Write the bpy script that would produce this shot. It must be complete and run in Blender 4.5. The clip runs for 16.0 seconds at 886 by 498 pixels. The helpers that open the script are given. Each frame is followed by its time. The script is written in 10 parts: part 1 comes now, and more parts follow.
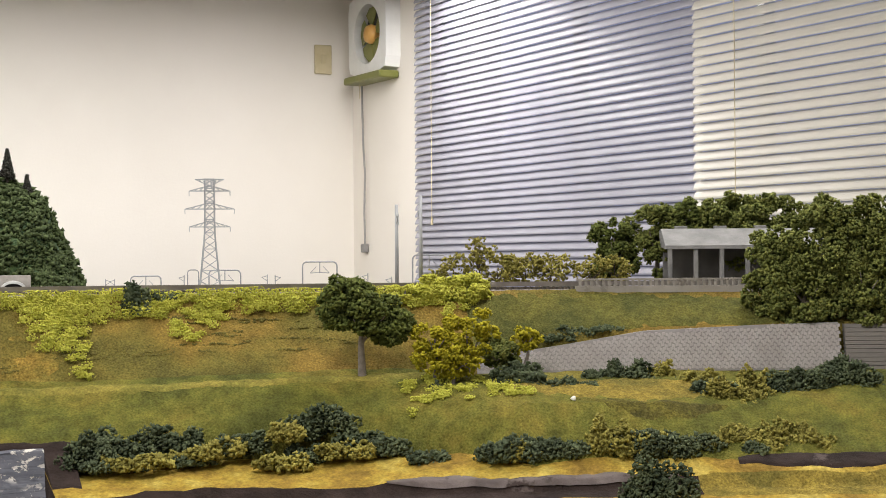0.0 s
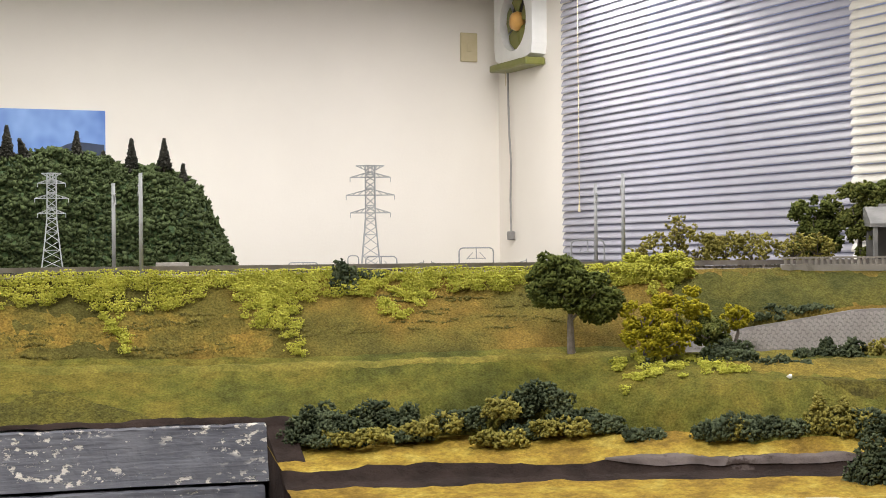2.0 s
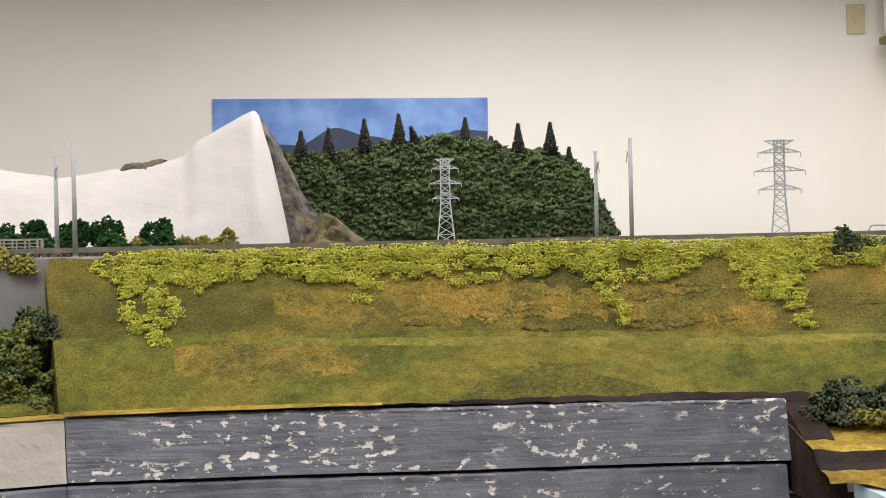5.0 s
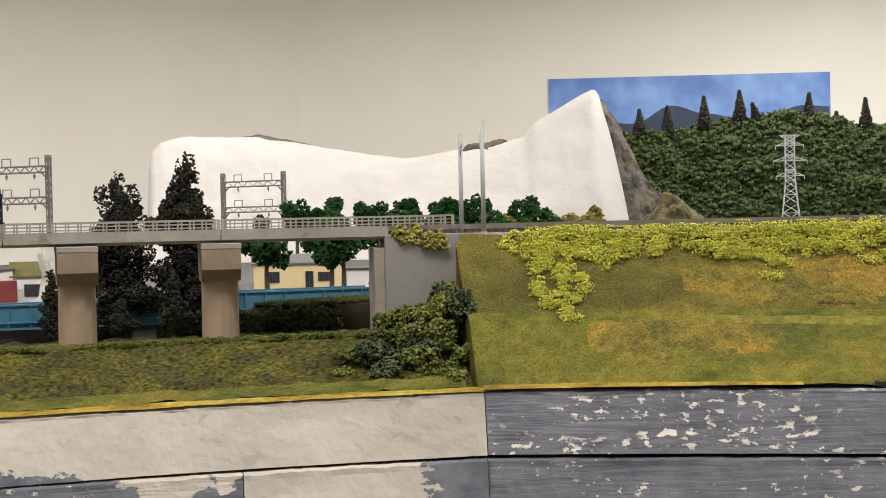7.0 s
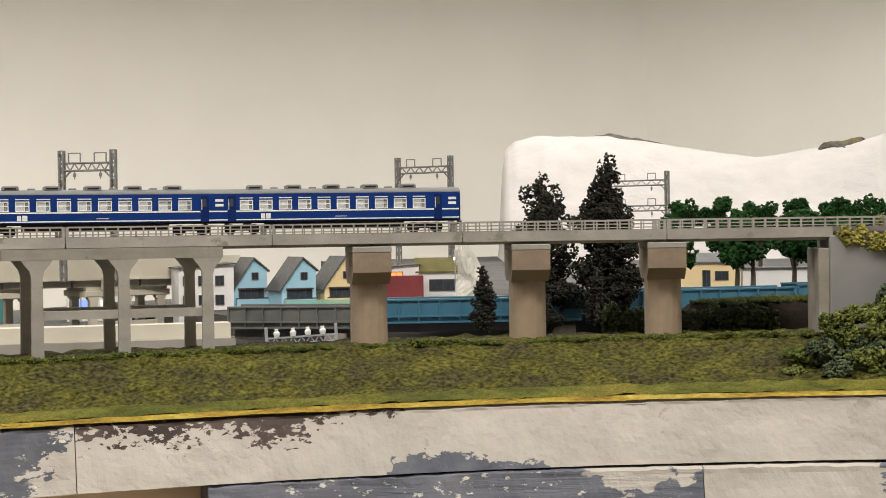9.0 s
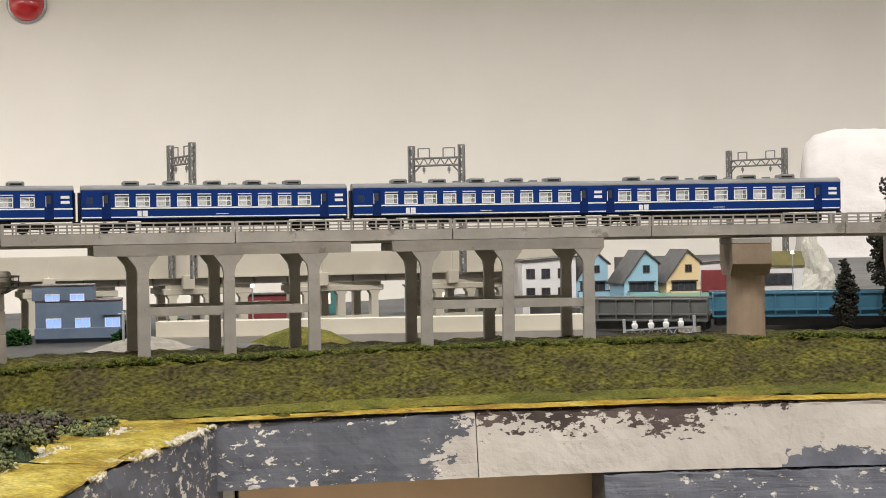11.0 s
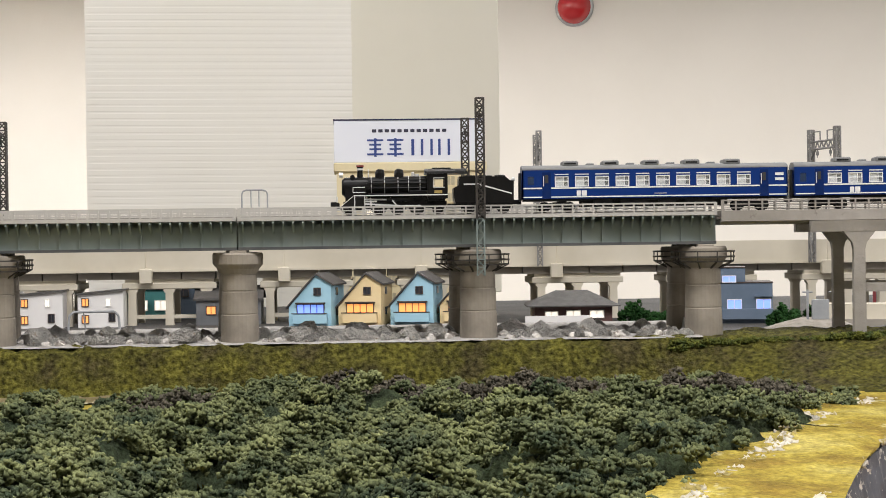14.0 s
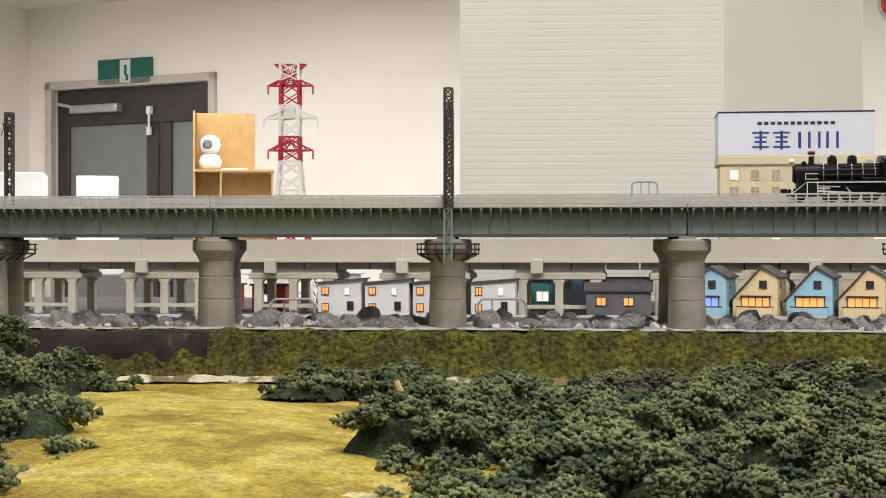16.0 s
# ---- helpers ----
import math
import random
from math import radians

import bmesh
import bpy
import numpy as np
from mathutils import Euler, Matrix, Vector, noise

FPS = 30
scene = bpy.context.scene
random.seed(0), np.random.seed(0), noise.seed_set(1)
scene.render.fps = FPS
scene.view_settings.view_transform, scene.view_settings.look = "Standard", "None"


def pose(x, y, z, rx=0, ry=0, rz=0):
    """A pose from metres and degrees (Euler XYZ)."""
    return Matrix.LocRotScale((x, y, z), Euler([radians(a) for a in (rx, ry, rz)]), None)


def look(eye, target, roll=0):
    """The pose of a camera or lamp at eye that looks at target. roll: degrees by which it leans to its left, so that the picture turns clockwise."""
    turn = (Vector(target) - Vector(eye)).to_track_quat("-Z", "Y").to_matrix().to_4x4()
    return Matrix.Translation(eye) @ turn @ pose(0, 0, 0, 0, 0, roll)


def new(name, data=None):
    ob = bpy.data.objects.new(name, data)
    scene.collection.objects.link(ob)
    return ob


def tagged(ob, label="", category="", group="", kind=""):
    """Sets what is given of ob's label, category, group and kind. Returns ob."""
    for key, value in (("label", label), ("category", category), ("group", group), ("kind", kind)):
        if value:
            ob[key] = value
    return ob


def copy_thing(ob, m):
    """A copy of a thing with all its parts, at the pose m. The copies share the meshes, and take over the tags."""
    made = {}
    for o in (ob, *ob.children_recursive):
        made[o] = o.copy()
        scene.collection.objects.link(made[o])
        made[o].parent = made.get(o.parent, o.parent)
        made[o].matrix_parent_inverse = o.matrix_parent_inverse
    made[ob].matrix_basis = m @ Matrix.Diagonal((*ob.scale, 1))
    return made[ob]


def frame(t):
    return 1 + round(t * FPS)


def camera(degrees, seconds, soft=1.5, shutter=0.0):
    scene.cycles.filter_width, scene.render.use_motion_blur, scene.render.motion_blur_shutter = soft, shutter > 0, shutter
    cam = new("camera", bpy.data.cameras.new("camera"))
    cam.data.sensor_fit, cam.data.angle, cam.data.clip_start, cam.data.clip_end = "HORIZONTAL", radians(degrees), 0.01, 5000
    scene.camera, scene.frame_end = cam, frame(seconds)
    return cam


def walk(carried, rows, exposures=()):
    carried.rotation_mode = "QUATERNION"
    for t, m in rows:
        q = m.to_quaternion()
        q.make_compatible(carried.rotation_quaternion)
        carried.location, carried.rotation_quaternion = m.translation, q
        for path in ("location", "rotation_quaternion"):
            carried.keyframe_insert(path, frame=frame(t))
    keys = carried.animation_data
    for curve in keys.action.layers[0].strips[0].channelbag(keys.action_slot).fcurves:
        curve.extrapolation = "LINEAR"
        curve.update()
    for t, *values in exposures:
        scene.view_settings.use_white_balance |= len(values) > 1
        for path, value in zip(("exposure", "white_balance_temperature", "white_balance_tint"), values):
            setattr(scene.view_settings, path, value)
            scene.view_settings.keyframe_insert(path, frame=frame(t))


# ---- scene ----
import collections
cam = camera(32.12, 16.0, soft=0.95)

PATH = [
    (0, look((0.1946, -1.0246, 1.1097), (1.1617, -0.7706, 1.1176), -0.39)),
    (0.5, look((0.1910, -1.0184, 1.1098), (1.1547, -0.7512, 1.1157), -0.44)),
    (1, look((0.1898, -1.0065, 1.1026), (1.1477, -0.7195, 1.1055), -0.52)),
    (1.5, look((0.1924, -0.9953, 1.1010), (1.1428, -0.6843, 1.1027), -0.52)),
    (2, look((0.1822, -0.9831, 1.1033), (1.1232, -0.6446, 1.1047), -0.52)),
    (2.5, look((0.1754, -0.9713, 1.1012), (1.1050, -0.6028, 1.1028), -0.45)),
    (3, look((0.1704, -0.9575, 1.0959), (1.0869, -0.5574, 1.0977), -0.44)),
    (5.5, look((0.1891, -0.8807, 1.0940), (0.9972, -0.2918, 1.0872), -1.34)),
    (6, look((0.1815, -0.8716, 1.0947), (0.9577, -0.2411, 1.0853), -1.31)),
    (6.5, look((0.1747, -0.8640, 1.0931), (0.9166, -0.1936, 1.0816), -1.31)),
    (7, look((0.1641, -0.8539, 1.0928), (0.8681, -0.1439, 1.0799), -1.30)),
    (7.5, look((0.1540, -0.8441, 1.0898), (0.8182, -0.0967, 1.0768), -1.18)),
    (8, look((0.1354, -0.8337, 1.0901), (0.7556, -0.0494, 1.0782), -1.20)),
    (8.5, look((0.1154, -0.8346, 1.0947), (0.6928, -0.0183, 1.0835), -1.03)),
    (11, look((0.0479, -0.8111, 1.0922), (0.4285, 0.1136, 1.0828), -0.88)),
    (11.5, look((0.0272, -0.8108, 1.0917), (0.3579, 0.1329, 1.0790), -1.11)),
    (12, look((0.0155, -0.8083, 1.0887), (0.2978, 0.1509, 1.0744), -1.00)),
    (12.5, look((0.0019, -0.8061, 1.0884), (0.2304, 0.1673, 1.0737), -1.04)),
    (13, look((-0.0184, -0.8034, 1.0881), (0.1525, 0.1818, 1.0754), -1.06)),
    (13.5, look((-0.0362, -0.8018, 1.0860), (0.0801, 0.1914, 1.0765), -1.00)),
    (14, look((-0.0541, -0.8019, 1.0814), (0.0050, 0.1963, 1.0763), -0.78)),
    (14.5, look((-0.0693, -0.8030, 1.0825), (-0.0603, 0.1970, 1.0784), -0.52)),
    (15, look((-0.0987, -0.8047, 1.0782), (-0.1353, 0.1946, 1.0752), -0.26)),
    (15.5, look((-0.1194, -0.8044, 1.0742), (-0.2009, 0.1922, 1.0714), -0.11)),
    (16, look((-0.1364, -0.8029, 1.0735), (-0.2639, 0.1889, 1.0712), -0.02)),
]
walk(cam, PATH, [(0, 0.0, 6400, 10), (3, -0.03, 6380, 10), (5.5, -0.05, 6330, 10), (6.5, 0.0, 6350, 10), (7.5, -0.02, 6740, 6), (8.5, -0.02, 6650, 7), (11, 0.0, 6400, 9), (12, 0.02, 6430, 10), (14, 0.05, 6300, 10), (16, -0.04, 6300, 10)])

# The railway line: arc length s (growing to the right), offset n (away from the camera side) and height z.
BEND_AT = [-0.6, -0.3, 0.0, 0.3, 0.6, 0.9, 1.2, 1.5, 1.8, 2.1, 2.4, 2.7, 3.0]
BEND = [-0.050, -0.118, -0.266, -0.820, -1.104, -0.439, -0.900, -0.750, -0.750, -0.750, -0.750, -0.750, -0.750]
_step = 0.004
_s = np.arange(-1.6, 2.4, _step)
_kap = np.interp(_s, BEND_AT, BEND)
_head = np.cumsum(_kap) * _step
_o = int(np.argmin(abs(_s)))
_head = _head - _head[_o] + (-0.02565)
_px = np.cumsum(np.cos(_head)) * _step
_py = np.cumsum(np.sin(_head)) * _step
_px, _py = _px - _px[_o], _py - _py[_o] + 0.011
# the line is a little shorter between the frames and the round piers
VX, VY = 0.0127, -0.0047
_w = np.clip((0.52 - _s) / 0.07, 0, 1)
_px, _py = _px + VX * _w, _py + VY * _w


def line(s):
    """Place and heading of the track's middle at arc length s."""
    return float(np.interp(s, _s, _px)), float(np.interp(s, _s, _py)), float(np.interp(s, _s, _head))


def at(s, n, z):
    x, y, a = line(s)
    return Vector((x - math.sin(a) * n, y + math.cos(a) * n, z))


def along(s, n=0.0, z=0.0, turn=0.0):
    """Pose of a thing that stands beside the line, its x axis along it."""
    x, y, a = line(s)
    p = at(s, n, z)
    return Matrix.Translation(p) @ Matrix.Rotation(a + radians(turn), 4, "Z")

# ---- light ----
world = bpy.data.worlds.new("room_air")
scene.world = world
world.use_nodes = True
world.node_tree.nodes["Background"].inputs[0].default_value = (0.9, 0.93, 1.0, 1)
world.node_tree.nodes["Background"].inputs[1].default_value = 0.25
scene.view_settings.exposure = 0.0
CEIL, FLOOR = 2.26, -0.2


def ceiling_lamp(x, y, turn, power):
    """A long fluorescent fitting: housing, diffuser and its light."""
    lamp = bpy.data.lights.new("tube_light", "AREA")
    lamp.shape, lamp.size, lamp.size_y, lamp.energy, lamp.color = "RECTANGLE", 1.2, 0.26, power, (1.0, 0.962, 0.928)
    ob = new("tube_light", lamp)
    ob.matrix_world = pose(x, y, CEIL - 0.075, 0, 0, turn)
    return ob


LAMPS = ((5.2, 0.6, 30), (4.3, 1.7, 26), (2.8, 2.7, 14), (1.2, 3.3, 18), (-0.4, 4.0, 24), (-2.0, 4.6, 30), (-3.4, 4.6, 26), (3.4, 0.4, 26), (1.8, 1.3, 24), (0.2, 1.9, 22), (-1.4, 2.4, 26), (-3.0, 2.8, 26), (1.9, -1.2, 24), (0.1, -0.6, 25), (-1.7, 0.0, 24))
for x, y, p in LAMPS:
    ceiling_lamp(x, y, -20, p)
sky = bpy.data.lights.new("window_daylight", "AREA")
sky.shape, sky.size, sky.size_y, sky.energy, sky.color = "RECTANGLE", 3.4, 1.6, 4, (0.72, 0.8, 1.0)
sky_ob = new("window_daylight", sky)

# ---- building blocks ----


class Shape:
    """Collects vertices and faces of one mesh."""

    def __init__(self):
        self.v, self.f = [], []

    def add(self, vs, fs):
        o = len(self.v)
        self.v += [tuple(p) for p in vs]
        self.f += [tuple(i + o for i in q) for q in fs]
        return self

    def box(self, x0, x1, y0, y1, z0, z1, c=0.0):
        if c <= 0:
            vs = [(x, y, z) for z in (z0, z1) for y in (y0, y1) for x in (x0, x1)]
            return self.add(vs, [(0, 2, 3, 1), (4, 5, 7, 6), (0, 1, 5, 4), (2, 6, 7, 3), (0, 4, 6, 2), (1, 3, 7, 5)])
        b = bmesh.new()
        bmesh.ops.create_cube(b, size=1)
        bmesh.ops.scale(b, vec=(x1 - x0, y1 - y0, z1 - z0), verts=b.verts)
        bmesh.ops.translate(b, vec=((x0 + x1) / 2, (y0 + y1) / 2, (z0 + z1) / 2), verts=b.verts)
        bmesh.ops.bevel(b, geom=b.edges[:], offset=c, segments=1, affect="EDGES")
        b.verts.index_update()
        self.add([v.co for v in b.verts], [[v.index for v in f.verts] for f in b.faces])
        b.free()
        return self

    def tube(self, p, q, r0, r1=None, n=8, caps=True):
        p, q = Vector(p), Vector(q)
        r1 = r0 if r1 is None else r1
        d = (q - p).normalized()
        a = d.orthogonal().normalized()
        b = d.cross(a)
        vs = []
        for c, r in ((p, r0), (q, r1)):
            vs += [c + r * (a * math.cos(2 * math.pi * i / n) + b * math.sin(2 * math.pi * i / n)) for i in range(n)]
        fs = [(i, (i + 1) % n, n + (i + 1) % n, n + i) for i in range(n)]
        if caps:
            fs += [tuple(range(n - 1, -1, -1)), tuple(range(n, 2 * n))]
        return self.add(vs, fs)

    def lathe(self, prof, n=16, centre=(0, 0)):
        """prof: rows of radius and height, round the z axis."""
        vs, fs = [], []
        for r, z in prof:
            vs += [(centre[0] + r * math.cos(2 * math.pi * i / n), centre[1] + r * math.sin(2 * math.pi * i / n), z) for i in range(n)]
        for k in range(len(prof) - 1):
            fs += [(k * n + i, k * n + (i + 1) % n, k * n + n + (i + 1) % n, k * n + n + i) for i in range(n)]
        fs += [tuple(range(n - 1, -1, -1)), tuple(range((len(prof) - 1) * n, len(prof) * n))]
        return self.add(vs, fs)

    def prism(self, outline, x0, x1, axis="x"):
        """An outline of (y, z) pulled along x, or of (x, z) pulled along y, or of (x, y) pulled along z."""
        n = len(outline)
        put = {"x": lambda a, b, c: (c, a, b), "y": lambda a, b, c: (a, c, b), "z": lambda a, b, c: (a, b, c)}[axis]
        vs = [put(a, b, c) for c in (x0, x1) for a, b in outline]
        fs = [(i, (i + 1) % n, n + (i + 1) % n, n + i) for i in range(n)] + [tuple(range(n - 1, -1, -1)), tuple(range(n, 2 * n))]
        return self.add(vs, fs)

    def sweep(self, outline, s0, s1, ds=0.01):
        """An outline of (n, z) carried along the railway line."""
        k = max(1, round((s1 - s0) / ds))
        m = len(outline)
        vs, fs = [], []
        for i in range(k + 1):
            s = s0 + (s1 - s0) * i / k
            vs += [at(s, a, b) for a, b in outline]
        for i in range(k):
            fs += [(i * m + j, i * m + (j + 1) % m, i * m + m + (j + 1) % m, i * m + m + j) for j in range(m)]
        fs += [tuple(range(m - 1, -1, -1)), tuple(range(k * m, k * m + m))]
        return self.add(vs, fs)

    def weld(self):
        """Joins touching pieces: corners in one place become one, faces between two pieces go."""
        seen, ids = {}, []
        for v in self.v:
            ids.append(seen.setdefault(tuple(round(c, 6) for c in v), len(seen)))
        fs = [tuple(ids[i] for i in f) for f in self.f]
        count = collections.Counter(frozenset(f) for f in fs)
        self.v, self.f = list(seen), [f for f in fs if count[frozenset(f)] == 1]
        return self

    def mesh(self, name, smooth=False):
        me = bpy.data.meshes.new(name)
        me.from_pydata(self.v, [], self.f)
        b = bmesh.new()
        b.from_mesh(me)
        bmesh.ops.recalc_face_normals(b, faces=b.faces)
        b.to_mesh(me)
        b.free()
        if smooth:
            me.polygons.foreach_set("use_smooth", [True] * len(me.polygons))
        return me


def thing(name, m, label, category, group=""):
    ob = new(name)
    ob.empty_display_size = 0.01
    ob.matrix_world = m
    return tagged(ob, label, category, group)


def part(name, shape, material, parent=None, label="", smooth=False):
    me = shape if isinstance(shape, bpy.types.Mesh) else shape.mesh(name, smooth)
    if not me.materials:
        me.materials.append(material)
    ob = new(name, me)
    if parent is not None:
        ob.parent = parent
    if label:
        ob["label"] = label
    return ob


def solo(name, shape, material, label, category, kind="", m=None, smooth=False, group=""):
    """A thing, or a piece of the setting, of one mesh."""
    ob = part(name, shape, material, None, "", smooth)
    if m is not None:
        ob.matrix_world = m
    return tagged(ob, label, category, group, kind)


def structure(name, shape, material, label, smooth=False):
    return solo(name, shape, material, label, "", "structure", None, smooth)


# ---- materials ----


def mat(name, a, b=None, size=0.02, rough=0.7, metal=0.0, bump=0.0, bsize=None, c=None, spot=0.62, spotsize=None, detail=4, spec=0.5, coat=0.0, vary=0.0):
    """a and b mixed by noise of that size (metres), spots of c above a level, bump, and a shade that varies from object to object."""
    m = bpy.data.materials.new(name)
    m.use_nodes = True
    nt = m.node_tree
    N, L = nt.nodes, nt.links
    bs = N["Principled BSDF"]
    bs.inputs["Roughness"].default_value = rough
    bs.inputs["Metallic"].default_value = metal
    bs.inputs["Specular IOR Level"].default_value = spec
    bs.inputs["Coat Weight"].default_value = coat
    co = N.new("ShaderNodeTexCoord")

    def nz(s, det=detail, rgh=0.6):
        t = N.new("ShaderNodeTexNoise")
        t.inputs["Scale"].default_value = 1.0 / s
        t.inputs["Detail"].default_value = det
        t.inputs["Roughness"].default_value = rgh
        L.new(co.outputs["Object"], t.inputs["Vector"])
        return t

    col = None
    if b is None:
        b = tuple(x * 0.86 for x in a)
    t = nz(size)
    r = N.new("ShaderNodeValToRGB")
    r.color_ramp.elements[0].position, r.color_ramp.elements[1].position = 0.36, 0.64
    r.color_ramp.elements[0].color, r.color_ramp.elements[1].color = (*a, 1), (*b, 1)
    L.new(t.outputs["Fac"], r.inputs["Fac"])
    col = r.outputs["Color"]
    if c is not None:
        t2 = nz(spotsize or size * 0.35, 5, 0.65)
        r2 = N.new("ShaderNodeValToRGB")
        r2.color_ramp.elements[0].position, r2.color_ramp.elements[1].position = spot, spot + 0.05
        r2.color_ramp.elements[0].color, r2.color_ramp.elements[1].color = (0, 0, 0, 1), (1, 1, 1, 1)
        L.new(t2.outputs["Fac"], r2.inputs["Fac"])
        mx = N.new("ShaderNodeMix")
        mx.data_type = "RGBA"
        L.new(r2.outputs["Color"], mx.inputs[0])
        L.new(col, mx.inputs[6])
        mx.inputs[7].default_value = (*c, 1)
        col = mx.outputs[2]
    if vary > 0:
        oi = N.new("ShaderNodeObjectInfo")
        mr = N.new("ShaderNodeMapRange")
        mr.inputs["To Min"].default_value, mr.inputs["To Max"].default_value = 1 - vary, 1 + vary
        L.new(oi.outputs["Random"], mr.inputs["Value"])
        hs = N.new("ShaderNodeHueSaturation")
        L.new(mr.outputs[0], hs.inputs["Value"])
        L.new(col, hs.inputs["Color"])
        col = hs.outputs["Color"]
    L.new(col, bs.inputs["Base Color"])
    if bump > 0:
        tb = nz(bsize or size * 0.25, 6, 0.65)
        bp = N.new("ShaderNodeBump")
        bp.inputs["Strength"].default_value = 1.0
        bp.inputs["Distance"].default_value = bump
        L.new(tb.outputs["Fac"], bp.inputs["Height"])
        L.new(bp.outputs["Normal"], bs.inputs["Normal"])
    return m


def glow(name, colour, strength):
    m = bpy.data.materials.new(name)
    m.use_nodes = True
    bs = m.node_tree.nodes["Principled BSDF"]
    bs.inputs["Base Color"].default_value = (*colour, 1)
    bs.inputs["Emission Color"].default_value = (*colour, 1)
    bs.inputs["Emission Strength"].default_value = strength
    return m


def clear(name, tint=(0.9, 0.95, 1.0), rough=0.05, alpha=0.35):
    m = bpy.data.materials.new(name)
    m.use_nodes = True
    bs = m.node_tree.nodes["Principled BSDF"]
    bs.inputs["Base Color"].default_value = (*tint, 1)
    bs.inputs["Roughness"].default_value = rough
    bs.inputs["Alpha"].default_value = alpha
    return m


WALLPAPER = mat("wallpaper", (0.80, 0.757, 0.687), (0.83, 0.787, 0.717), 0.5, 0.85, bump=0.0006, bsize=0.012)
CEILING = mat("ceiling_board", (0.72, 0.7, 0.66), (0.78, 0.76, 0.71), 0.3, 0.9, bump=0.001, bsize=0.01)
FLOORING = mat("carpet", (0.22, 0.21, 0.2), (0.28, 0.27, 0.25), 0.05, 0.95, bump=0.001)
WHITE = mat("white_plastic", (0.82, 0.82, 0.8), (0.78, 0.78, 0.76), 0.05, 0.35)
IVORY = mat("ivory_plastic", (0.55, 0.47, 0.28), (0.6, 0.52, 0.33), 0.05, 0.45)
OLIVE = mat("olive_plastic", (0.16, 0.17, 0.03), (0.2, 0.2, 0.05), 0.05, 0.4)
ORANGE = mat("orange_plastic", (0.7, 0.38, 0.1), (0.75, 0.42, 0.12), 0.02, 0.35)
BLACK = mat("black_plastic", (0.02, 0.02, 0.02), (0.03, 0.03, 0.03), 0.02, 0.5)
STEEL = mat("grey_metal", (0.5, 0.5, 0.5), (0.42, 0.42, 0.43), 0.02, 0.4, 0.6)
# white slats: dim bluish backlight is put into their lilac grey colour
SLAT = mat("backlit_lilac_slat", (0.33, 0.326, 0.372), (0.30, 0.296, 0.342), 0.2, 0.45)
CREAMSLAT = mat("cream_slat", (0.64, 0.61, 0.53), (0.6, 0.57, 0.5), 0.2, 0.45)


def turf(name, cols, size, grain=0.0013, depth=0.003, fleck=None, soft=0.5):
    """Ground foam: patches of several shades at one size, clumps, fine grain and relief."""
    m = mat(name, cols[0], cols[1], size, 0.95, bump=depth, bsize=grain * 1.3, spec=0.12, c=fleck, spot=0.62, spotsize=0.022)
    N, L = m.node_tree.nodes, m.node_tree.links
    bs = N["Principled BSDF"]
    co = [q for q in N if q.bl_idname == "ShaderNodeTexCoord"][0]
    ramp = [q for q in N if q.bl_idname == "ShaderNodeValToRGB"][0].color_ramp
    ramp.elements[0].position, ramp.elements[1].position = 0.38, 0.62
    ramp.elements[1].color = (*cols[-1], 1)
    for k, c in enumerate(cols[1:-1]):
        e = ramp.elements.new(0.38 + 0.24 * (k + 1) / (len(cols) - 1))
        e.color = (*c, 1)
    src = bs.inputs["Base Color"].links[0].from_socket
    for sc, lo, hi, det in ((size * 0.16, 0.72, 1.28, 4), (grain, 1 - soft, 1 + soft, 3)):
        t = N.new("ShaderNodeTexNoise")
        t.inputs["Scale"].default_value = 1.0 / sc
        t.inputs["Detail"].default_value = det
        L.new(co.outputs["Object"], t.inputs["Vector"])
        mr = N.new("ShaderNodeMapRange")
        mr.inputs["From Min"].default_value, mr.inputs["From Max"].default_value = 0.28, 0.72
        mr.inputs["To Min"].default_value, mr.inputs["To Max"].default_value = lo, hi
        L.new(t.outputs["Fac"], mr.inputs["Value"])
        hs = N.new("ShaderNodeHueSaturation")
        L.new(mr.outputs[0], hs.inputs["Value"])
        L.new(src, hs.inputs["Color"])
        src = hs.outputs["Color"]
    L.new(src, bs.inputs["Base Color"])
    return m


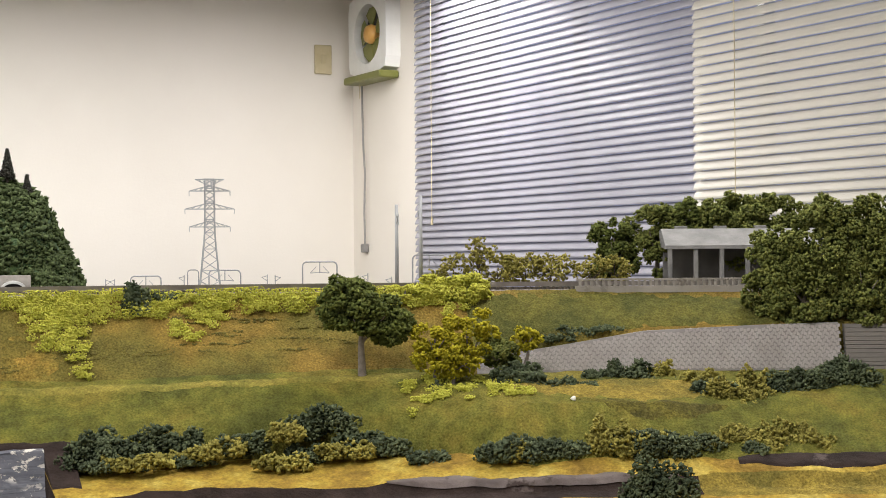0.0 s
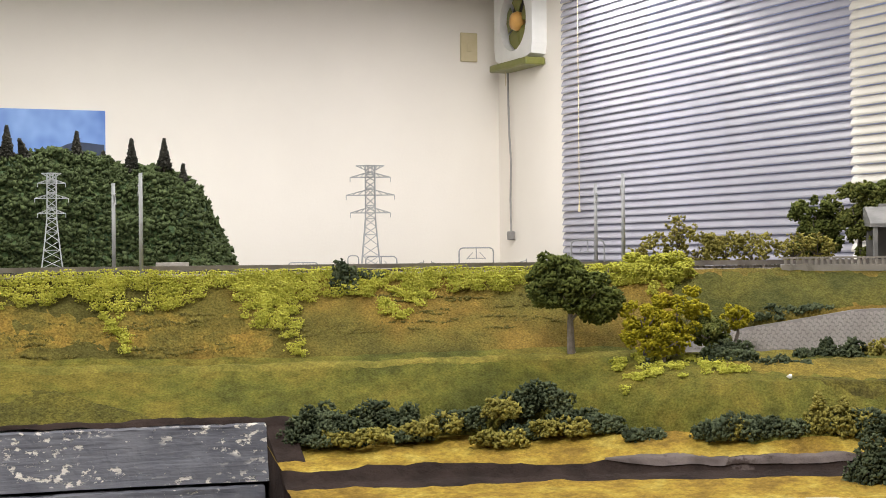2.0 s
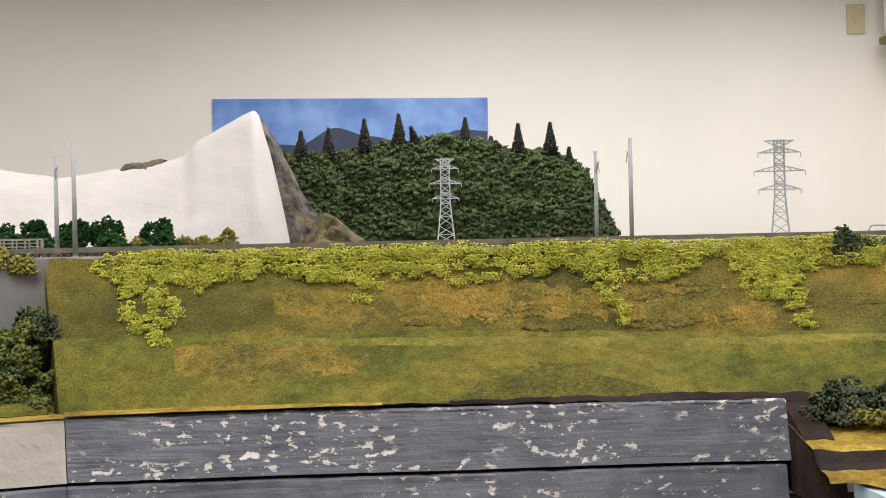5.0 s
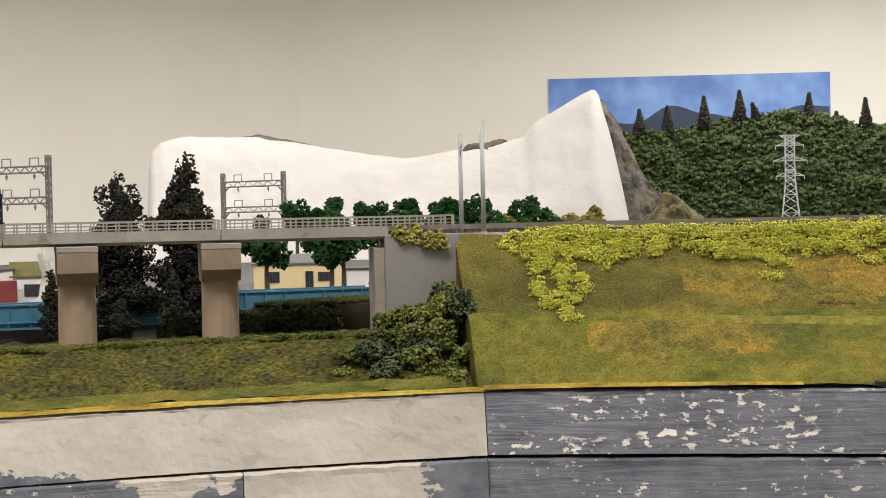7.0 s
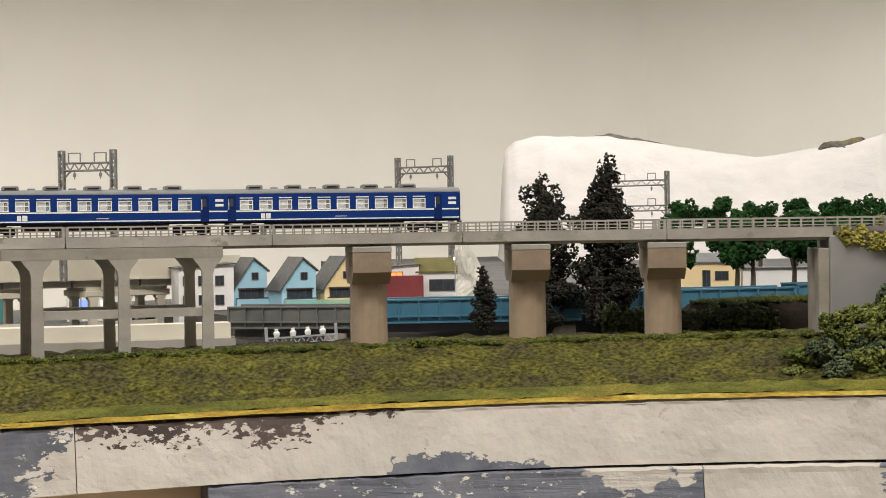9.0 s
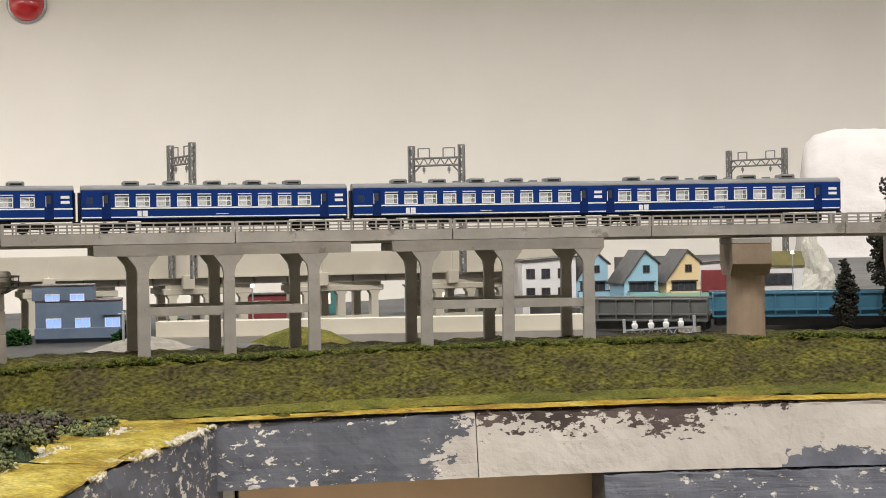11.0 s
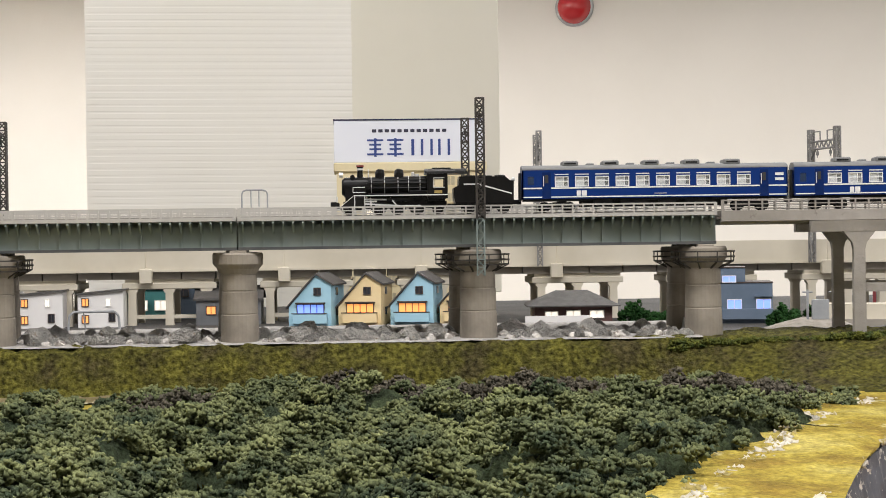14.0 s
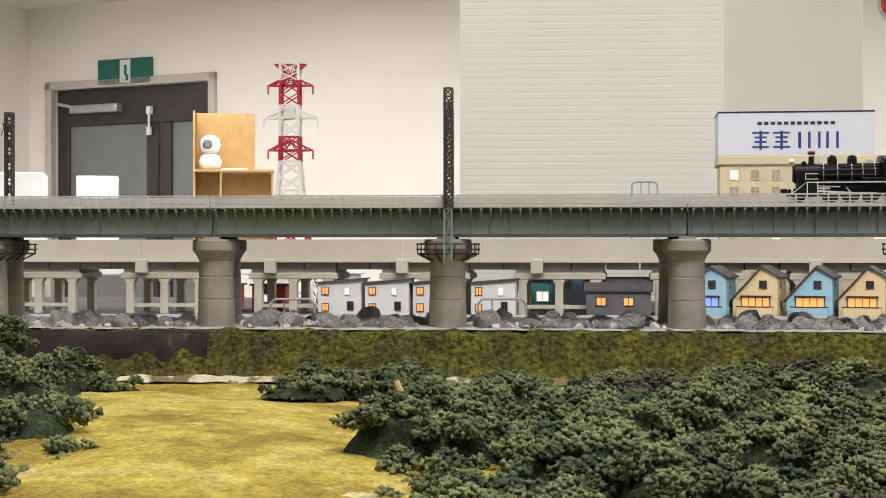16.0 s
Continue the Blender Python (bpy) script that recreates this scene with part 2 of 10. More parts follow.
def chipped(name, a, b, chip, amount=0.552, grooves=0.0011):
    """Brushed paint over foam: streaks along the face, grooves and clustered chips that bare the white below."""
    m = mat(name, a, b, 0.03, 0.55, detail=7)
    N, L = m.node_tree.nodes, m.node_tree.links
    bs = N["Principled BSDF"]
    co = [q for q in N if q.bl_idname == "ShaderNodeTexCoord"][0]

    def field(sx, sz, det, rgh=0.6, off=0.0):
        mp = N.new("ShaderNodeMapping")
        mp.inputs["Scale"].default_value = (1 / sx, 1 / sx, 1 / sz)
        mp.inputs["Location"].default_value = (off, off * 0.7, off * 1.3)
        L.new(co.outputs["Object"], mp.inputs["Vector"])
        t = N.new("ShaderNodeTexNoise")
        t.inputs["Scale"].default_value = 1.0
        t.inputs["Detail"].default_value = det
        t.inputs["Roughness"].default_value = rgh
        L.new(mp.outputs[0], t.inputs["Vector"])
        return t.outputs["Fac"]

    def step(src, lo, hi):
        mr = N.new("ShaderNodeMapRange")
        mr.inputs["From Min"].default_value, mr.inputs["From Max"].default_value = lo, hi
        L.new(src, mr.inputs["Value"])
        return mr.outputs[0]

    def math_op(op, x, y):
        q = N.new("ShaderNodeMath")
        q.operation = op
        for i, v in enumerate((x, y)):
            if isinstance(v, float):
                q.inputs[i].default_value = v
            else:
                L.new(v, q.inputs[i])
        return q.outputs[0]

    chips = math_op("MULTIPLY", step(field(0.0065, 0.0036, 5, 0.66), amount, amount + 0.03), step(field(0.07, 0.016, 3, 0.5, 5.0), 0.44, 0.50))
    specks = step(field(0.0035, 0.0022, 3, 0.6, 9.0), 0.70, 0.73)
    chips = math_op("MAXIMUM", chips, specks)
    src = bs.inputs["Base Color"].links[0].from_socket
    hs = N.new("ShaderNodeHueSaturation")
    streak = N.new("ShaderNodeMapRange")
    streak.inputs["From Min"].default_value, streak.inputs["From Max"].default_value = 0.25, 0.75
    streak.inputs["To Min"].default_value, streak.inputs["To Max"].default_value = 0.92, 1.09
    L.new(field(0.045, 0.0022, 5, 0.6, 2.0), streak.inputs["Value"])
    L.new(streak.outputs[0], hs.inputs["Value"])
    L.new(src, hs.inputs["Color"])
    mx = N.new("ShaderNodeMix")
    mx.data_type = "RGBA"
    L.new(chips, mx.inputs[0])
    L.new(hs.outputs["Color"], mx.inputs[6])
    mx.inputs[7].default_value = (*chip, 1)
    L.new(mx.outputs[2], bs.inputs["Base Color"])
    h = math_op("SUBTRACT", math_op("ADD", field(0.05, 0.0035, 6, 0.6, 2.0), math_op("MULTIPLY", field(0.02, 0.012, 5, 0.6, 7.0), 0.8)), math_op("MULTIPLY", chips, 0.35))
    bp = N.new("ShaderNodeBump")
    bp.inputs["Distance"].default_value = grooves
    L.new(h, bp.inputs["Height"])
    L.new(bp.outputs["Normal"], bs.inputs["Normal"])
    return m


TURF = turf("olive_turf", ((0.118, 0.108, 0.029), (0.165, 0.143, 0.034), (0.205, 0.16, 0.036), (0.275, 0.185, 0.042)), 0.1, 0.0013, 0.003, None, 0.4)
TURF_LIGHT = turf("light_turf", ((0.105, 0.112, 0.026), (0.148, 0.15, 0.03), (0.18, 0.17, 0.033), (0.22, 0.185, 0.037)), 0.05, 0.0013, 0.003, None, 0.36)
TURF_DARK = turf("dark_turf", ((0.05, 0.06, 0.019), (0.075, 0.084, 0.02), (0.11, 0.11, 0.022), (0.14, 0.128, 0.028)), 0.06, 0.0015, 0.004)
SAND = turf("yellow_sand", ((0.235, 0.15, 0.03), (0.32, 0.212, 0.037), (0.37, 0.26, 0.044), (0.42, 0.32, 0.07)), 0.03, 0.0016, 0.0016, None, 0.25)
SANDFIELD = turf("field_sand", ((0.24, 0.165, 0.032), (0.33, 0.25, 0.044), (0.4, 0.315, 0.06), (0.45, 0.37, 0.1)), 0.045, 0.0018, 0.0022, (0.5, 0.44, 0.24), 0.26)
MUD = mat("brown_mud", (0.02, 0.0135, 0.0115), (0.042, 0.029, 0.025), 0.02, 0.9, bump=0.0018, bsize=0.005, c=(0.09, 0.07, 0.064), spot=0.64, spotsize=0.03, spec=0.15)
DRYMUD = mat("dried_grey_mud", (0.1, 0.082, 0.078), (0.17, 0.142, 0.135), 0.02, 0.9, bump=0.0012, bsize=0.004, c=(0.05, 0.037, 0.033), spot=0.6, spotsize=0.03, spec=0.15)
GREYPAINT = chipped("chipped_grey_paint", (0.095, 0.10, 0.125), (0.15, 0.155, 0.18), (0.66, 0.63, 0.58))
FLAKED = chipped("flaked_grey_paint", (0.06, 0.064, 0.08), (0.1, 0.105, 0.125), (0.62, 0.58, 0.51), 0.57, 0.0003)
PLASTER = mat("bare_plaster", (0.4, 0.366, 0.325), (0.475, 0.437, 0.39), 0.05, 0.8, bump=0.0011, bsize=0.016, c=(0.3, 0.262, 0.225), spot=0.64, spotsize=0.03, detail=5)
CONCRETE = mat("model_concrete", (0.245, 0.225, 0.2), (0.32, 0.295, 0.265), 0.02, 0.75, bump=0.0003, bsize=0.003, c=(0.19, 0.17, 0.145), spot=0.6, spotsize=0.012)
PIERCON = mat("pier_concrete", (0.19, 0.165, 0.135), (0.29, 0.255, 0.21), 0.02, 0.8, bump=0.0002, bsize=0.003)
GIRDER = mat("grey_green_girder", (0.195, 0.236, 0.225), (0.25, 0.292, 0.277), 0.03, 0.55, spec=0.25)
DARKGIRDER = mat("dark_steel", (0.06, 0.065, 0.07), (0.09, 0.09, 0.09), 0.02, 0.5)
RAIL = mat("nickel_rail", (0.3, 0.28, 0.26), (0.22, 0.2, 0.19), 0.01, 0.35, 0.8)
BALLAST = mat("grey_ballast", (0.16, 0.145, 0.13), (0.3, 0.27, 0.24), 0.003, 0.9, bump=0.0006, bsize=0.002)
MASTGREY = mat("mast_grey", (0.3, 0.31, 0.32), (0.36, 0.37, 0.38), 0.01, 0.5)
MASTDARK = mat("mast_dark", (0.024, 0.02, 0.017), (0.045, 0.038, 0.032), 0.01, 0.55)
GANTRYGREY = mat("gantry_grey", (0.2, 0.195, 0.19), (0.26, 0.252, 0.245), 0.01, 0.6, spec=0.2)
HILLGREEN = mat("hill_green", (0.018, 0.04, 0.014), (0.05, 0.085, 0.022), 0.06, 0.95, bump=0.006, bsize=0.02)
PAPERWHITE = mat("white_plaster", (0.482, 0.452, 0.432), (0.440, 0.411, 0.392), 0.12, 0.85, bump=0.003, bsize=0.03)

# ---- the room ----
P0, Q1, C2 = Vector((6.6, 1.06)), Vector((4.03, 3.82)), Vector((-3.19, 6.62))
A1 = P0 + 5.2 * Vector((-0.731, -0.682))
C3 = C2 + 9.2 * Vector((-0.362, -0.932))


def wall(name, a, b, z0=FLOOR, z1=CEIL, holes=(), thick=0.12, side=1, label="plain off-white papered wall"):
    """A wall from a to b with holes (u0, u1, z0, z1), u metres from a. Its thickness lies on the outer side."""
    u = b - a
    ln = u.length
    us = sorted({-0.12, ln + 0.12, *[h[0] for h in holes], *[h[1] for h in holes]})
    zs = sorted({z0, z1, *[h[2] for h in holes], *[h[3] for h in holes]})
    sh = Shape()
    for i in range(len(us) - 1):
        for k in range(len(zs) - 1):
            mu, mz = (us[i] + us[i + 1]) / 2, (zs[k] + zs[k + 1]) / 2
            if not any(h[0] < mu < h[1] and h[2] < mz < h[3] for h in holes):
                sh.box(us[i], us[i + 1], 0, thick * side, zs[k], zs[k + 1])
    ob = structure(name, sh, WALLPAPER, label)
    ang = math.atan2(u.y, u.x)
    ob.matrix_world = Matrix.Translation((a.x, a.y, 0)) @ Matrix.Rotation(ang, 4, "Z")
    return ob


def on_wall(a, b, u, z, out=0.0):
    """Pose on the wall from a to b: x along it, y into the room."""
    d = (b - a).normalized()
    nrm = Vector((-d.y, d.x))
    p = a + d * u + nrm * out
    return Matrix.Translation((p.x, p.y, z)) @ Matrix.Rotation(math.atan2(d.y, d.x), 4, "Z")


# seen from inside, walls run from right to left, so their outer side is -y
DOOR_U0, DOOR_U1 = 6.6165, 7.5865
wall("wall_north", P0, Q1, side=-1)
wall("wall_west", Q1, C2, holes=((DOOR_U0, DOOR_U1, FLOOR, 1.845),), side=-1)
wall("wall_south", C2, C3, side=-1)
wall("wall_back", C3, A1, side=-1)
WIN = (0.72, 4.6, 0.95, 2.18)
wall("wall_east", A1, P0, holes=((5.2 - WIN[1], 5.2 - WIN[0], WIN[2], WIN[3]),), side=-1)
floor_sh = Shape().prism([(q.x * 1.03, q.y * 1.03) for q in (P0, Q1, C2, C3, A1)], FLOOR - 0.1, FLOOR, "z")
structure("floor", floor_sh, FLOORING, "grey carpet tile floor")
structure("ceiling", Shape().prism([(q.x * 1.03, q.y * 1.03) for q in (P0, Q1, C2, C3, A1)], CEIL, CEIL + 0.1, "z"), CEILING, "off-white ceiling board")

# daylight behind the blinds
sky_m = on_wall(A1, P0, 5.2 - (WIN[0] + WIN[1]) / 2, (WIN[2] + WIN[3]) / 2)
sky_ob.matrix_world = sky_m @ pose(0, -0.5, 0, 90, 0, 0)
solo("backdrop", Shape().box(-2.4, 2.4, -0.62, -0.6, -1.0, 1.0), glow("daylight_haze", (0.62, 0.68, 0.95), 0.2), "pale bluish daylight outside the window", "", "structure", sky_m)
win = thing("window_1", sky_m, "aluminium framed sliding window behind venetian blinds", "window")
win["kind"] = "structure"
hw, hh = (WIN[1] - WIN[0]) / 2, (WIN[3] - WIN[2]) / 2
ALU = mat("aluminium", (0.45, 0.45, 0.47), (0.5, 0.5, 0.52), 0.05, 0.35, 0.8)
for k in range(5):
    x = -hw + 0.02 + k * (2 * hw - 0.04) / 4
    part("window_frame", Shape().box(x - 0.02, x + 0.02, -0.09, -0.05, -hh, hh, 0.004), ALU, win)
for z in (-hh + 0.02, hh - 0.02):
    part("window_frame", Shape().box(-hw, hw, -0.088, -0.052, z - 0.02, z + 0.02, 0.004), ALU, win)
for k in range(4):
    x0 = -hw + 0.04 + k * (2 * hw - 0.04) / 4
    g = part("pane", Shape().box(x0, x0 + (2 * hw - 0.04) / 4 - 0.04, -0.072, -0.068, -hh + 0.04, hh - 0.04), clear("window_glass", alpha=0.12), win)
    g.visible_shadow = False


def blind(u0, u1, z0, z1, out, tilt, label, SLAT=SLAT):
    b = thing("venetian_blind", on_wall(A1, P0, 5.2 - (u0 + u1) / 2, z0, out), label, "blind", "blinds on the window")
    w = (u1 - u0) / 2
    n = int((z1 - z0) / 0.0275)
    prof = [(0.0155 * math.cos(radians(a)), 0.004 * math.sin(radians(a))) for a in (0, 45, 90, 135, 180)]
    prof = prof + [(a, c - 0.0012) for a, c in prof[::-1]]
    me = Shape().prism(prof, -w, w).mesh("slat")
    for k in range(n):
        o = part("slat", me, SLAT, b)
        o.matrix_basis = pose(0, 0, 0.03 + k * 0.0275, tilt + random.uniform(-1.5, 1.5), 0, random.uniform(-0.05, 0.05))
    part("bottom_rail", Shape().box(-w, w, -0.014, 0.014, 0, 0.016, 0.003), SLAT, b)
    for x in (-w * 0.86, w * 0.86):
        part("ladder_cord", Shape().tube((x, -0.018, 0), (x, -0.018, z1 - z0), 0.0012, n=5), SLAT, b)
    part("pull_cord", Shape().tube((w * 0.8, 0.03, 0.25), (w * 0.8, 0.03, z1 - z0), 0.0015, n=5).tube((w * 0.8, 0.03, 0.23), (w * 0.8, 0.03, 0.26), 0.005, 0.003), IVORY, b)
    return b


blind(0.66, 2.5, 1.02, 2.24, 0.03, -62, "closed white venetian blind, slats tinted lilac grey for the bluish daylight behind it")
blind(2.52, 4.7, 1.02, 2.24, 0.08, -60, "closed cream venetian blind with flat slats", CREAMSLAT)

# ---- fan, plate and bell on the walls ----
fan = thing("ventilating_fan", on_wall(A1, P0, 5.2 - 0.28, 2.065, 0.0) @ Matrix.Diagonal((0.93, 0.93, 0.93, 1)), "white wall ventilating fan with olive blades and orange hub", "fan")
ring = Shape()
FW, FH, FR = 0.2, 0.18, 0.135
nseg = 32
vs, fs = [], []
for y, sc in ((0.0, 1.0), (0.07, 0.97)):
    for i in range(nseg):
        a = 2 * math.pi * i / nseg
        c, s = math.cos(a), math.sin(a)
        k = 1 / max(abs(c), abs(s))
        vs.append((FW * sc * c * min(k, 1.32), y, FH * sc * s * min(k, 1.32)))
    for i in range(nseg):
        a = 2 * math.pi * i / nseg
        vs.append((FR * math.cos(a), y, FR * math.sin(a)))
for i in range(nseg):
    j = (i + 1) % nseg
    fs += [(i, j, 2 * nseg + j, 2 * nseg + i), (2 * nseg + i, 2 * nseg + j, 3 * nseg + j, 3 * nseg + i), (nseg + i, 3 * nseg + i, 3 * nseg + j, nseg + j), (i, nseg + i, nseg + j, j)]
part("housing", Shape().add(vs, fs), WHITE, fan)
part("back_plate", Shape().box(-0.14, 0.14, 0.002, 0.008, -0.14, 0.14), BLACK, fan)
for k in range(5):
    a0 = k * 2 * math.pi / 5
    pts = []
    for q, r in ((-0.1, 0.03), (-0.35, 0.12), (0.05, 0.128), (0.45, 0.125), (0.75, 0.11), (0.4, 0.03)):
        pts.append((r * math.cos(a0 + q), r * math.sin(a0 + q)))
    bl = Shape()
    n6 = len(pts)
    bl.add([(x, 0.035 + 0.012 * (i / n6), z) for i, (x, z) in enumerate(pts)] + [(x, 0.033 + 0.012 * (i / n6), z) for i, (x, z) in enumerate(pts)],
           [tuple(range(n6)), tuple(range(2 * n6 - 1, n6 - 1, -1))] + [(i, (i + 1) % n6, n6 + (i + 1) % n6, n6 + i) for i in range(n6)])
    part("blade", bl, OLIVE, fan)
hub = Shape().lathe([(0.04, 0.02), (0.045, 0.05), (0.036, 0.07), (0.012, 0.078)], 20)
hb = part("hub", hub, ORANGE, fan, smooth=True)
hb.matrix_basis = Matrix.Rotation(radians(-90), 4, "X")
part("control_box", Shape().box(-0.19, 0.19, 0.002, 0.1, -0.215, -0.182, 0.006), OLIVE, fan, "olive green lower cover")
cord = Shape()
pts = [(0.16, 0.02, -0.2), (0.165, 0.015, -0.36), (0.158, 0.015, -0.5), (0.142, 0.015, -0.62), (0.152, 0.015, -0.8), (0.146, 0.015, -0.95)]
for p, q in zip(pts, pts[1:]):
    cord.tube(p, q, 0.005, n=6)
part("power_cord", cord, mat("grey_cord", (0.3, 0.29, 0.28), None, 0.02, 0.6), fan)
part("pull_string", Shape().tube((0.12, 0.05, -0.2), (0.12, 0.05, -0.28), 0.0016, n=5), IVORY, fan)
part("plug", Shape().box(0.13, 0.165, 0.002, 0.03, -0.985, -0.945, 0.004), mat("grey_plug", (0.25, 0.24, 0.23)), fan)

plate = thing("blank_wall_plate", on_wall(P0, Q1, 0.145, 1.985, 0.0), "yellowed ivory blank plate screwed to the wall", "wall plate")
part("cover", Shape().box(-0.04, 0.04, 0.002, 0.012, -0.063, 0.063, 0.003), IVORY, plate)
part("rocker", Shape().box(-0.012, 0.012, 0.012, 0.016, -0.02, 0.02, 0.002), IVORY, plate)

# ---- the layout's ground ----


def wob(x, y, f, a, z=0.0):
    return a * noise.fractal(Vector((x * f, y * f, z)), 0.8, 2.1, 4)


def loft(rows, ds=0.006, sub=3, rough=0.0, freq=60.0):
    """A sheet between stations (s, ((n, z), ...)), straight between them, roughened a little."""
    ss = np.arange(rows[0][0], rows[-1][0] + 1e-6, ds)
    st = [r[0] for r in rows]
    K = len(rows[0][1])
    sh = Shape()
    cols = []
    for s in ss:
        keys = [(float(np.interp(s, st, [r[1][k][0] for r in rows])), float(np.interp(s, st, [r[1][k][1] for r in rows]))) for k in range(K)]
        col = []
        for k in range(K - 1):
            m = max(1, min(40, round(math.hypot(keys[k + 1][0] - keys[k][0], keys[k + 1][1] - keys[k][1]) / 0.006))) if sub < 0 else sub
            for j in range(m):
                t = j / m
                col.append((keys[k][0] * (1 - t) + keys[k + 1][0] * t, keys[k][1] * (1 - t) + keys[k + 1][1] * t))
        col.append(keys[-1])
        cols.append(col)
    m = len(cols[0])
    for i, s in enumerate(ss):
        for n, z in cols[i]:
            p = at(float(s), n, z)
            w = wob(p.x, p.y, freq, rough, z * 3)
            sh.v.append((p.x, p.y, z + w))
    for i in range(len(ss) - 1):
        for j in range(m - 1):
            sh.f.append((i * m + j, i * m + j + 1, i * m + m + j + 1, i * m + m + j))
    return sh


def solid_end(sh, s, keys, base):
    """Closes a loft at s with an upright face down to base."""
    top = [at(s, n, z) for n, z in keys]
    bot = [at(s, n, base) for n, z in keys]
    k = len(keys)
    sh.add(top + bot, [(i, i + 1, k + i + 1, k + i) for i in range(k - 1)])
    return sh


EMB = [
    (0.834, ((0.04, 1.03), (0.03, 1.088), (-0.018, 1.0895), (-0.028, 1.080), (-0.072, 1.046), (-0.080, 1.043), (-0.100, 1.020), (-0.106, 1.016), (-0.110, 1.0145))),
    (0.92, ((0.04, 1.03), (0.03, 1.088), (-0.018, 1.0895), (-0.028, 1.079), (-0.072, 1.046), (-0.080, 1.043), (-0.116, 1.020), (-0.122, 1.016), (-0.126, 1.0148))),
    (1.0, ((0.04, 1.03), (0.03, 1.088), (-0.018, 1.0895), (-0.028, 1.079), (-0.070, 1.0445), (-0.078, 1.042), (-0.126, 1.0195), (-0.134, 1.0155), (-0.138, 1.0146))),
    (1.2, ((0.04, 1.03), (0.03, 1.088), (-0.018, 1.0895), (-0.03, 1.078), (-0.070, 1.0385), (-0.080, 1.0365), (-0.130, 1.016), (-0.140, 1.012), (-0.143, 1.0115))),
    (1.3, ((0.04, 1.03), (0.03, 1.088), (-0.018, 1.0895), (-0.032, 1.077), (-0.090, 1.0395), (-0.105, 1.038), (-0.135, 1.018), (-0.146, 1.004), (-0.152, 0.994))),
    (1.44, ((0.04, 1.03), (0.03, 1.088), (-0.018, 1.0895), (-0.035, 1.076), (-0.092, 1.0425), (-0.108, 1.0405), (-0.138, 1.023), (-0.150, 1.006), (-0.155, 0.995))),
    (1.50, ((0.04, 1.03), (0.03, 1.088), (-0.018, 1.0895), (-0.050, 1.069), (-0.088, 1.0425), (-0.100, 1.040), (-0.140, 1.033), (-0.160, 1.022), (-0.176, 0.997))),
    (1.53, ((0.04, 1.03), (0.03, 1.088), (-0.018, 1.0895), (-0.063, 1.0565), (-0.069, 1.036), (-0.081, 1.0405), (-0.120, 1.037), (-0.165, 1.029), (-0.194, 0.997))),
    (1.565, ((0.04, 1.03), (0.03, 1.088), (-0.018, 1.0895), (-0.063, 1.0635), (-0.069, 1.036), (-0.081, 1.0405), (-0.120, 1.037), (-0.165, 1.029), (-0.194, 0.997))),
    (1.68, ((0.04, 1.03), (0.03, 1.088), (-0.018, 1.0895), (-0.063, 1.0665), (-0.069, 1.036), (-0.081, 1.0405), (-0.105, 1.037), (-0.150, 1.025), (-0.198, 0.999))),
    (1.95, ((0.04, 1.03), (0.03, 1.088), (-0.018, 1.0895), (-0.063, 1.0685), (-0.069, 1.036), (-0.081, 1.041), (-0.100, 1.038), (-0.140, 1.028), (-0.196, 1.0))),
]
emb = loft([(q, k[:5]) for q, k in EMB], rough=0.0012)
structure("ground_embankment", emb, TURF, "olive and ochre turf railway embankment", True)
ter = loft([(q, ((k[4][0] + 0.004, k[4][1] + (0.0006 if q < 1.46 else 0.0)), (k[4][0] + 0.0015, k[4][1] + (0.0030 if q < 1.46 else 0.0))) + k[5:]) for q, k in EMB], sub=4, rough=0.0012)
structure("ground_terrace", ter, TURF_LIGHT, "light olive turf terrace below the embankment", True)
endwall = Shape()
solid_end(endwall, 0.834, EMB[0][1], 0.98)
structure("ground_embankment_end", endwall, TURF, "olive turf end of the embankment beside the abutment", True)


def emb_z(s, n):
    st = [r[0] for r in EMB]
    ks = [(float(np.interp(s, st, [r[1][k][0] for r in EMB])), float(np.interp(s, st, [r[1][k][1] for r in EMB]))) for k in range(1, 9)]
    return float(np.interp(-n, [-k[0] for k in ks], [k[1] for k in ks]))


def drape(name, s0, s1, far, near, material, label, lift=0.0012):
    """A thin stained strip that lies on the embankment between two edges n = far(s) and near(s)."""
    k = round((s1 - s0) / 0.004)
    sh = Shape()
    for i in range(k + 1):
        q = s0 + (s1 - s0) * i / k
        for j in range(9):
            n = far(q) + (near(q) - far(q)) * j / 8
            p = at(q, n, 0)
            sh.v.append((p.x, p.y, emb_z(q, n) + wob(p.x, p.y, 60.0, 0.0012, emb_z(q, n) * 3) + lift * min(1, j / 2 - 0.3, (8 - j) / 2 - 0.3)))
    for i in range(k):
        sh.f += [(i * 9 + j, i * 9 + j + 1, i * 9 + 10 + j, i * 9 + 9 + j) for j in range(8)]
    return structure(name, sh, material, label, True)


def board_edge(q):
    return float(np.interp(q, [0.836, 1.033, 1.228, 1.25], [-0.118, -0.143, -0.146, -0.147]))


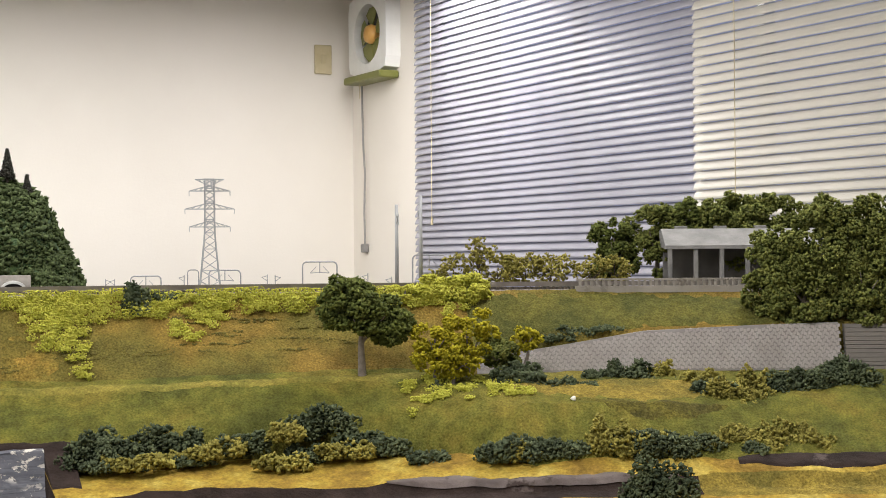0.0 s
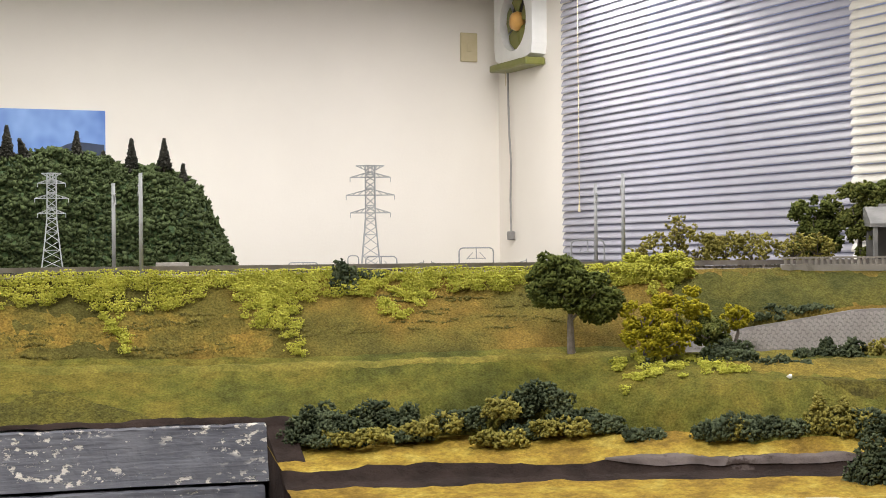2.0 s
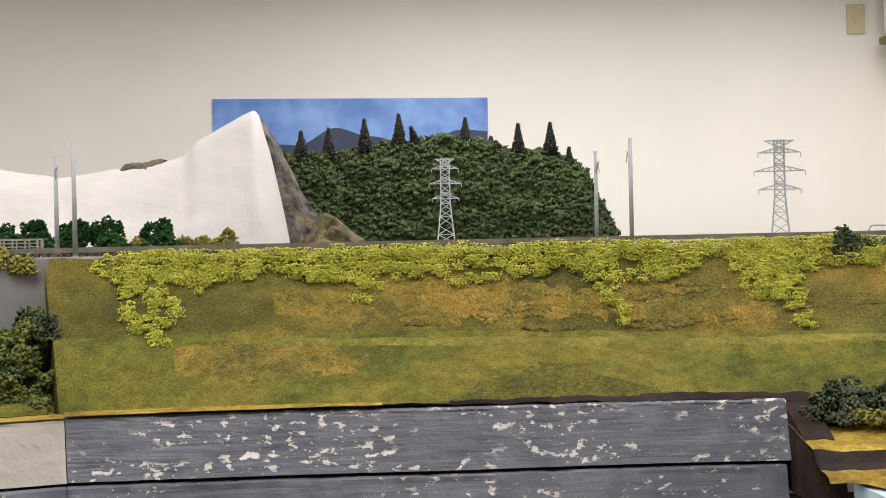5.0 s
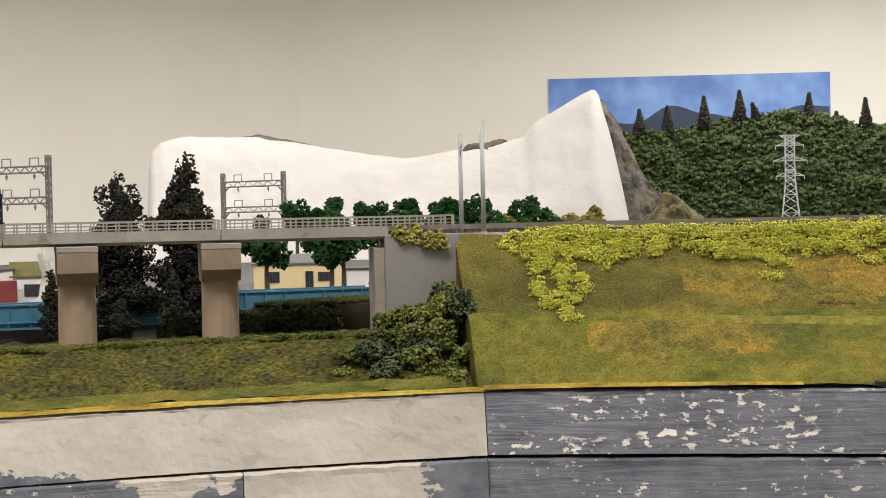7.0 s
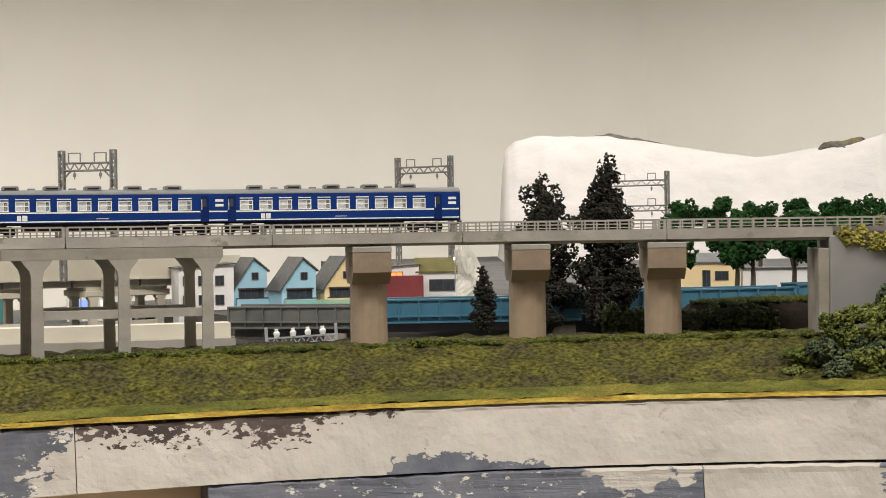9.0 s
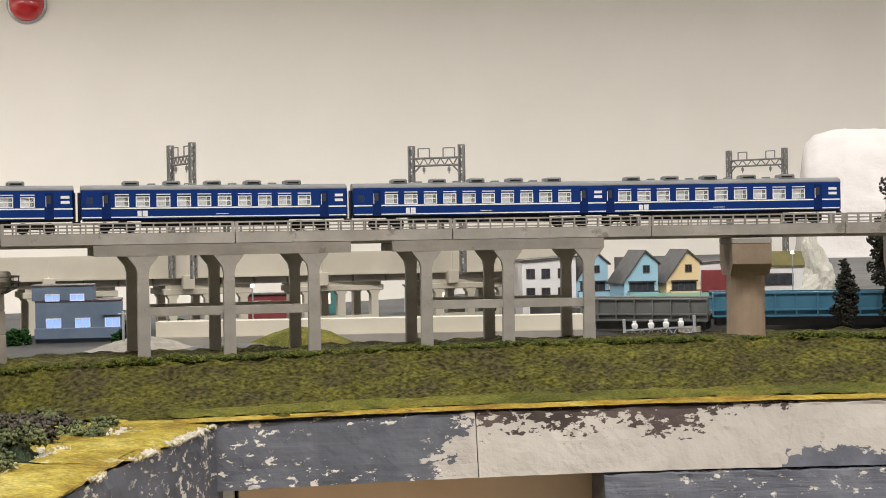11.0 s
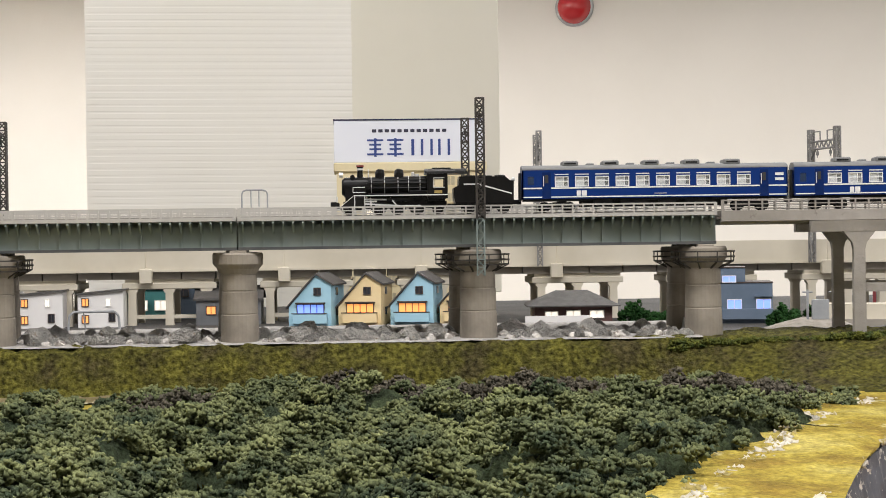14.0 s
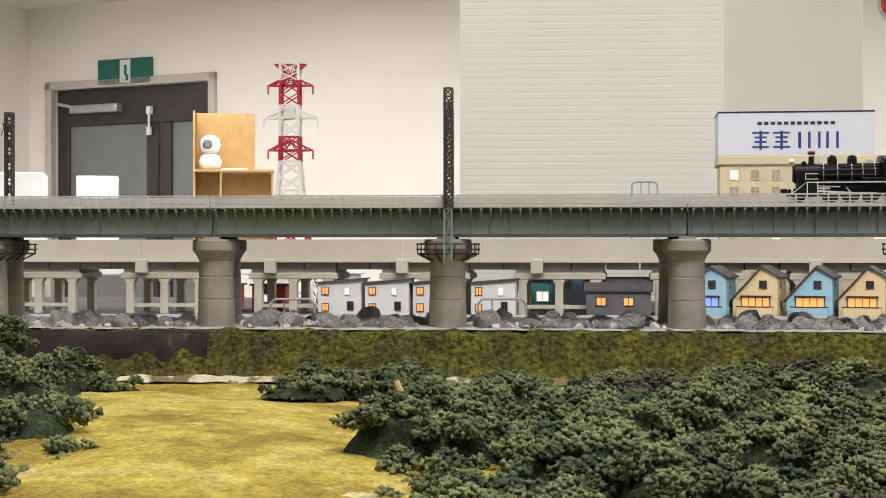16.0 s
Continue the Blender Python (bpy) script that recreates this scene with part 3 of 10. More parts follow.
GREYSTAIN = turf("grey_olive_turf", ((0.105, 0.1, 0.026), (0.135, 0.125, 0.028), (0.165, 0.145, 0.03)), 0.02)
drape("ground_stain", 1.03, 1.19, lambda q: board_edge(q) + 0.006 + 0.042 * max(0.0, 1 - abs(q - 1.10) / 0.065) ** 0.8 + 0.003 * noise.noise(Vector((q * 80, 0, 0))), lambda q: board_edge(q) + 0.003, GREYSTAIN, "greyish olive stain on the terrace", 0.0009)
drape("ground_mud_line", 1.035, 1.245, lambda q: board_edge(q) + 0.0035 + 0.007 * min(1, (q - 1.03) / 0.13) + 0.002 * noise.noise(Vector((q * 90, 3, 0))), lambda q: board_edge(q) + 0.002, MUD, "dark brown bare strip along the foot of the terrace", 0.0016)

OCHRE = turf("ochre_turf", ((0.15, 0.13, 0.033), (0.2, 0.16, 0.036), (0.26, 0.19, 0.04), (0.31, 0.205, 0.044)), 0.03, 0.0013, 0.003, None, 0.45)
for s0, s1, n0, n1 in ((0.955, 1.13, -0.034, -0.064), (0.895, 1.0, -0.068, -0.108), (1.13, 1.20, -0.04, -0.062), (1.205, 1.25, -0.045, -0.07)):
    drape("ground_ochre_slope", s0, s1, lambda q, a=s0, b=s1, m=n0, k=n1: (m + k) / 2 + (m - k) / 2 * (math.sin(math.pi * (q - a + 0.002) / (b - a + 0.004)) ** 0.35 + 0.3 * noise.noise(Vector((q * 45, m * 90, 1)))) + 0.002, lambda q, a=s0, b=s1, m=n0, k=n1: (m + k) / 2 - (m - k) / 2 * (math.sin(math.pi * (q - a + 0.002) / (b - a + 0.004)) ** 0.35 + 0.3 * noise.noise(Vector((q * 45, k * 90, 7)))) - 0.002, OCHRE, "ochre patch of turf on the embankment slope", 0.0004)

# paler strip on the ledge: the light on its flat top, as colour
LEDGE_LIT = turf("lit_ledge_turf", ((0.17, 0.158, 0.036), (0.215, 0.195, 0.042), (0.27, 0.225, 0.05)), 0.03, 0.0013, 0.002, None, 0.3)
LEDGE_AT = [0.834, 1.0, 1.2, 1.3, 1.44, 1.5]
drape("ground_ledge", 0.95, 1.495, lambda q: float(np.interp(q, LEDGE_AT, [-0.0735, -0.0715, -0.0715, -0.0915, -0.0935, -0.0895])) + 0.0008 * noise.noise(Vector((q * 90, 4, 2))), lambda q: float(np.interp(q, LEDGE_AT, [-0.081, -0.083, -0.086, -0.108, -0.111, -0.104])) + 0.002 * noise.noise(Vector((q * 60, 9, 2))), LEDGE_LIT, "yellow green turf ledge of the terrace, coloured paler for the light on its top", 0.0012)
SLOPE = turf("green_slope_turf", ((0.078, 0.082, 0.022), (0.105, 0.104, 0.025), (0.135, 0.126, 0.028)), 0.03, 0.0013, 0.002, None, 0.4)
drape("ground_upper_slope", 1.515, 1.76, lambda q: -0.0195, lambda q: -0.0665, SLOPE, "plain olive green turf slope above the retaining wall", 0.0010)
YELLOWTURF = turf("yellow_turf", ((0.19, 0.158, 0.036), (0.26, 0.2, 0.042), (0.32, 0.24, 0.048)), 0.03, 0.0013, 0.003, None, 0.4)
drape("ground_yellow_patch", 1.525, 1.665, lambda q: -0.106 + 0.003 * noise.noise(Vector((q * 60, 3, 5))), lambda q: -0.126 - 0.030 * math.sin(math.pi * (q - 1.52) / 0.15) ** 0.6 + 0.004 * noise.noise(Vector((q * 50, 6, 5))), YELLOWTURF, "yellow patch of turf on the terrace", 0.0008)
# brown turf darkened to carry the shading of a hollow in the slope
HOLLOW_SHADE = turf("shaded_hollow_turf", ((0.085, 0.076, 0.022), (0.115, 0.102, 0.024), (0.155, 0.135, 0.026)), 0.02)
drape("ground_scar", 1.562, 1.665, lambda q: -0.152 + 0.004 * noise.noise(Vector((q * 60, 1, 5))), lambda q: -0.154 - 0.016 * math.sin(math.pi * (q - 1.562) / 0.103) ** 0.7 - 0.003 * noise.noise(Vector((q * 90, 1, 5))), HOLLOW_SHADE, "brown turf patch on the terrace slope, darkened for the shading of a hollow", 0.0005)

BANK = [
    (-1.5, ((0.036, 1.014), (0.028, 1.029), (-0.028, 1.029), (-0.032, 1.0265), (-0.037, 1.009), (-0.040, 1.005))),
    (0.09, ((0.036, 1.014), (0.028, 1.030), (-0.026, 1.030), (-0.030, 1.027), (-0.040, 1.009), (-0.046, 1.005))),
    (0.17, ((0.036, 1.014), (0.028, 1.032), (-0.026, 1.031), (-0.032, 1.029), (-0.075, 1.012), (-0.100, 1.0085))),
    (0.25, ((0.036, 1.014), (0.028, 1.032), (-0.028, 1.0315), (-0.034, 1.030), (-0.080, 1.0125), (-0.116, 1.0085))),
    (0.5, ((0.036, 1.014), (0.028, 1.034), (-0.028, 1.0345), (-0.036, 1.033), (-0.082, 1.015), (-0.114, 1.0105))),
    (0.834, ((0.036, 1.014), (0.028, 1.037), (-0.028, 1.0375), (-0.036, 1.036), (-0.085, 1.019), (-0.112, 1.0135))),
]
BANKTURF = turf("bank_turf", ((0.078, 0.066, 0.026), (0.09, 0.082, 0.022), (0.105, 0.098, 0.021), (0.13, 0.12, 0.023)), 0.02, 0.0024, 0.006, None, 0.8)
structure("ground_bank", loft(BANK, 0.004, 6, rough=0.0022, freq=110.0), BANKTURF, "mottled green and brown turf bank below the bridges", True)

# sandy strip along the front edge
structure("ground_verge", loft([(0.2, ((-0.108, 1.0095), (-0.118, 1.0088))), (0.5, ((-0.112, 1.0122), (-0.122, 1.0108))), (0.84, ((-0.109, 1.0150), (-0.119, 1.0138)))], rough=0.0004), SAND, "narrow yellow sandy verge along the edge", True)

structure("ground_bank_foot", loft([(0.2, ((-0.094, 1.0125), (-0.104, 1.0110), (-0.1085, 1.0098))), (0.5, ((-0.095, 1.0152), (-0.105, 1.0137), (-0.1125, 1.0124))), (0.83, ((-0.093, 1.0190), (-0.103, 1.0168), (-0.1095, 1.0152)))], 0.004, 3, rough=0.0012, freq=90.0), TURF_LIGHT, "light green turf along the foot of the bank", True)
structure("ground_verge_end", loft([(0.836, ((-0.108, 1.0157), (-0.1195, 1.0146))), (0.92, ((-0.1225, 1.0162), (-0.130, 1.0148))), (1.0, ((-0.136, 1.0156), (-0.1395, 1.0146)))], rough=0.0003), SAND, "thin yellow sandy line along the edge", True)

# the field in front of the bridge
FIELD = [
    (-1.5, ((-0.036, 1.005), (-0.10, 1.003), (-0.2, 1.003), (-0.35, 1.0), (-0.62, 0.985))),
    (-0.45, ((-0.036, 1.005), (-0.10, 1.001), (-0.15, 1.009), (-0.25, 1.010), (-0.62, 0.985))),
    (-0.37, ((-0.036, 1.004), (-0.10, 1.000), (-0.145, 1.0088), (-0.25, 1.010), (-0.62, 0.985))),
    (-0.315, ((-0.036, 1.004), (-0.10, 1.000), (-0.175, 1.007), (-0.28, 1.009), (-0.62, 0.985))),
    (-0.26, ((-0.036, 1.004), (-0.10, 1.001), (-0.20, 1.001), (-0.30, 1.006), (-0.62, 0.985))),
    (-0.1, ((-0.036, 1.004), (-0.10, 1.002), (-0.2, 1.002), (-0.35, 0.998), (-0.62, 0.985))),
    (0.03, ((-0.038, 1.005), (-0.10, 1.004), (-0.2, 1.003), (-0.35, 0.999), (-0.5, 0.992))),
    (0.10, ((-0.042, 1.006), (-0.10, 1.006), (-0.2, 1.005), (-0.28, 1.004), (-0.354, 1.002))),
    (0.16, ((-0.07, 1.008), (-0.10, 1.008), (-0.14, 1.0075), (-0.18, 1.0065), (-0.215, 1.006))),
    (0.21, ((-0.09, 1.009), (-0.10, 1.0088), (-0.104, 1.0085), (-0.108, 1.008), (-0.113, 1.0075))),
]
structure("ground_field", loft(FIELD, sub=8, rough=0.0015, freq=22), SANDFIELD, "yellow sandy ground in front of the bridge", True)

structure("ground_bank_rim", loft([(-0.5, ((-0.0385, 1.0068), (-0.0425, 1.0066), (-0.0450, 1.0040))), (0.09, ((-0.0425, 1.0078), (-0.0470, 1.0074), (-0.0500, 1.0048)))], 0.004, 3, rough=0.0012, freq=90.0), mat("pale_rim", (0.4, 0.36, 0.24), (0.55, 0.5, 0.36), 0.006, 0.9, bump=0.001, bsize=0.003, c=(0.14, 0.11, 0.05), spot=0.5, spotsize=0.02), "pale crumbly plaster rim at the foot of the bank", True)

# sand and mud steps at the foot of the terraces
def steps(o):
    base = [(1.228, ((-0.138 - o, 1.001), (-0.190, 0.9915), (-0.196, 0.985), (-0.206, 0.983), (-0.215, 0.982), (-0.30, 0.979))),
            (1.42, ((-0.145 - o, 1.003), (-0.199, 0.991), (-0.205, 0.985), (-0.215, 0.983), (-0.225, 0.982), (-0.30, 0.979))),
            (1.56, ((-0.180 - o, 1.005), (-0.209, 0.994), (-0.215, 0.9875), (-0.228, 0.985), (-0.235, 0.984), (-0.30, 0.981))),
            (1.95, ((-0.185 - o, 1.006), (-0.212, 0.996), (-0.218, 0.989), (-0.230, 0.986), (-0.238, 0.984), (-0.30, 0.981)))]
    st = [r[0] for r in base]
    rows = []
    for q in np.arange(1.228, 1.951, 0.006):
        q = float(q)
        keys = [[float(np.interp(q, st, [r[1][k][c] for r in base])) for c in (0, 1)] for k in range(6)]
        w = noise.noise(Vector((q * 14, 3, 1))) + 0.4 * noise.noise(Vector((q * 55, 7, 2)))
        v = noise.noise(Vector((q * 11, 9, 4))) + 0.4 * noise.noise(Vector((q * 60, 2, 6)))
        keys[1][0] += 0.007 * w
        keys[1][1] += 0.0022 * w
        keys[2][0] = min(keys[1][0] - 0.004, keys[2][0] + 0.005 * w)
        keys[3][0] = min(keys[2][0] - 0.003, keys[3][0] + 0.006 * v)
        keys[4][0] = min(keys[3][0] - 0.004, keys[4][0])
        keys[5][0] = min(keys[4][0] - 0.003, max(keys[5][0], float(np.interp(q, [1.228, 1.31], [-0.206, -0.30]))))
        rows.append((q, tuple(tuple(k) for k in keys)))
    return rows


def band(rows, k0, k1):
    return [(s, keys[k0:k1 + 1]) for s, keys in rows]


structure("ground_sand_upper", loft(band(steps(0), 0, 1), rough=0.0012), SAND, "orange yellow sand ledge", True)
solo("ground_mud_end", Shape().sweep([(-0.09, 1.016), (-0.140, 1.0105), (-0.152, 1.004), (-0.176, 0.9945), (-0.194, 0.982), (-0.198, 0.965), (-0.09, 0.965)], 1.2283, 1.246, 0.006), MUD, "dark brown mud face beside the foam block", "", "structure")
structure("ground_mud", loft([r for r in band(steps(0), 1, 3) if r[0] < 1.635], rough=0.0012), MUD, "dark brown bare mud step", True)
structure("ground_sand_end", loft([r for r in band(steps(0), 1, 3) if r[0] > 1.629], rough=0.0012), YELLOWTURF, "yellow green turf slope beyond the mud step", True)
lens = []
for q, k in steps(0):
    if not 1.655 < q < 1.9:
        continue
    e = min(1.0, (q - 1.65) / 0.04) ** 0.6
    a, b = Vector(k[0]), Vector(k[1])
    f0, f1 = 0.62 - 0.34 * e + 0.05 * noise.noise(Vector((q * 50, 1, 1))), 0.62 + 0.26 * e + 0.05 * noise.noise(Vector((q * 50, 5, 1)))
    lens.append((q, tuple((a.lerp(b, f).x, a.lerp(b, f).y + d) for f, d in ((f0, -0.0006), (f0 + 0.08, 0.0010), ((f0 + f1) / 2, 0.0011), (f1 - 0.08, 0.0010), (f1, -0.0006)))))
structure("ground_mud_lens", loft(lens, rough=0.0008), MUD, "dark brown mud hollow in the yellow sand", True)
dry = []
for q, k in steps(0):
    if 1.43 < q < 1.62:
        e = min(1.0, (q - 1.43) / 0.03, (1.62 - q) / 0.02)
        a, b = Vector(k[1]), Vector(k[2])
        dry.append((q, tuple((p.x - 0.0008, p.y + d) for p, d in zip((a + Vector((0.003, 0.0004)), a.lerp(b, 0.25 * e), a.lerp(b, (0.62 + 0.25 * noise.noise(Vector((q * 45, 8, 3)))) * e)), (0.0003, 0.0012, 0.0004)))))
structure("ground_dry_mud", loft(dry, rough=0.0012), DRYMUD, "dried grey brown mud along the top of the step", True)
structure("ground_sand_lower", loft(band(steps(0), 3, 5), rough=0.0012), SAND, "orange yellow sand ledge", True)

# base board behind the line, up to the far walls
base_pts = [at(s, 0.03, 0) for s in np.arange(-1.5, 1.96, 0.1)]
outline = [(p.x, p.y) for p in base_pts] + [(3.1, -1.55), (6.25, 0.95), (3.86, 3.52), (2.3, 3.3), (1.9, 2.2), (1.1, 1.15), (0.6, 0.86), (-1.6, 0.86)]
structure("ground_base", Shape().prism(outline, 0.94, 1.016, "z"), mat("layout_base", (0.05, 0.048, 0.045), (0.085, 0.08, 0.075), 0.08, 0.9, bump=0.001, bsize=0.005), "wide grey brown base board of the layout")
legs_at = [(-1.1, 0.9), (-0.9, 0.2), (0.6, 0.5), (1.4, -0.6), (2.8, -1.2), (5.6, 1.0), (3.6, 3.2), (2.2, 2.4)]
for x, y in legs_at:
    solo("table_leg", Shape().box(x - 0.03, x + 0.03, y - 0.03, y + 0.03, FLOOR, 0.94, 0.003), mat("pale_wood", (0.42, 0.3, 0.18), (0.5, 0.37, 0.23), 0.03, 0.6), "pale square wooden table leg under the board", "table leg", group="legs of the layout table")
structure("table_board", Shape().prism([(p.x, p.y) for p in [at(s, 0.08, 0) for s in np.arange(-1.5, 1.96, 0.1)]] + [(p.x, p.y) for p in [at(s, -0.1 if s > 0.25 else -0.45 , 0) for s in np.arange(1.95, -1.51, -0.1)]], 0.90, 0.925, "z"), mat("plywood", (0.45, 0.33, 0.22), (0.52, 0.4, 0.28), 0.05, 0.6), "plywood board that carries the scenery")

# ---- painted foam blocks along the edge ----


def coat(base, over, name, rag=0.5, size=0.006):
    """The base material with a second colour where the mesh's coat value, made ragged by noise, is above zero."""
    m = base.copy()
    m.name = name
    N, L = m.node_tree.nodes, m.node_tree.links
    bs = N["Principled BSDF"]
    co = [q for q in N if q.bl_idname == "ShaderNodeTexCoord"][0]
    src = bs.inputs["Base Color"].links[0].from_socket
    at_n = N.new("ShaderNodeAttribute")
    at_n.attribute_name = "coat"
    mp = N.new("ShaderNodeMapping")
    mp.inputs["Scale"].default_value = (1 / size, 1 / size, 1.8 / size)
    L.new(co.outputs["Object"], mp.inputs["Vector"])
    t = N.new("ShaderNodeTexNoise")
    t.inputs["Scale"].default_value = 1.0
    t.inputs["Detail"].default_value = 6
    t.inputs["Roughness"].default_value = 0.62
    L.new(mp.outputs[0], t.inputs["Vector"])
    k = N.new("ShaderNodeMath")
    k.operation = "MULTIPLY_ADD"
    L.new(t.outputs["Fac"], k.inputs[0])
    k.inputs[1].default_value = 2 * rag
    k.inputs[2].default_value = -rag
    add = N.new("ShaderNodeMath")
    L.new(k.outputs[0], add.inputs[0])
    L.new(at_n.outputs["Fac"], add.inputs[1])
    mr = N.new("ShaderNodeMapRange")
    mr.inputs["From Min"].default_value, mr.inputs["From Max"].default_value = -0.012, 0.012
    L.new(add.outputs[0], mr.inputs["Value"])
    t2 = N.new("ShaderNodeTexNoise")
    t2.inputs["Scale"].default_value = 60.0
    t2.inputs["Detail"].default_value = 6
    L.new(co.outputs["Object"], t2.inputs["Vector"])
    r2 = N.new("ShaderNodeValToRGB")
    r2.color_ramp.elements[0].position, r2.color_ramp.elements[1].position = 0.35, 0.65
    r2.color_ramp.elements[0].color, r2.color_ramp.elements[1].color = (*over[0], 1), (*over[1], 1)
    L.new(t2.outputs["Fac"], r2.inputs["Fac"])
    mx = N.new("ShaderNodeMix")
    mx.data_type = "RGBA"
    L.new(mr.outputs[0], mx.inputs[0])
    L.new(src, mx.inputs[6])
    L.new(r2.outputs["Color"], mx.inputs[7])
    L.new(mx.outputs[2], bs.inputs["Base Color"])
    return m


def fascia(s0, s1, n0, n1, zt0, zt1, h, material, label, lean=0.008, back=0.03, paint=None, slant=0.0):
    """A foam block below the edge from s0 to s1, worn along its top. paint(s, q) is above zero where a second coat lies, q downwards."""
    sh = Shape()
    k = max(2, round((s1 - s0) / 0.0025))
    J = 14
    rows, mask = [], []
    for i in range(k + 1):
        t = i / k
        s = s0 + (s1 - s0) * t
        n, zt = (n0(s) if callable(n0) else n0 + (n1 - n0) * t), zt0 + (zt1 - zt0) * t
        chip = 0.0007 * noise.noise(Vector((s * 90, n * 3, 1))) + 0.0006 * noise.noise(Vector((s * 230, 2, 5)))
        face = [(s, n + back, zt - 0.001, 0.0), (s, n + 0.002 + abs(chip) * 2, zt + chip * 0.5, 0.0), (s, n - 0.0006, zt - 0.0010 + chip, 0.02)]
        for j in range(1, J + 1):
            q = j / J
            w = 0.0007 * noise.fractal(Vector((s * 60, q * h * 60, n * 10)), 0.8, 2, 4)
            face.append((s - slant * q * (1 - t), n - lean * q + w, zt - h * q, q))
        face.append((s, n + back, zt - h, 1.0))
        rows.append([at(*f[:3]) for f in face])
        mask += [float(paint(s, f[3])) if paint else 0.0 for f in face]
    m = len(rows[0])
    for r in rows:
        sh.v += [tuple(p) for p in r]
    for i in range(k):
        for j in range(m):
            sh.f.append((i * m + j, i * m + (j + 1) % m, i * m + m + (j + 1) % m, i * m + m + j))
    sh.f += [tuple(range(m - 1, -1, -1)), tuple(range(k * m, k * m + m))]
    ob = solo("foam_block", sh, material, label, "foam block", group="foam blocks along the edge", smooth=False)
    if paint:
        ob.data.attributes.new("coat", "FLOAT", "POINT").data.foreach_set("value", mask)
    return ob


def low_grey(s, q):
    """Grey brushed along the lower edge of the bare block's end."""
    return q - (1.0 - np.interp(s, [0.54, 0.553, 0.595, 0.602, 0.625, 0.66], [0.22, 0.3, 0.24, 0.1, 0.08, -0.3]))


def smear(s, q):
    """Plaster smeared down over the joint onto the painted block, two tongues."""
    return max(0.28 - q - 0.30 * abs((s - 0.668) / 0.026) ** 1.5, 0.16 - q - 0.3 * abs((s - 0.698) / 0.012) ** 2)


def end_grey(s, q):
    return (s - 0.803) / 0.03


def left_bare(s, q):
    """The grey coat gives out towards the bare block."""
    return (s - 0.345) / 0.03 + 0.3 * q


def brown_top(s, q):
    """Dark brown ground colour spilt down from the verge."""
    return np.interp(s, [0.345, 0.36, 0.40, 0.43, 0.455, 0.475, 0.50, 0.54], [0.05, 0.16, 0.22, 0.12, 0.34, 0.26, 0.06, -0.02]) - q * 0.75 - 0.04


GREY_L = "dark grey painted foam block with chipped white patches"
PL_L = "bare whitish plastered foam block with rough edges"
GREYS, BARE = ((0.085, 0.09, 0.113), (0.145, 0.15, 0.175)), ((0.4, 0.366, 0.325), (0.475, 0.437, 0.39))
SMOOTHGREY = chipped("brushed_grey_paint", (0.085, 0.09, 0.113), (0.15, 0.155, 0.18), (0.6, 0.57, 0.52), 0.6, 0.0009)
fascia(0.836, 1.228, board_edge, None, 1.0138, 1.0108, 0.030, GREYPAINT, GREY_L)
fascia(0.5435, 0.8355, -0.121, -0.118, 1.0105, 1.0135, 0.030, coat(PLASTER, GREYS, "plaster_with_grey_edge", 0.3), "bare whitish plastered foam block with grey paint along its lower edge", paint=low_grey, slant=0.012)
fascia(0.3535, 0.543, -0.119, -0.121, 1.009, 1.0105, 0.030, coat(PLASTER, ((0.045, 0.03, 0.026), (0.085, 0.06, 0.052)), "plaster_stained_brown", 0.7, 0.005), "bare whitish plastered foam block stained brown along its top", paint=brown_top)
fascia(0.216, 0.353, -0.116, -0.119, 1.008, 1.009, 0.030, coat(FLAKED, BARE, "flaked_grey_over_plaster", 1.6, 0.012), GREY_L, paint=left_bare)
fascia(0.42, 0.7065, -0.128, -0.1305, 0.979, 0.981, 0.05, coat(SMOOTHGREY, BARE, "grey_with_plaster_smear", 0.3, 0.01), "dark grey painted foam block with a smear of plaster", 0.012, paint=smear)
fascia(0.707, 0.835, -0.1305, -0.129, 0.981, 0.982, 0.05, coat(PLASTER, GREYS, "plaster_half_painted", 0.8, 0.008), "plastered foam block half painted grey", 0.012, paint=end_grey)
fascia(0.8355, 1.225, lambda q: board_edge(q) - 0.009, None, 0.982, 0.979, 0.05, SMOOTHGREY, GREY_L, 0.012)
fascia(1.335, 1.95, -0.303, -0.303, 0.982, 0.984, 0.05, PLASTER, PL_L)


def edge_block(a, b, za, zb, h, material, label):
    """A straight foam block from a to b, its painted face to the outside of the field."""
    a, b = Vector(a), Vector(b)
    u = (b - a).normalized()
    w = Vector((u.y, -u.x))
    ln = (b - a).length
    sh = Shape()
    k = max(3, round(ln / 0.005))
    m = 9
    for i in range(k + 1):
        t = i / k
        p = a + u * ln * t
        z = za + (zb - za) * t
        for j in range(m):
            q = j / (m - 2)
            if j == m - 1:
                o, zz = -0.03, z - h
            elif j == 0:
                o, zz = -0.03, z - 0.009
            else:
                q = (j - 1) / (m - 3)
                o = 0.004 * q + 0.0012 * noise.fractal(Vector((p.x * 70, p.y * 70, q * h * 70)), 0.8, 2, 4)
                zz = z - 0.0022 - h * q + (0.0012 * noise.noise(Vector((p.x * 120, p.y * 120, 3))) if j == 1 else 0)
            sh.v.append((p.x + w.x * o, p.y + w.y * o, zz))
    for i in range(k):
        for j in range(m):
            sh.f.append((i * m + j, i * m + (j + 1) % m, i * m + m + (j + 1) % m, i * m + m + j))
    sh.f += [tuple(range(m - 1, -1, -1)), tuple(range(k * m, k * m + m))]
    return solo("foam_block", sh, material, label, "foam block", group="foam blocks along the edge")


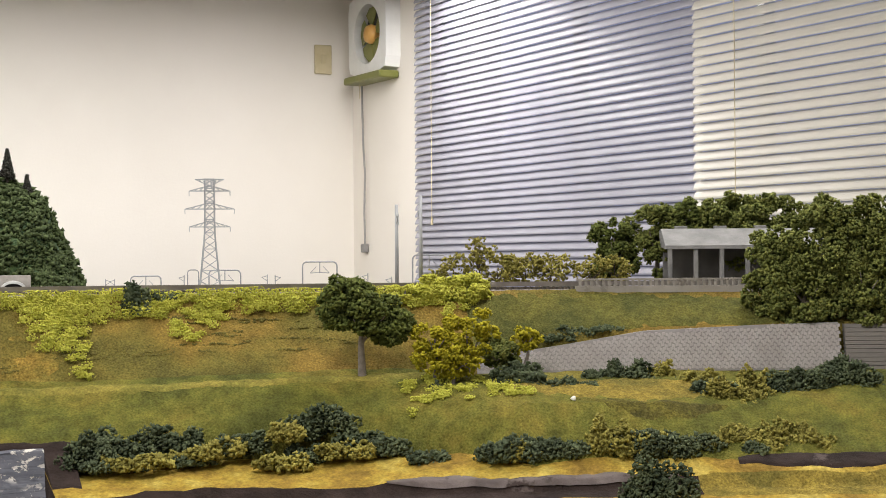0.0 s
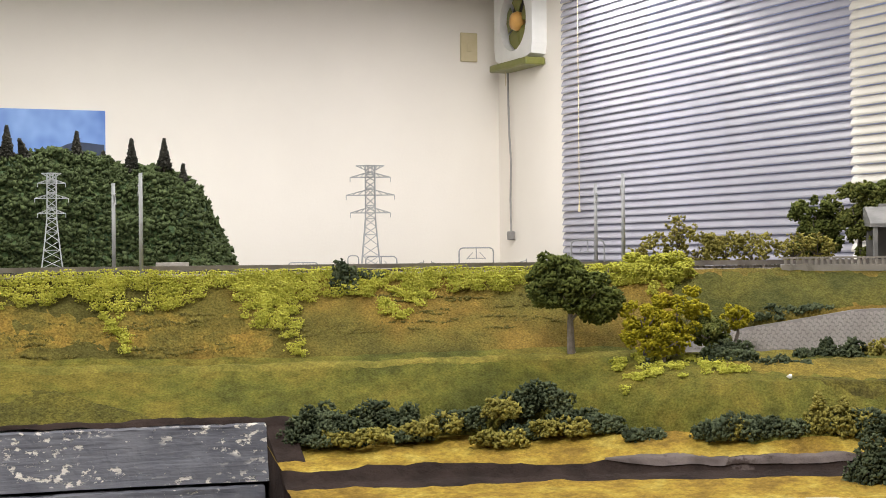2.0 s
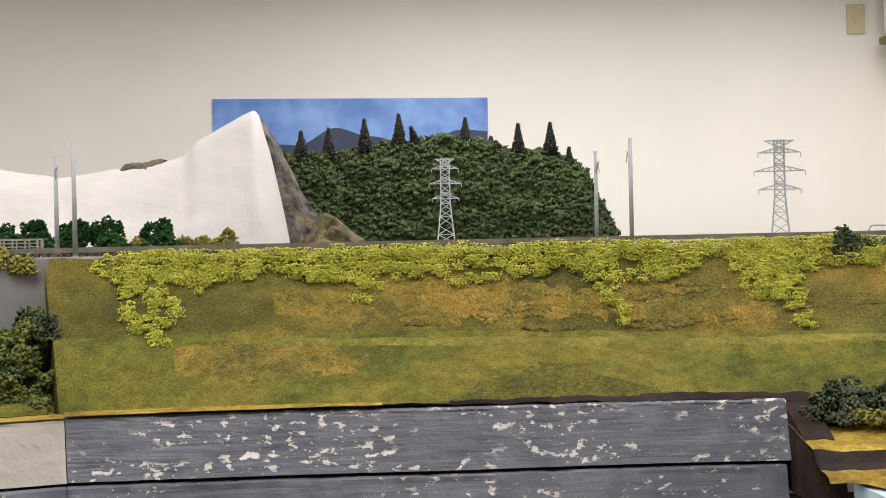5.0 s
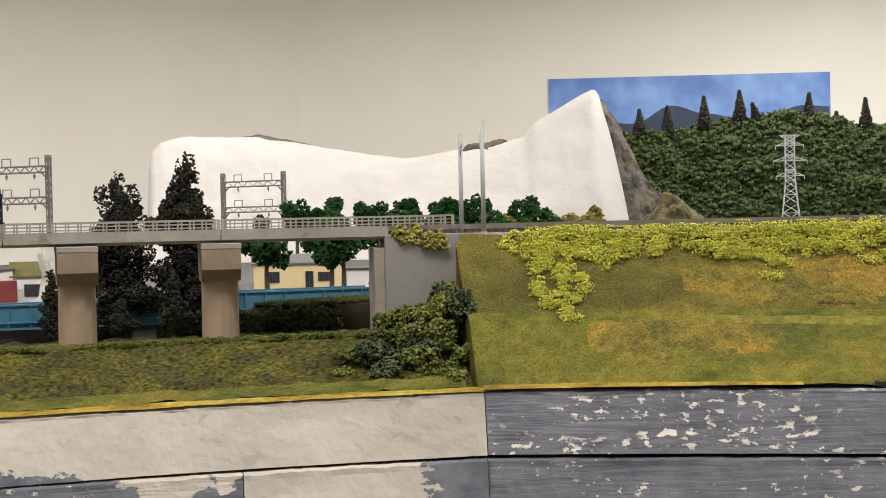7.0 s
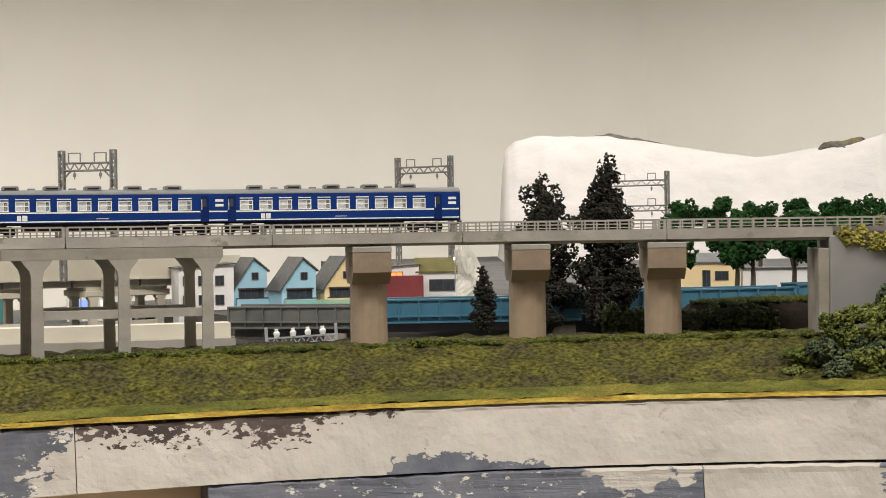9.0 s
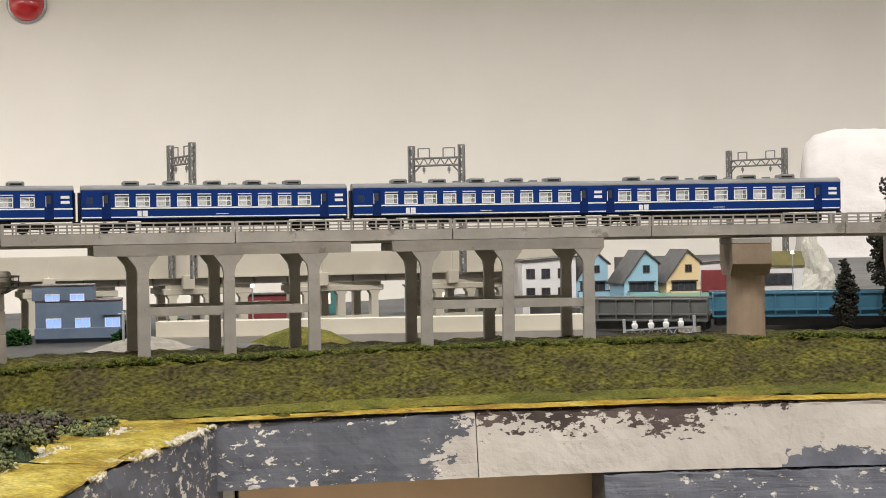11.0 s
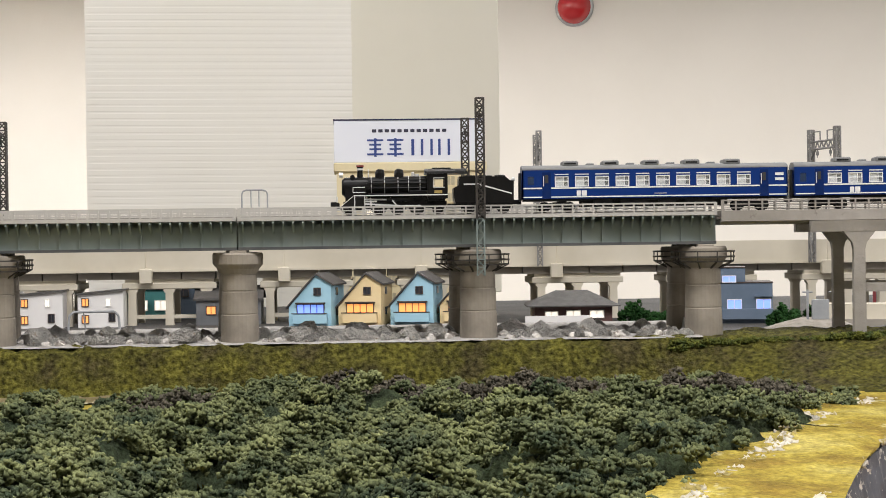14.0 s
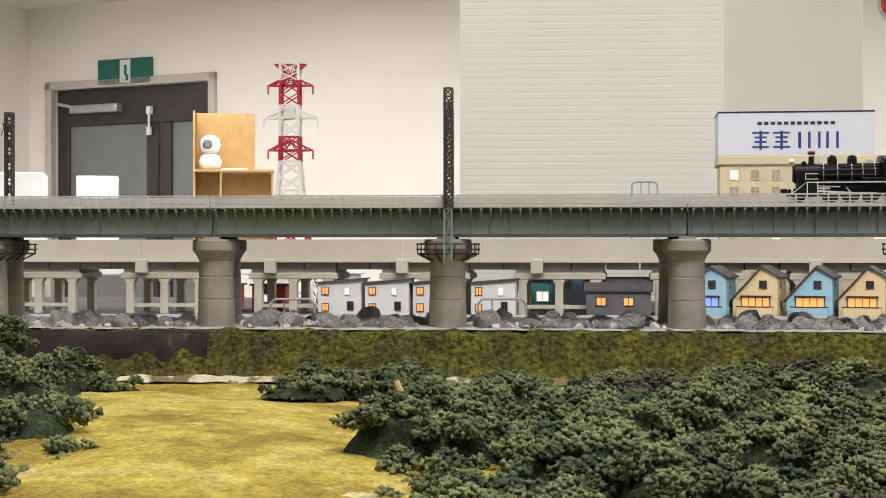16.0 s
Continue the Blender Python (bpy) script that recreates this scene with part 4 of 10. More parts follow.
e0, e1, e2, e3 = (at(0.2195, -0.1175, 0).xy), Vector((0.1515, -0.2225)), Vector((0.084, -0.347)), Vector((-0.005, -0.505))
edge_block(e1, e0, 1.006, 1.008, 0.034, FLAKED, GREY_L)
edge_block(e2, e1, 1.002, 1.006, 0.034, FLAKED, GREY_L)
edge_block(e3, e2, 0.994, 1.002, 0.034, FLAKED, GREY_L)


def crust(name, lo, hi, material, label, broken):
    """A sheet of sand or plaster over the blocks' upper edge, between two offsets from it; its rim is ragged."""
    sh = Shape()
    run = ((e3, e2, 0.994, 1.002), (e2, e1, 1.002, 1.006), (e1, e0, 1.006, 1.008))
    for a, b, za, zb in run:
        u = (b - a).normalized()
        w = Vector((u.y, -u.x))
        k = round((b - a).length / 0.0016)
        first = len(sh.v)
        for i in range(k + 1):
            t = i / k
            p = a + (b - a) * t
            z = za + (zb - za) * t
            g = noise.fractal(Vector((p.x * 60, p.y * 60, 2)), 0.8, 2, 4)
            for j in range(5):
                f = j / 4
                o = lo + (hi - lo) * f + 0.0016 * g * (f if hi > -0.01 else 1)
                sh.v.append((p.x + w.x * o, p.y + w.y * o, z + 0.0012 - 0.0022 * max(0, (o + 0.01) / 0.012) ** 2 + 0.0008 * noise.noise(Vector((p.x * 130, p.y * 130, o * 200))) + (0.0005 if broken else 0)))
        for i in range(k):
            p = a + (b - a) * (i / k)
            if broken and noise.fractal(Vector((p.x * 130, p.y * 130, lo * 300)), 0.8, 2, 4) < 0.1:
                continue
            sh.f += [(first + i * 5 + j, first + i * 5 + j + 1, first + i * 5 + 6 + j, first + i * 5 + 5 + j) for j in range(4)]
    return structure(name, sh, material, label, True)


LIP = mat("bare_lip_plaster", (0.5, 0.46, 0.38), (0.66, 0.61, 0.52), 0.01, 0.9, bump=0.001, bsize=0.003, c=(0.35, 0.28, 0.09), spot=0.52, spotsize=0.012)
crust("ground_sand_rim", -0.05, 0.0012, SANDFIELD, "sandy crust over the edge of the foam blocks", False)
# round foam column under the corner and a pale board behind it
solo("support_column", Shape().lathe([(0.02, 0.925), (0.02, 0.975)], 24), mat("pale_blue_foam", (0.5, 0.56, 0.58), (0.58, 0.62, 0.63), 0.03, 0.7), "pale blue grey foam column under the edge", "column", m=Matrix.Translation((0.2 + VX, -0.09 + VY, 0)), smooth=False)
solo("insulation_board", Shape().sweep([(-0.295, 0.93), (-0.205, 0.93), (-0.205, 0.9775), (-0.295, 0.9775)], 1.2465, 1.33), mat("pale_blue_board", (0.42, 0.55, 0.6), (0.5, 0.6, 0.63), 0.03, 0.7), "pale blue insulation board end below the sand", "board")

solo("recessed_panel", Shape().sweep([(-0.085, 0.925), (-0.075, 0.925), (-0.075, 0.985), (-0.085, 0.985)], 0.235, 0.425), mat("beige_board", (0.62, 0.47, 0.3), (0.68, 0.53, 0.36), 0.05, 0.6), "beige board set back under the edge", "board")

# ---- track ----
deck_prof = [(-0.0125, 1.0885), (-0.009, 1.0905), (0.009, 1.0905), (0.0125, 1.0885)]
solo("ballast_bed", Shape().sweep(deck_prof, 0.80, 1.95), BALLAST, "grey ballast bed under the rails", "ballast", "structure")
solo("second_ballast_bed", Shape().sweep([(a + 0.026, b - 0.0005) for a, b in deck_prof], 0.80, 1.95), BALLAST, "grey ballast bed of a second line", "ballast", "structure")
track = thing("track", Matrix.Identity(4), "railway track with metal rails and dark sleepers", "track")
for n in (-0.0045, 0.0045):
    part("rail", Shape().sweep([(n - 0.0005, 1.0925), (n + 0.0005, 1.0925), (n + 0.0005, 1.0955), (n - 0.0005, 1.0955)], -1.5, 1.95, 0.015), RAIL, track)
sl = Shape()
for s in np.arange(-1.5, 1.95, 0.0042):
    p, u = at(float(s), 0, 1.0913), line(float(s))[2]
    c, d = math.cos(u), math.sin(u)
    vs = [(p.x + x * c - y * d, p.y + x * d + y * c, p.z + z) for z in (-0.0008, 0.0008) for y in (-0.0085, 0.0085) for x in (-0.0011, 0.0011)]
    sl.add(vs, [(0, 2, 3, 1), (4, 5, 7, 6), (0, 1, 5, 4), (2, 6, 7, 3), (0, 4, 6, 2), (1, 3, 7, 5)])
tagged(part("sleeper", sl, mat("sleeper_brown", (0.07, 0.055, 0.045), (0.1, 0.085, 0.07), 0.01, 0.8), track), kind="stuff")

# ---- far hills ----


def ridge(name, stations, rc, depth, base, material, label, rough, freq, smooth=True, jag=0.0, centre=(0.17, -0.9), steep=0.25):
    """A hill seen from the layout's middle: stations of (bearing, crest height), the crest rc metres off."""
    stations = sorted(stations)
    yaws = [q[0] for q in stations]
    zs = [q[1] for q in stations]
    y0, y1 = yaws[0], yaws[-1]
    k = round(abs(y1 - y0) / 0.12)
    rr = [(-1.0, 0.0), (-0.85, 0.2), (-0.7, 0.4), (-0.52, 0.6), (-0.34, 0.8), (-0.16, 0.95), (0.0, 1.0), (0.3, 0.85), (0.8, 0.0)]
    fine = []
    for a, b in zip(rr, rr[1:]):
        for j in range(5):
            fine.append((a[0] + (b[0] - a[0]) * j / 5, a[1] + (b[1] - a[1]) * j / 5))
    fine.append(rr[-1])
    sh = Shape()
    m = len(fine)
    for i in range(k + 1):
        w = y0 + (y1 - y0) * i / k
        zc = float(np.interp(w, yaws, zs))
        for d, hgt in fine:
            r = rc + d * depth * (steep if d < 0 else 0.6)
            x, y = centre[0] - math.sin(radians(w)) * r, centre[1] + math.cos(radians(w)) * r
            z = base + (zc - base) * hgt
            if hgt > 0.02:
                z += rough * noise.fractal(Vector((x * freq, y * freq, z * freq)), 0.9, 2, 5) * min(1, hgt * 3)
                r2 = rough * 1.5 * noise.fractal(Vector((x * freq + 9, y * freq, z * freq)), 0.9, 2, 5)
                x, y = x - math.sin(radians(w)) * r2, y + math.cos(radians(w)) * r2
            sh.v.append((x, y, max(z, base)))
    for i in range(k):
        for j in range(m - 1):
            sh.f.append((i * m + j, i * m + j + 1, i * m + m + j + 1, i * m + m + j))
    for i in (0, k):
        sh.f.append(tuple(range(i * m, i * m + m)))
    return solo(name, sh, material, label, "hill", smooth=smooth)


ridge("wooded_hill", ((-63.4, 1.06), (-62.94, 1.155), (-62.32, 1.273), (-61.91, 1.327), (-61.07, 1.371), (-59.6, 1.375), (-58.4, 1.41), (-57.54, 1.426), (-56.9, 1.43), (-55.2, 1.41), (-53.5, 1.385), (-50.7, 1.365), (-46.0, 1.34)), 4.95, 1.3, 1.01, HILLGREEN, "steep green wooded model hill", 0.016, 14)
ridge("white_mountain", ((-33.5, 1.05), (-33.65, 1.33), (-34.1, 1.365), (-35.2, 1.382), (-37.4, 1.376), (-39.3, 1.35), (-41.8, 1.318), (-43.0, 1.306), (-44.9, 1.325), (-46.6, 1.345), (-47.4, 1.362), (-47.8, 1.40), (-49.9, 1.495), (-50.12, 1.49), (-50.55, 1.36), (-50.98, 1.2), (-51.35, 1.03)), 4.6, 0.9, 1.01, PAPERWHITE, "unpainted white plaster mountain", 0.006, 8, steep=0.5)
ROCKDARK = mat("stratified_rock", (0.04, 0.037, 0.031), (0.13, 0.117, 0.1), 0.025, 0.9, bump=0.012, bsize=0.03, c=(0.12, 0.095, 0.04), spot=0.55, spotsize=0.06, detail=7)
OCHREROCK = mat("ochre_rock", (0.04, 0.036, 0.018), (0.17, 0.12, 0.045), 0.03, 0.9, bump=0.014, bsize=0.03, c=(0.05, 0.06, 0.02), spot=0.54, spotsize=0.04, detail=7)
ridge("rock_flank", ((-49.6, 1.40), (-50.0, 1.478), (-50.5, 1.462), (-51.2, 1.34), (-51.9, 1.22), (-52.5, 1.16), (-53.0, 1.03)), 4.68, 0.3, 1.01, ROCKDARK, "grey bare rock face beside the white peak", 0.016, 20, steep=0.4)
ridge("ochre_rock", ((-51.2, 1.03), (-51.7, 1.12), (-52.3, 1.165), (-53.0, 1.15), (-53.6, 1.11), (-54.1, 1.08), (-54.5, 1.03)), 4.35, 0.5, 1.01, OCHREROCK, "broken ochre rock at the foot of the peak", 0.03, 12, steep=0.5)
ridge("rock_outcrop", ((-44.7, 1.30), (-45.1, 1.330), (-45.7, 1.347), (-46.4, 1.352), (-46.9, 1.350), (-47.0, 1.30)), 4.585, 0.12, 1.295, ROCKDARK, "grey brown rock outcrop on the white ridge", 0.012, 24, steep=0.5)
ridge("rock_edge", ((-36.6, 1.375), (-37.6, 1.386), (-38.6, 1.370), (-39.6, 1.352)), 4.63, 0.1, 1.34, ROCKDARK, "dark rock edge on the white ridge", 0.004, 24, steep=0.5)

# ---- picture on the wall ----
POST = thing("landscape_picture", on_wall(P0, Q1, 2.257, 1.28, 0.0), "printed picture of blue sky over dark blue hills", "picture")
part("sheet", Shape().box(-0.543, 0.543, 0.002, 0.006, 0, 0.387), mat("printed_sky", (0.09, 0.2, 0.55), (0.25, 0.42, 0.78), 0.25, 0.45, detail=3), POST)
crest = [(-0.538 + 1.076 * i / 60, 0.232 + 0.05 * noise.noise(Vector((i * 0.11, 3, 1))) + 0.03 * math.sin(i * 0.21 + 0.8)) for i in range(61)]
part("printed_range", Shape().prism([(x, z) for x, z in crest] + [(0.538, 0.002), (-0.538, 0.002)], 0.0065, 0.0085, "y"), mat("printed_hill_blue", (0.012, 0.024, 0.06), (0.025, 0.045, 0.1), 0.1, 0.5), POST, "dark blue printed hills")

# ---- bridges ----


RAILGREY = mat("pale_grey_rail", (0.4, 0.385, 0.36), (0.47, 0.45, 0.42), 0.02, 0.6)


def railing(s0, s1, n, z0, z1, parent, material, step=0.0052):
    """Three thin rails on close posts; the top rail carries the others."""
    rails = []
    for z, t in ((z1, 0.0008), (z0 + (z1 - z0) * 0.62, 0.0005), (z0 + (z1 - z0) * 0.28, 0.0005)):
        rails.append(Shape().sweep([(n - 0.0003, z - t), (n + 0.0003, z - t), (n + 0.0003, z), (n - 0.0003, z)], s0, s1, 0.012))
    top = part("railing", rails[0], material, parent)
    for r in rails[1:]:
        part("rail", r, material, top)
    k = max(2, round((s1 - s0) / step))
    for i in range(k + 1):
        s = s0 + (s1 - s0) * i / k
        w = 0.0008 if i in (0, k) else 0.0004
        part("post", Shape().sweep([(n - 0.0004, z0), (n + 0.0004, z0), (n + 0.0004, z1 - 0.0002), (n - 0.0004, z1 - 0.0002)], s - w, s + w, 0.01), material, top)
    return top


def stadium(r, half, k=9):
    """Outline in plan of an upright pier with round ends, its length across the line."""
    o = []
    for i in range(k):
        a = math.pi * i / (k - 1)
        o.append((r * math.cos(a), half + r * math.sin(a)))
    for i in range(k):
        a = math.pi + math.pi * i / (k - 1)
        o.append((r * math.cos(a), -half + r * math.sin(a)))
    return o


def stack(rows, half):
    """A pier from rows of (radius, height)."""
    sh = Shape()
    m = len(stadium(1, 0))
    for r, z in rows:
        sh.v += [(x, y, z) for x, y in stadium(r, half)]
    for i in range(len(rows) - 1):
        sh.f += [(i * m + j, i * m + (j + 1) % m, i * m + m + (j + 1) % m, i * m + m + j) for j in range(m)]
    sh.f += [tuple(range(m - 1, -1, -1)), tuple(range((len(rows) - 1) * m, len(rows) * m))]
    return sh


girder_ends = [0.1235 - 0.1245 * k for k in range(11)]
FARLINE, FARSHIFT = 0.038, -0.0045


def girder_span(s0, s1, o, near):
    """One deck girder span round the offset o: webs, flanges, walkways on brackets and railings."""
    g = thing("girder_bridge", Matrix.Identity(4), "grey green deck plate girder bridge span with side railings", "bridge", "girder spans")
    part("deck", Shape().sweep([(o - 0.0118, 1.0905), (o + 0.0118, 1.0905), (o + 0.0118, 1.0923), (o - 0.0118, 1.0923)], s0, s1, 0.012), GIRDER, g)
    for sg in (-1, 1):
        n = o + sg * 0.0115
        a, b = sorted((n - sg * 0.0003, n + sg * 0.0003))
        part("web", Shape().sweep([(a, 1.0796), (b, 1.0796), (b, 1.0929), (a, 1.0929)], s0, s1, 0.012), GIRDER, g)
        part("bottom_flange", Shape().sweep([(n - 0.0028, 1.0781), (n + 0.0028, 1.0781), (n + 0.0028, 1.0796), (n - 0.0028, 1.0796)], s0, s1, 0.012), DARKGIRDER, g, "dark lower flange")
        a, b = sorted((o + sg * 0.0100, o + sg * 0.0186))
        part("walkway", Shape().sweep([(a, 1.0931), (b, 1.0931), (b, 1.0949), (a, 1.0949)], s0, s1, 0.012), RAILGREY, g, "pale grey walkway edge")
        railing(s0 + 0.0008, s1 - 0.0008, o + sg * 0.0179, 1.0949, 1.0998, g, RAILGREY)
    if not near:
        return g
    nb = 24
    for i in range(nb):
        s = s0 + (s1 - s0) * (i + 0.5) / nb
        n = o - 0.0118
        part("bracket", Shape().sweep([(n, 1.0866), (n, 1.0931), (n - 0.0066, 1.0931), (n - 0.0066, 1.0916), (n - 0.0016, 1.0880)], s - 0.0005, s + 0.0005, 0.01), GIRDER, g)
        if i % 2 == 0:
            part("stiffener", Shape().sweep([(n - 0.0010, 1.0796), (n, 1.0796), (n, 1.0880), (n - 0.0010, 1.0880)], s - 0.0003, s + 0.0003, 0.01), GIRDER, g)
    return g


for k in range(10):
    s1, s0 = girder_ends[k] - 0.0004, girder_ends[k + 1] + 0.0004
    girder_span(s0, s1, 0.0, True)
    girder_span(s0 + FARSHIFT, s1 + FARSHIFT, FARLINE, False)


def river_pier(s, platform):
    """One round column with a flared cap for each of the two lines."""
    for ds, n in ((0.0, -0.004), (FARSHIFT, FARLINE - 0.004)):
        p = thing("bridge_pier", along(s + ds, n, 0.0), "round grey brown concrete bridge pier" + (" with inspection platform" if platform else ""), "pier", "river piers")
        part("shaft", Shape().lathe([(0.0101, 1.024), (0.0096, 1.0445), (0.0093, 1.0447), (0.0093, 1.0452), (0.0095, 1.0455), (0.0093, 1.0565), (0.0090, 1.0567), (0.0090, 1.0572), (0.0092, 1.0575), (0.0091, 1.0655)], 28), PIERCON, p, smooth=False)
        part("cap", Shape().lathe([(0.0092, 1.0656), (0.0105, 1.0685), (0.0121, 1.0703), (0.0125, 1.0710), (0.0125, 1.0758), (0.0119, 1.0768)], 28), PIERCON, p)
        for q in (-0.0075, 0.0155):
            part("bearing", Shape().box(-0.0045, 0.0045, q - 0.003, q + 0.003, 1.0750, 1.0781, 0.0004) if q < 0 else Shape().box(-0.0045, 0.0045, 0.0075, 0.0155, 1.0735, 1.0781, 0.0004), PIERCON, p)
        if platform:
            for z, r in ((1.0690, 0.0155), (1.0714, 0.0165), (1.0742, 0.0165)):
                ring, e = Shape(), 0.0004
                for i in range(20):
                    c, d = math.cos(math.pi * i / 10), math.sin(math.pi * i / 10)
                    ring.v += [((r + u) * c, (r + u) * d, z + v) for u, v in ((-e, -e), (e, -e), (e, e), (-e, e))]
                    ring.f += [(i * 4 + k, i * 4 + (k + 1) % 4, (i + 1) % 20 * 4 + (k + 1) % 4, (i + 1) % 20 * 4 + k) for k in range(4)]
                part("platform_rail", ring, MASTDARK, p, "dark steel platform rail")
            for i in range(10):
                c, d = math.cos(math.pi * i / 5), math.sin(math.pi * i / 5)
                part("platform_post", Shape().tube((0.0162 * c, 0.0162 * d, 1.0688), (0.0162 * c, 0.0162 * d, 1.0745), 0.0004, n=4).tube((0.0160 * c, 0.0160 * d, 1.0690), (0.0092 * c, 0.0092 * d, 1.0655), 0.0005, n=4), MASTDARK, p, "dark steel platform bracket")


for k in range(11):
    river_pier(girder_ends[k] - (0.006 if k == 0 else 0), k % 2 == 1 or k == 0)

via = thing("viaduct", Matrix.Identity(4), "grey concrete single track viaduct with parapet railings", "viaduct")
cuts = [0.1245, 0.243, 0.36, 0.475, 0.59, 0.705, 0.797]
for a, b in zip(cuts, cuts[1:]):
    deck = [(-0.0150, 1.0880), (-0.0160, 1.0893), (-0.0215, 1.0896), (-0.0215, 1.0952), (-0.0195, 1.0952), (-0.0195, 1.0912), (0.0195, 1.0912), (0.0195, 1.0952), (0.0215, 1.0952), (0.0215, 1.0896), (0.0160, 1.0893), (0.0150, 1.0880)]
    part("deck", Shape().sweep(deck, a + 0.0003, b - 0.0003, 0.012), CONCRETE, via)
    e = b if b < 0.79 else 0.834
    for n in (-0.0206, 0.0206):
        railing(a + 0.001, e - 0.001, n, 1.0952, 1.1008, via, CONCRETE, 0.0068)


def frame_viaduct(s0, s1, near_legs, far_legs):
    f = thing("rigid_frame_viaduct", Matrix.Identity(4), "grey concrete rigid frame of six legs under the viaduct", "viaduct frame", "frames under the viaduct")
    lg = Shape()
    w0, w1 = 0.0031, 0.0028
    lg.prism([(-w0, 0.0), (w0, 0.0), (w1, 0.0470), (w1 + 0.0008, 0.0505), (0.0070, 0.0548), (0.0078, 0.0561), (-0.0078, 0.0561), (-0.0070, 0.0548), (-w1 - 0.0008, 0.0505), (-w1, 0.0470)], -0.0025, 0.0025, "y")
    lm = lg.mesh("leg")
    for n, legs in ((-0.024, near_legs), (0.018, far_legs)):
        part("long_beam", Shape().sweep([(n - 0.0026, 1.0836), (n + 0.0026, 1.0836), (n + 0.0034, 1.0893), (n - 0.0034, 1.0893)], s0, s1, 0.012), CONCRETE, f)
        part("tie_beam", Shape().sweep([(n - 0.0012, 1.0528), (n + 0.0020, 1.0528), (n + 0.0020, 1.0573), (n - 0.0012, 1.0573)], legs[0], legs[-1], 0.012), CONCRETE, f)
        for s in legs:
            o = part("leg", lm, CONCRETE, f)
            o.matrix_basis = along(s, n, 1.0275)
    for s, q in ((s0 + 0.003, s0 + 0.003), (s1 - 0.003, s1 - 0.003), *zip(near_legs, far_legs)):
        a, b = at(s, -0.0208, 0), at(q, 0.0148, 0)
        u = (b - a).normalized()
        v = Vector((u.y, -u.x, 0)) * 0.0026
        part("cross_beam", Shape().add([(c.x, c.y, z) for z in (1.0838, 1.0878) for c in (a - v, a + v, b + v, b - v)], [(0, 3, 2, 1), (4, 5, 6, 7), (0, 1, 5, 4), (1, 2, 6, 5), (2, 3, 7, 6), (3, 0, 4, 7)]), CONCRETE, f)
    return f


frame_viaduct(0.170, 0.3037, (0.1947, 0.2390, 0.2838), (0.1924, 0.2357, 0.2788))
frame_viaduct(0.3267, 0.4425, (0.3447, 0.3896, 0.4342), (0.3424, 0.3857, 0.4289))


def hammer_pier(s):
    p = thing("hammerhead_pier", along(s, 0.0, 0.0), "rust stained concrete hammerhead pier under the viaduct", "pier", "hammerhead piers")
    rust = RUSTCON
    part("shaft", stack([(0.0100, 1.030), (0.0098, 1.0674)], 0.004), rust, p)
    o = [(-0.014, 1.0674), (0.014, 1.0674), (0.0222, 1.0739), (0.0222, 1.0846), (-0.0222, 1.0846), (-0.0222, 1.0739)]
    part("head", Shape().prism(o, -0.0105, 0.0105, "x"), rust, p)
    part("bearing_block", Shape().box(-0.0108, 0.0108, -0.0218, 0.0218, 1.0846, 1.0880, 0.0005), CONCRETE, p)
    return p


RUSTCON = mat("rust_stained_concrete", (0.2, 0.15, 0.105), (0.32, 0.235, 0.16), 0.035, 0.8, bump=0.0003, bsize=0.003, detail=5)
for s in (0.539, 0.6285, 0.705):
    hammer_pier(s)

ab = thing("abutment", along(0.816, 0.0, 0.0), "plain grey concrete abutment block at the end of the viaduct", "abutment")
part("block", Shape().box(-0.021, 0.020, -0.0225, 0.024, 1.020, 1.0905, 0.0006), mat("smooth_grey_concrete", (0.2, 0.19, 0.185), (0.235, 0.225, 0.22), 0.04, 0.7), ab)
part("ledge", Shape().box(-0.027, -0.021, -0.022, 0.022, 1.030, 1.0835, 0.0005), PIERCON, ab)

# ---- masts along the line ----


def lattice(sh, x, y, z0, z1, w, n, r=0.0004):
    """A square lattice post."""
    c = [(x - w, y - w), (x + w, y - w), (x + w, y + w), (x - w, y + w)]
    for a in c:
        sh.tube((*a, z0), (*a, z1), r, n=4)
    for i in range(n):
        za, zb = z0 + (z1 - z0) * i / n, z0 + (z1 - z0) * (i + 1) / n
        for j in range(4):
            a, b = c[j], c[(j + 1) % 4]
            if (i + j) % 2:
                a, b = b, a
            sh.tube((*a, za), (*b, zb), r * 0.8, n=4)
            sh.tube((*a, zb), (*b, zb), r * 0.7, n=4)
    return sh


def arm(sh, x, y, z, d):
    """A catenary bracket with insulators, reaching over the track by d."""
    sh.tube((x, y, z), (x, y + d * 0.8, z - 0.003), 0.0004, n=5)
    sh.tube((x, y, z - 0.008), (x, y + d, z - 0.001), 0.0004, n=5)
    sh.tube((x, y + d * 0.25, z - 0.002), (x, y + d * 0.4, z - 0.0025), 0.0009, n=6)
    sh.tube((x, y + d * 0.8, z - 0.003), (x, y + d * 1.1, z - 0.008), 0.0003, n=4)
    return sh


for s in (0.0, -0.248, -0.497, -0.746):
    m = thing("lattice_mast", along(s, 0.0, 0.0), "dark grey steel lattice catenary mast fixed to a bridge pier", "catenary mast", "lattice masts")
    part("near_post", lattice(Shape(), 0, -0.0215, 1.0925, 1.1545, 0.0020, 15, 0.00062), MASTDARK, m)
    part("foot", lattice(Shape(), -0.0002, -0.0215, 1.0635, 1.0925, 0.0019, 7), GIRDER, m)
    part("far_post", lattice(Shape(), -0.005, 0.034, 1.0925, 1.1485, 0.0019, 13, 0.0006), MASTDARK, m)
    part("bracket", arm(arm(Shape(), 0, -0.0215, 1.148, 0.011), -0.005, 0.034, 1.143, -0.011), MASTDARK, m)

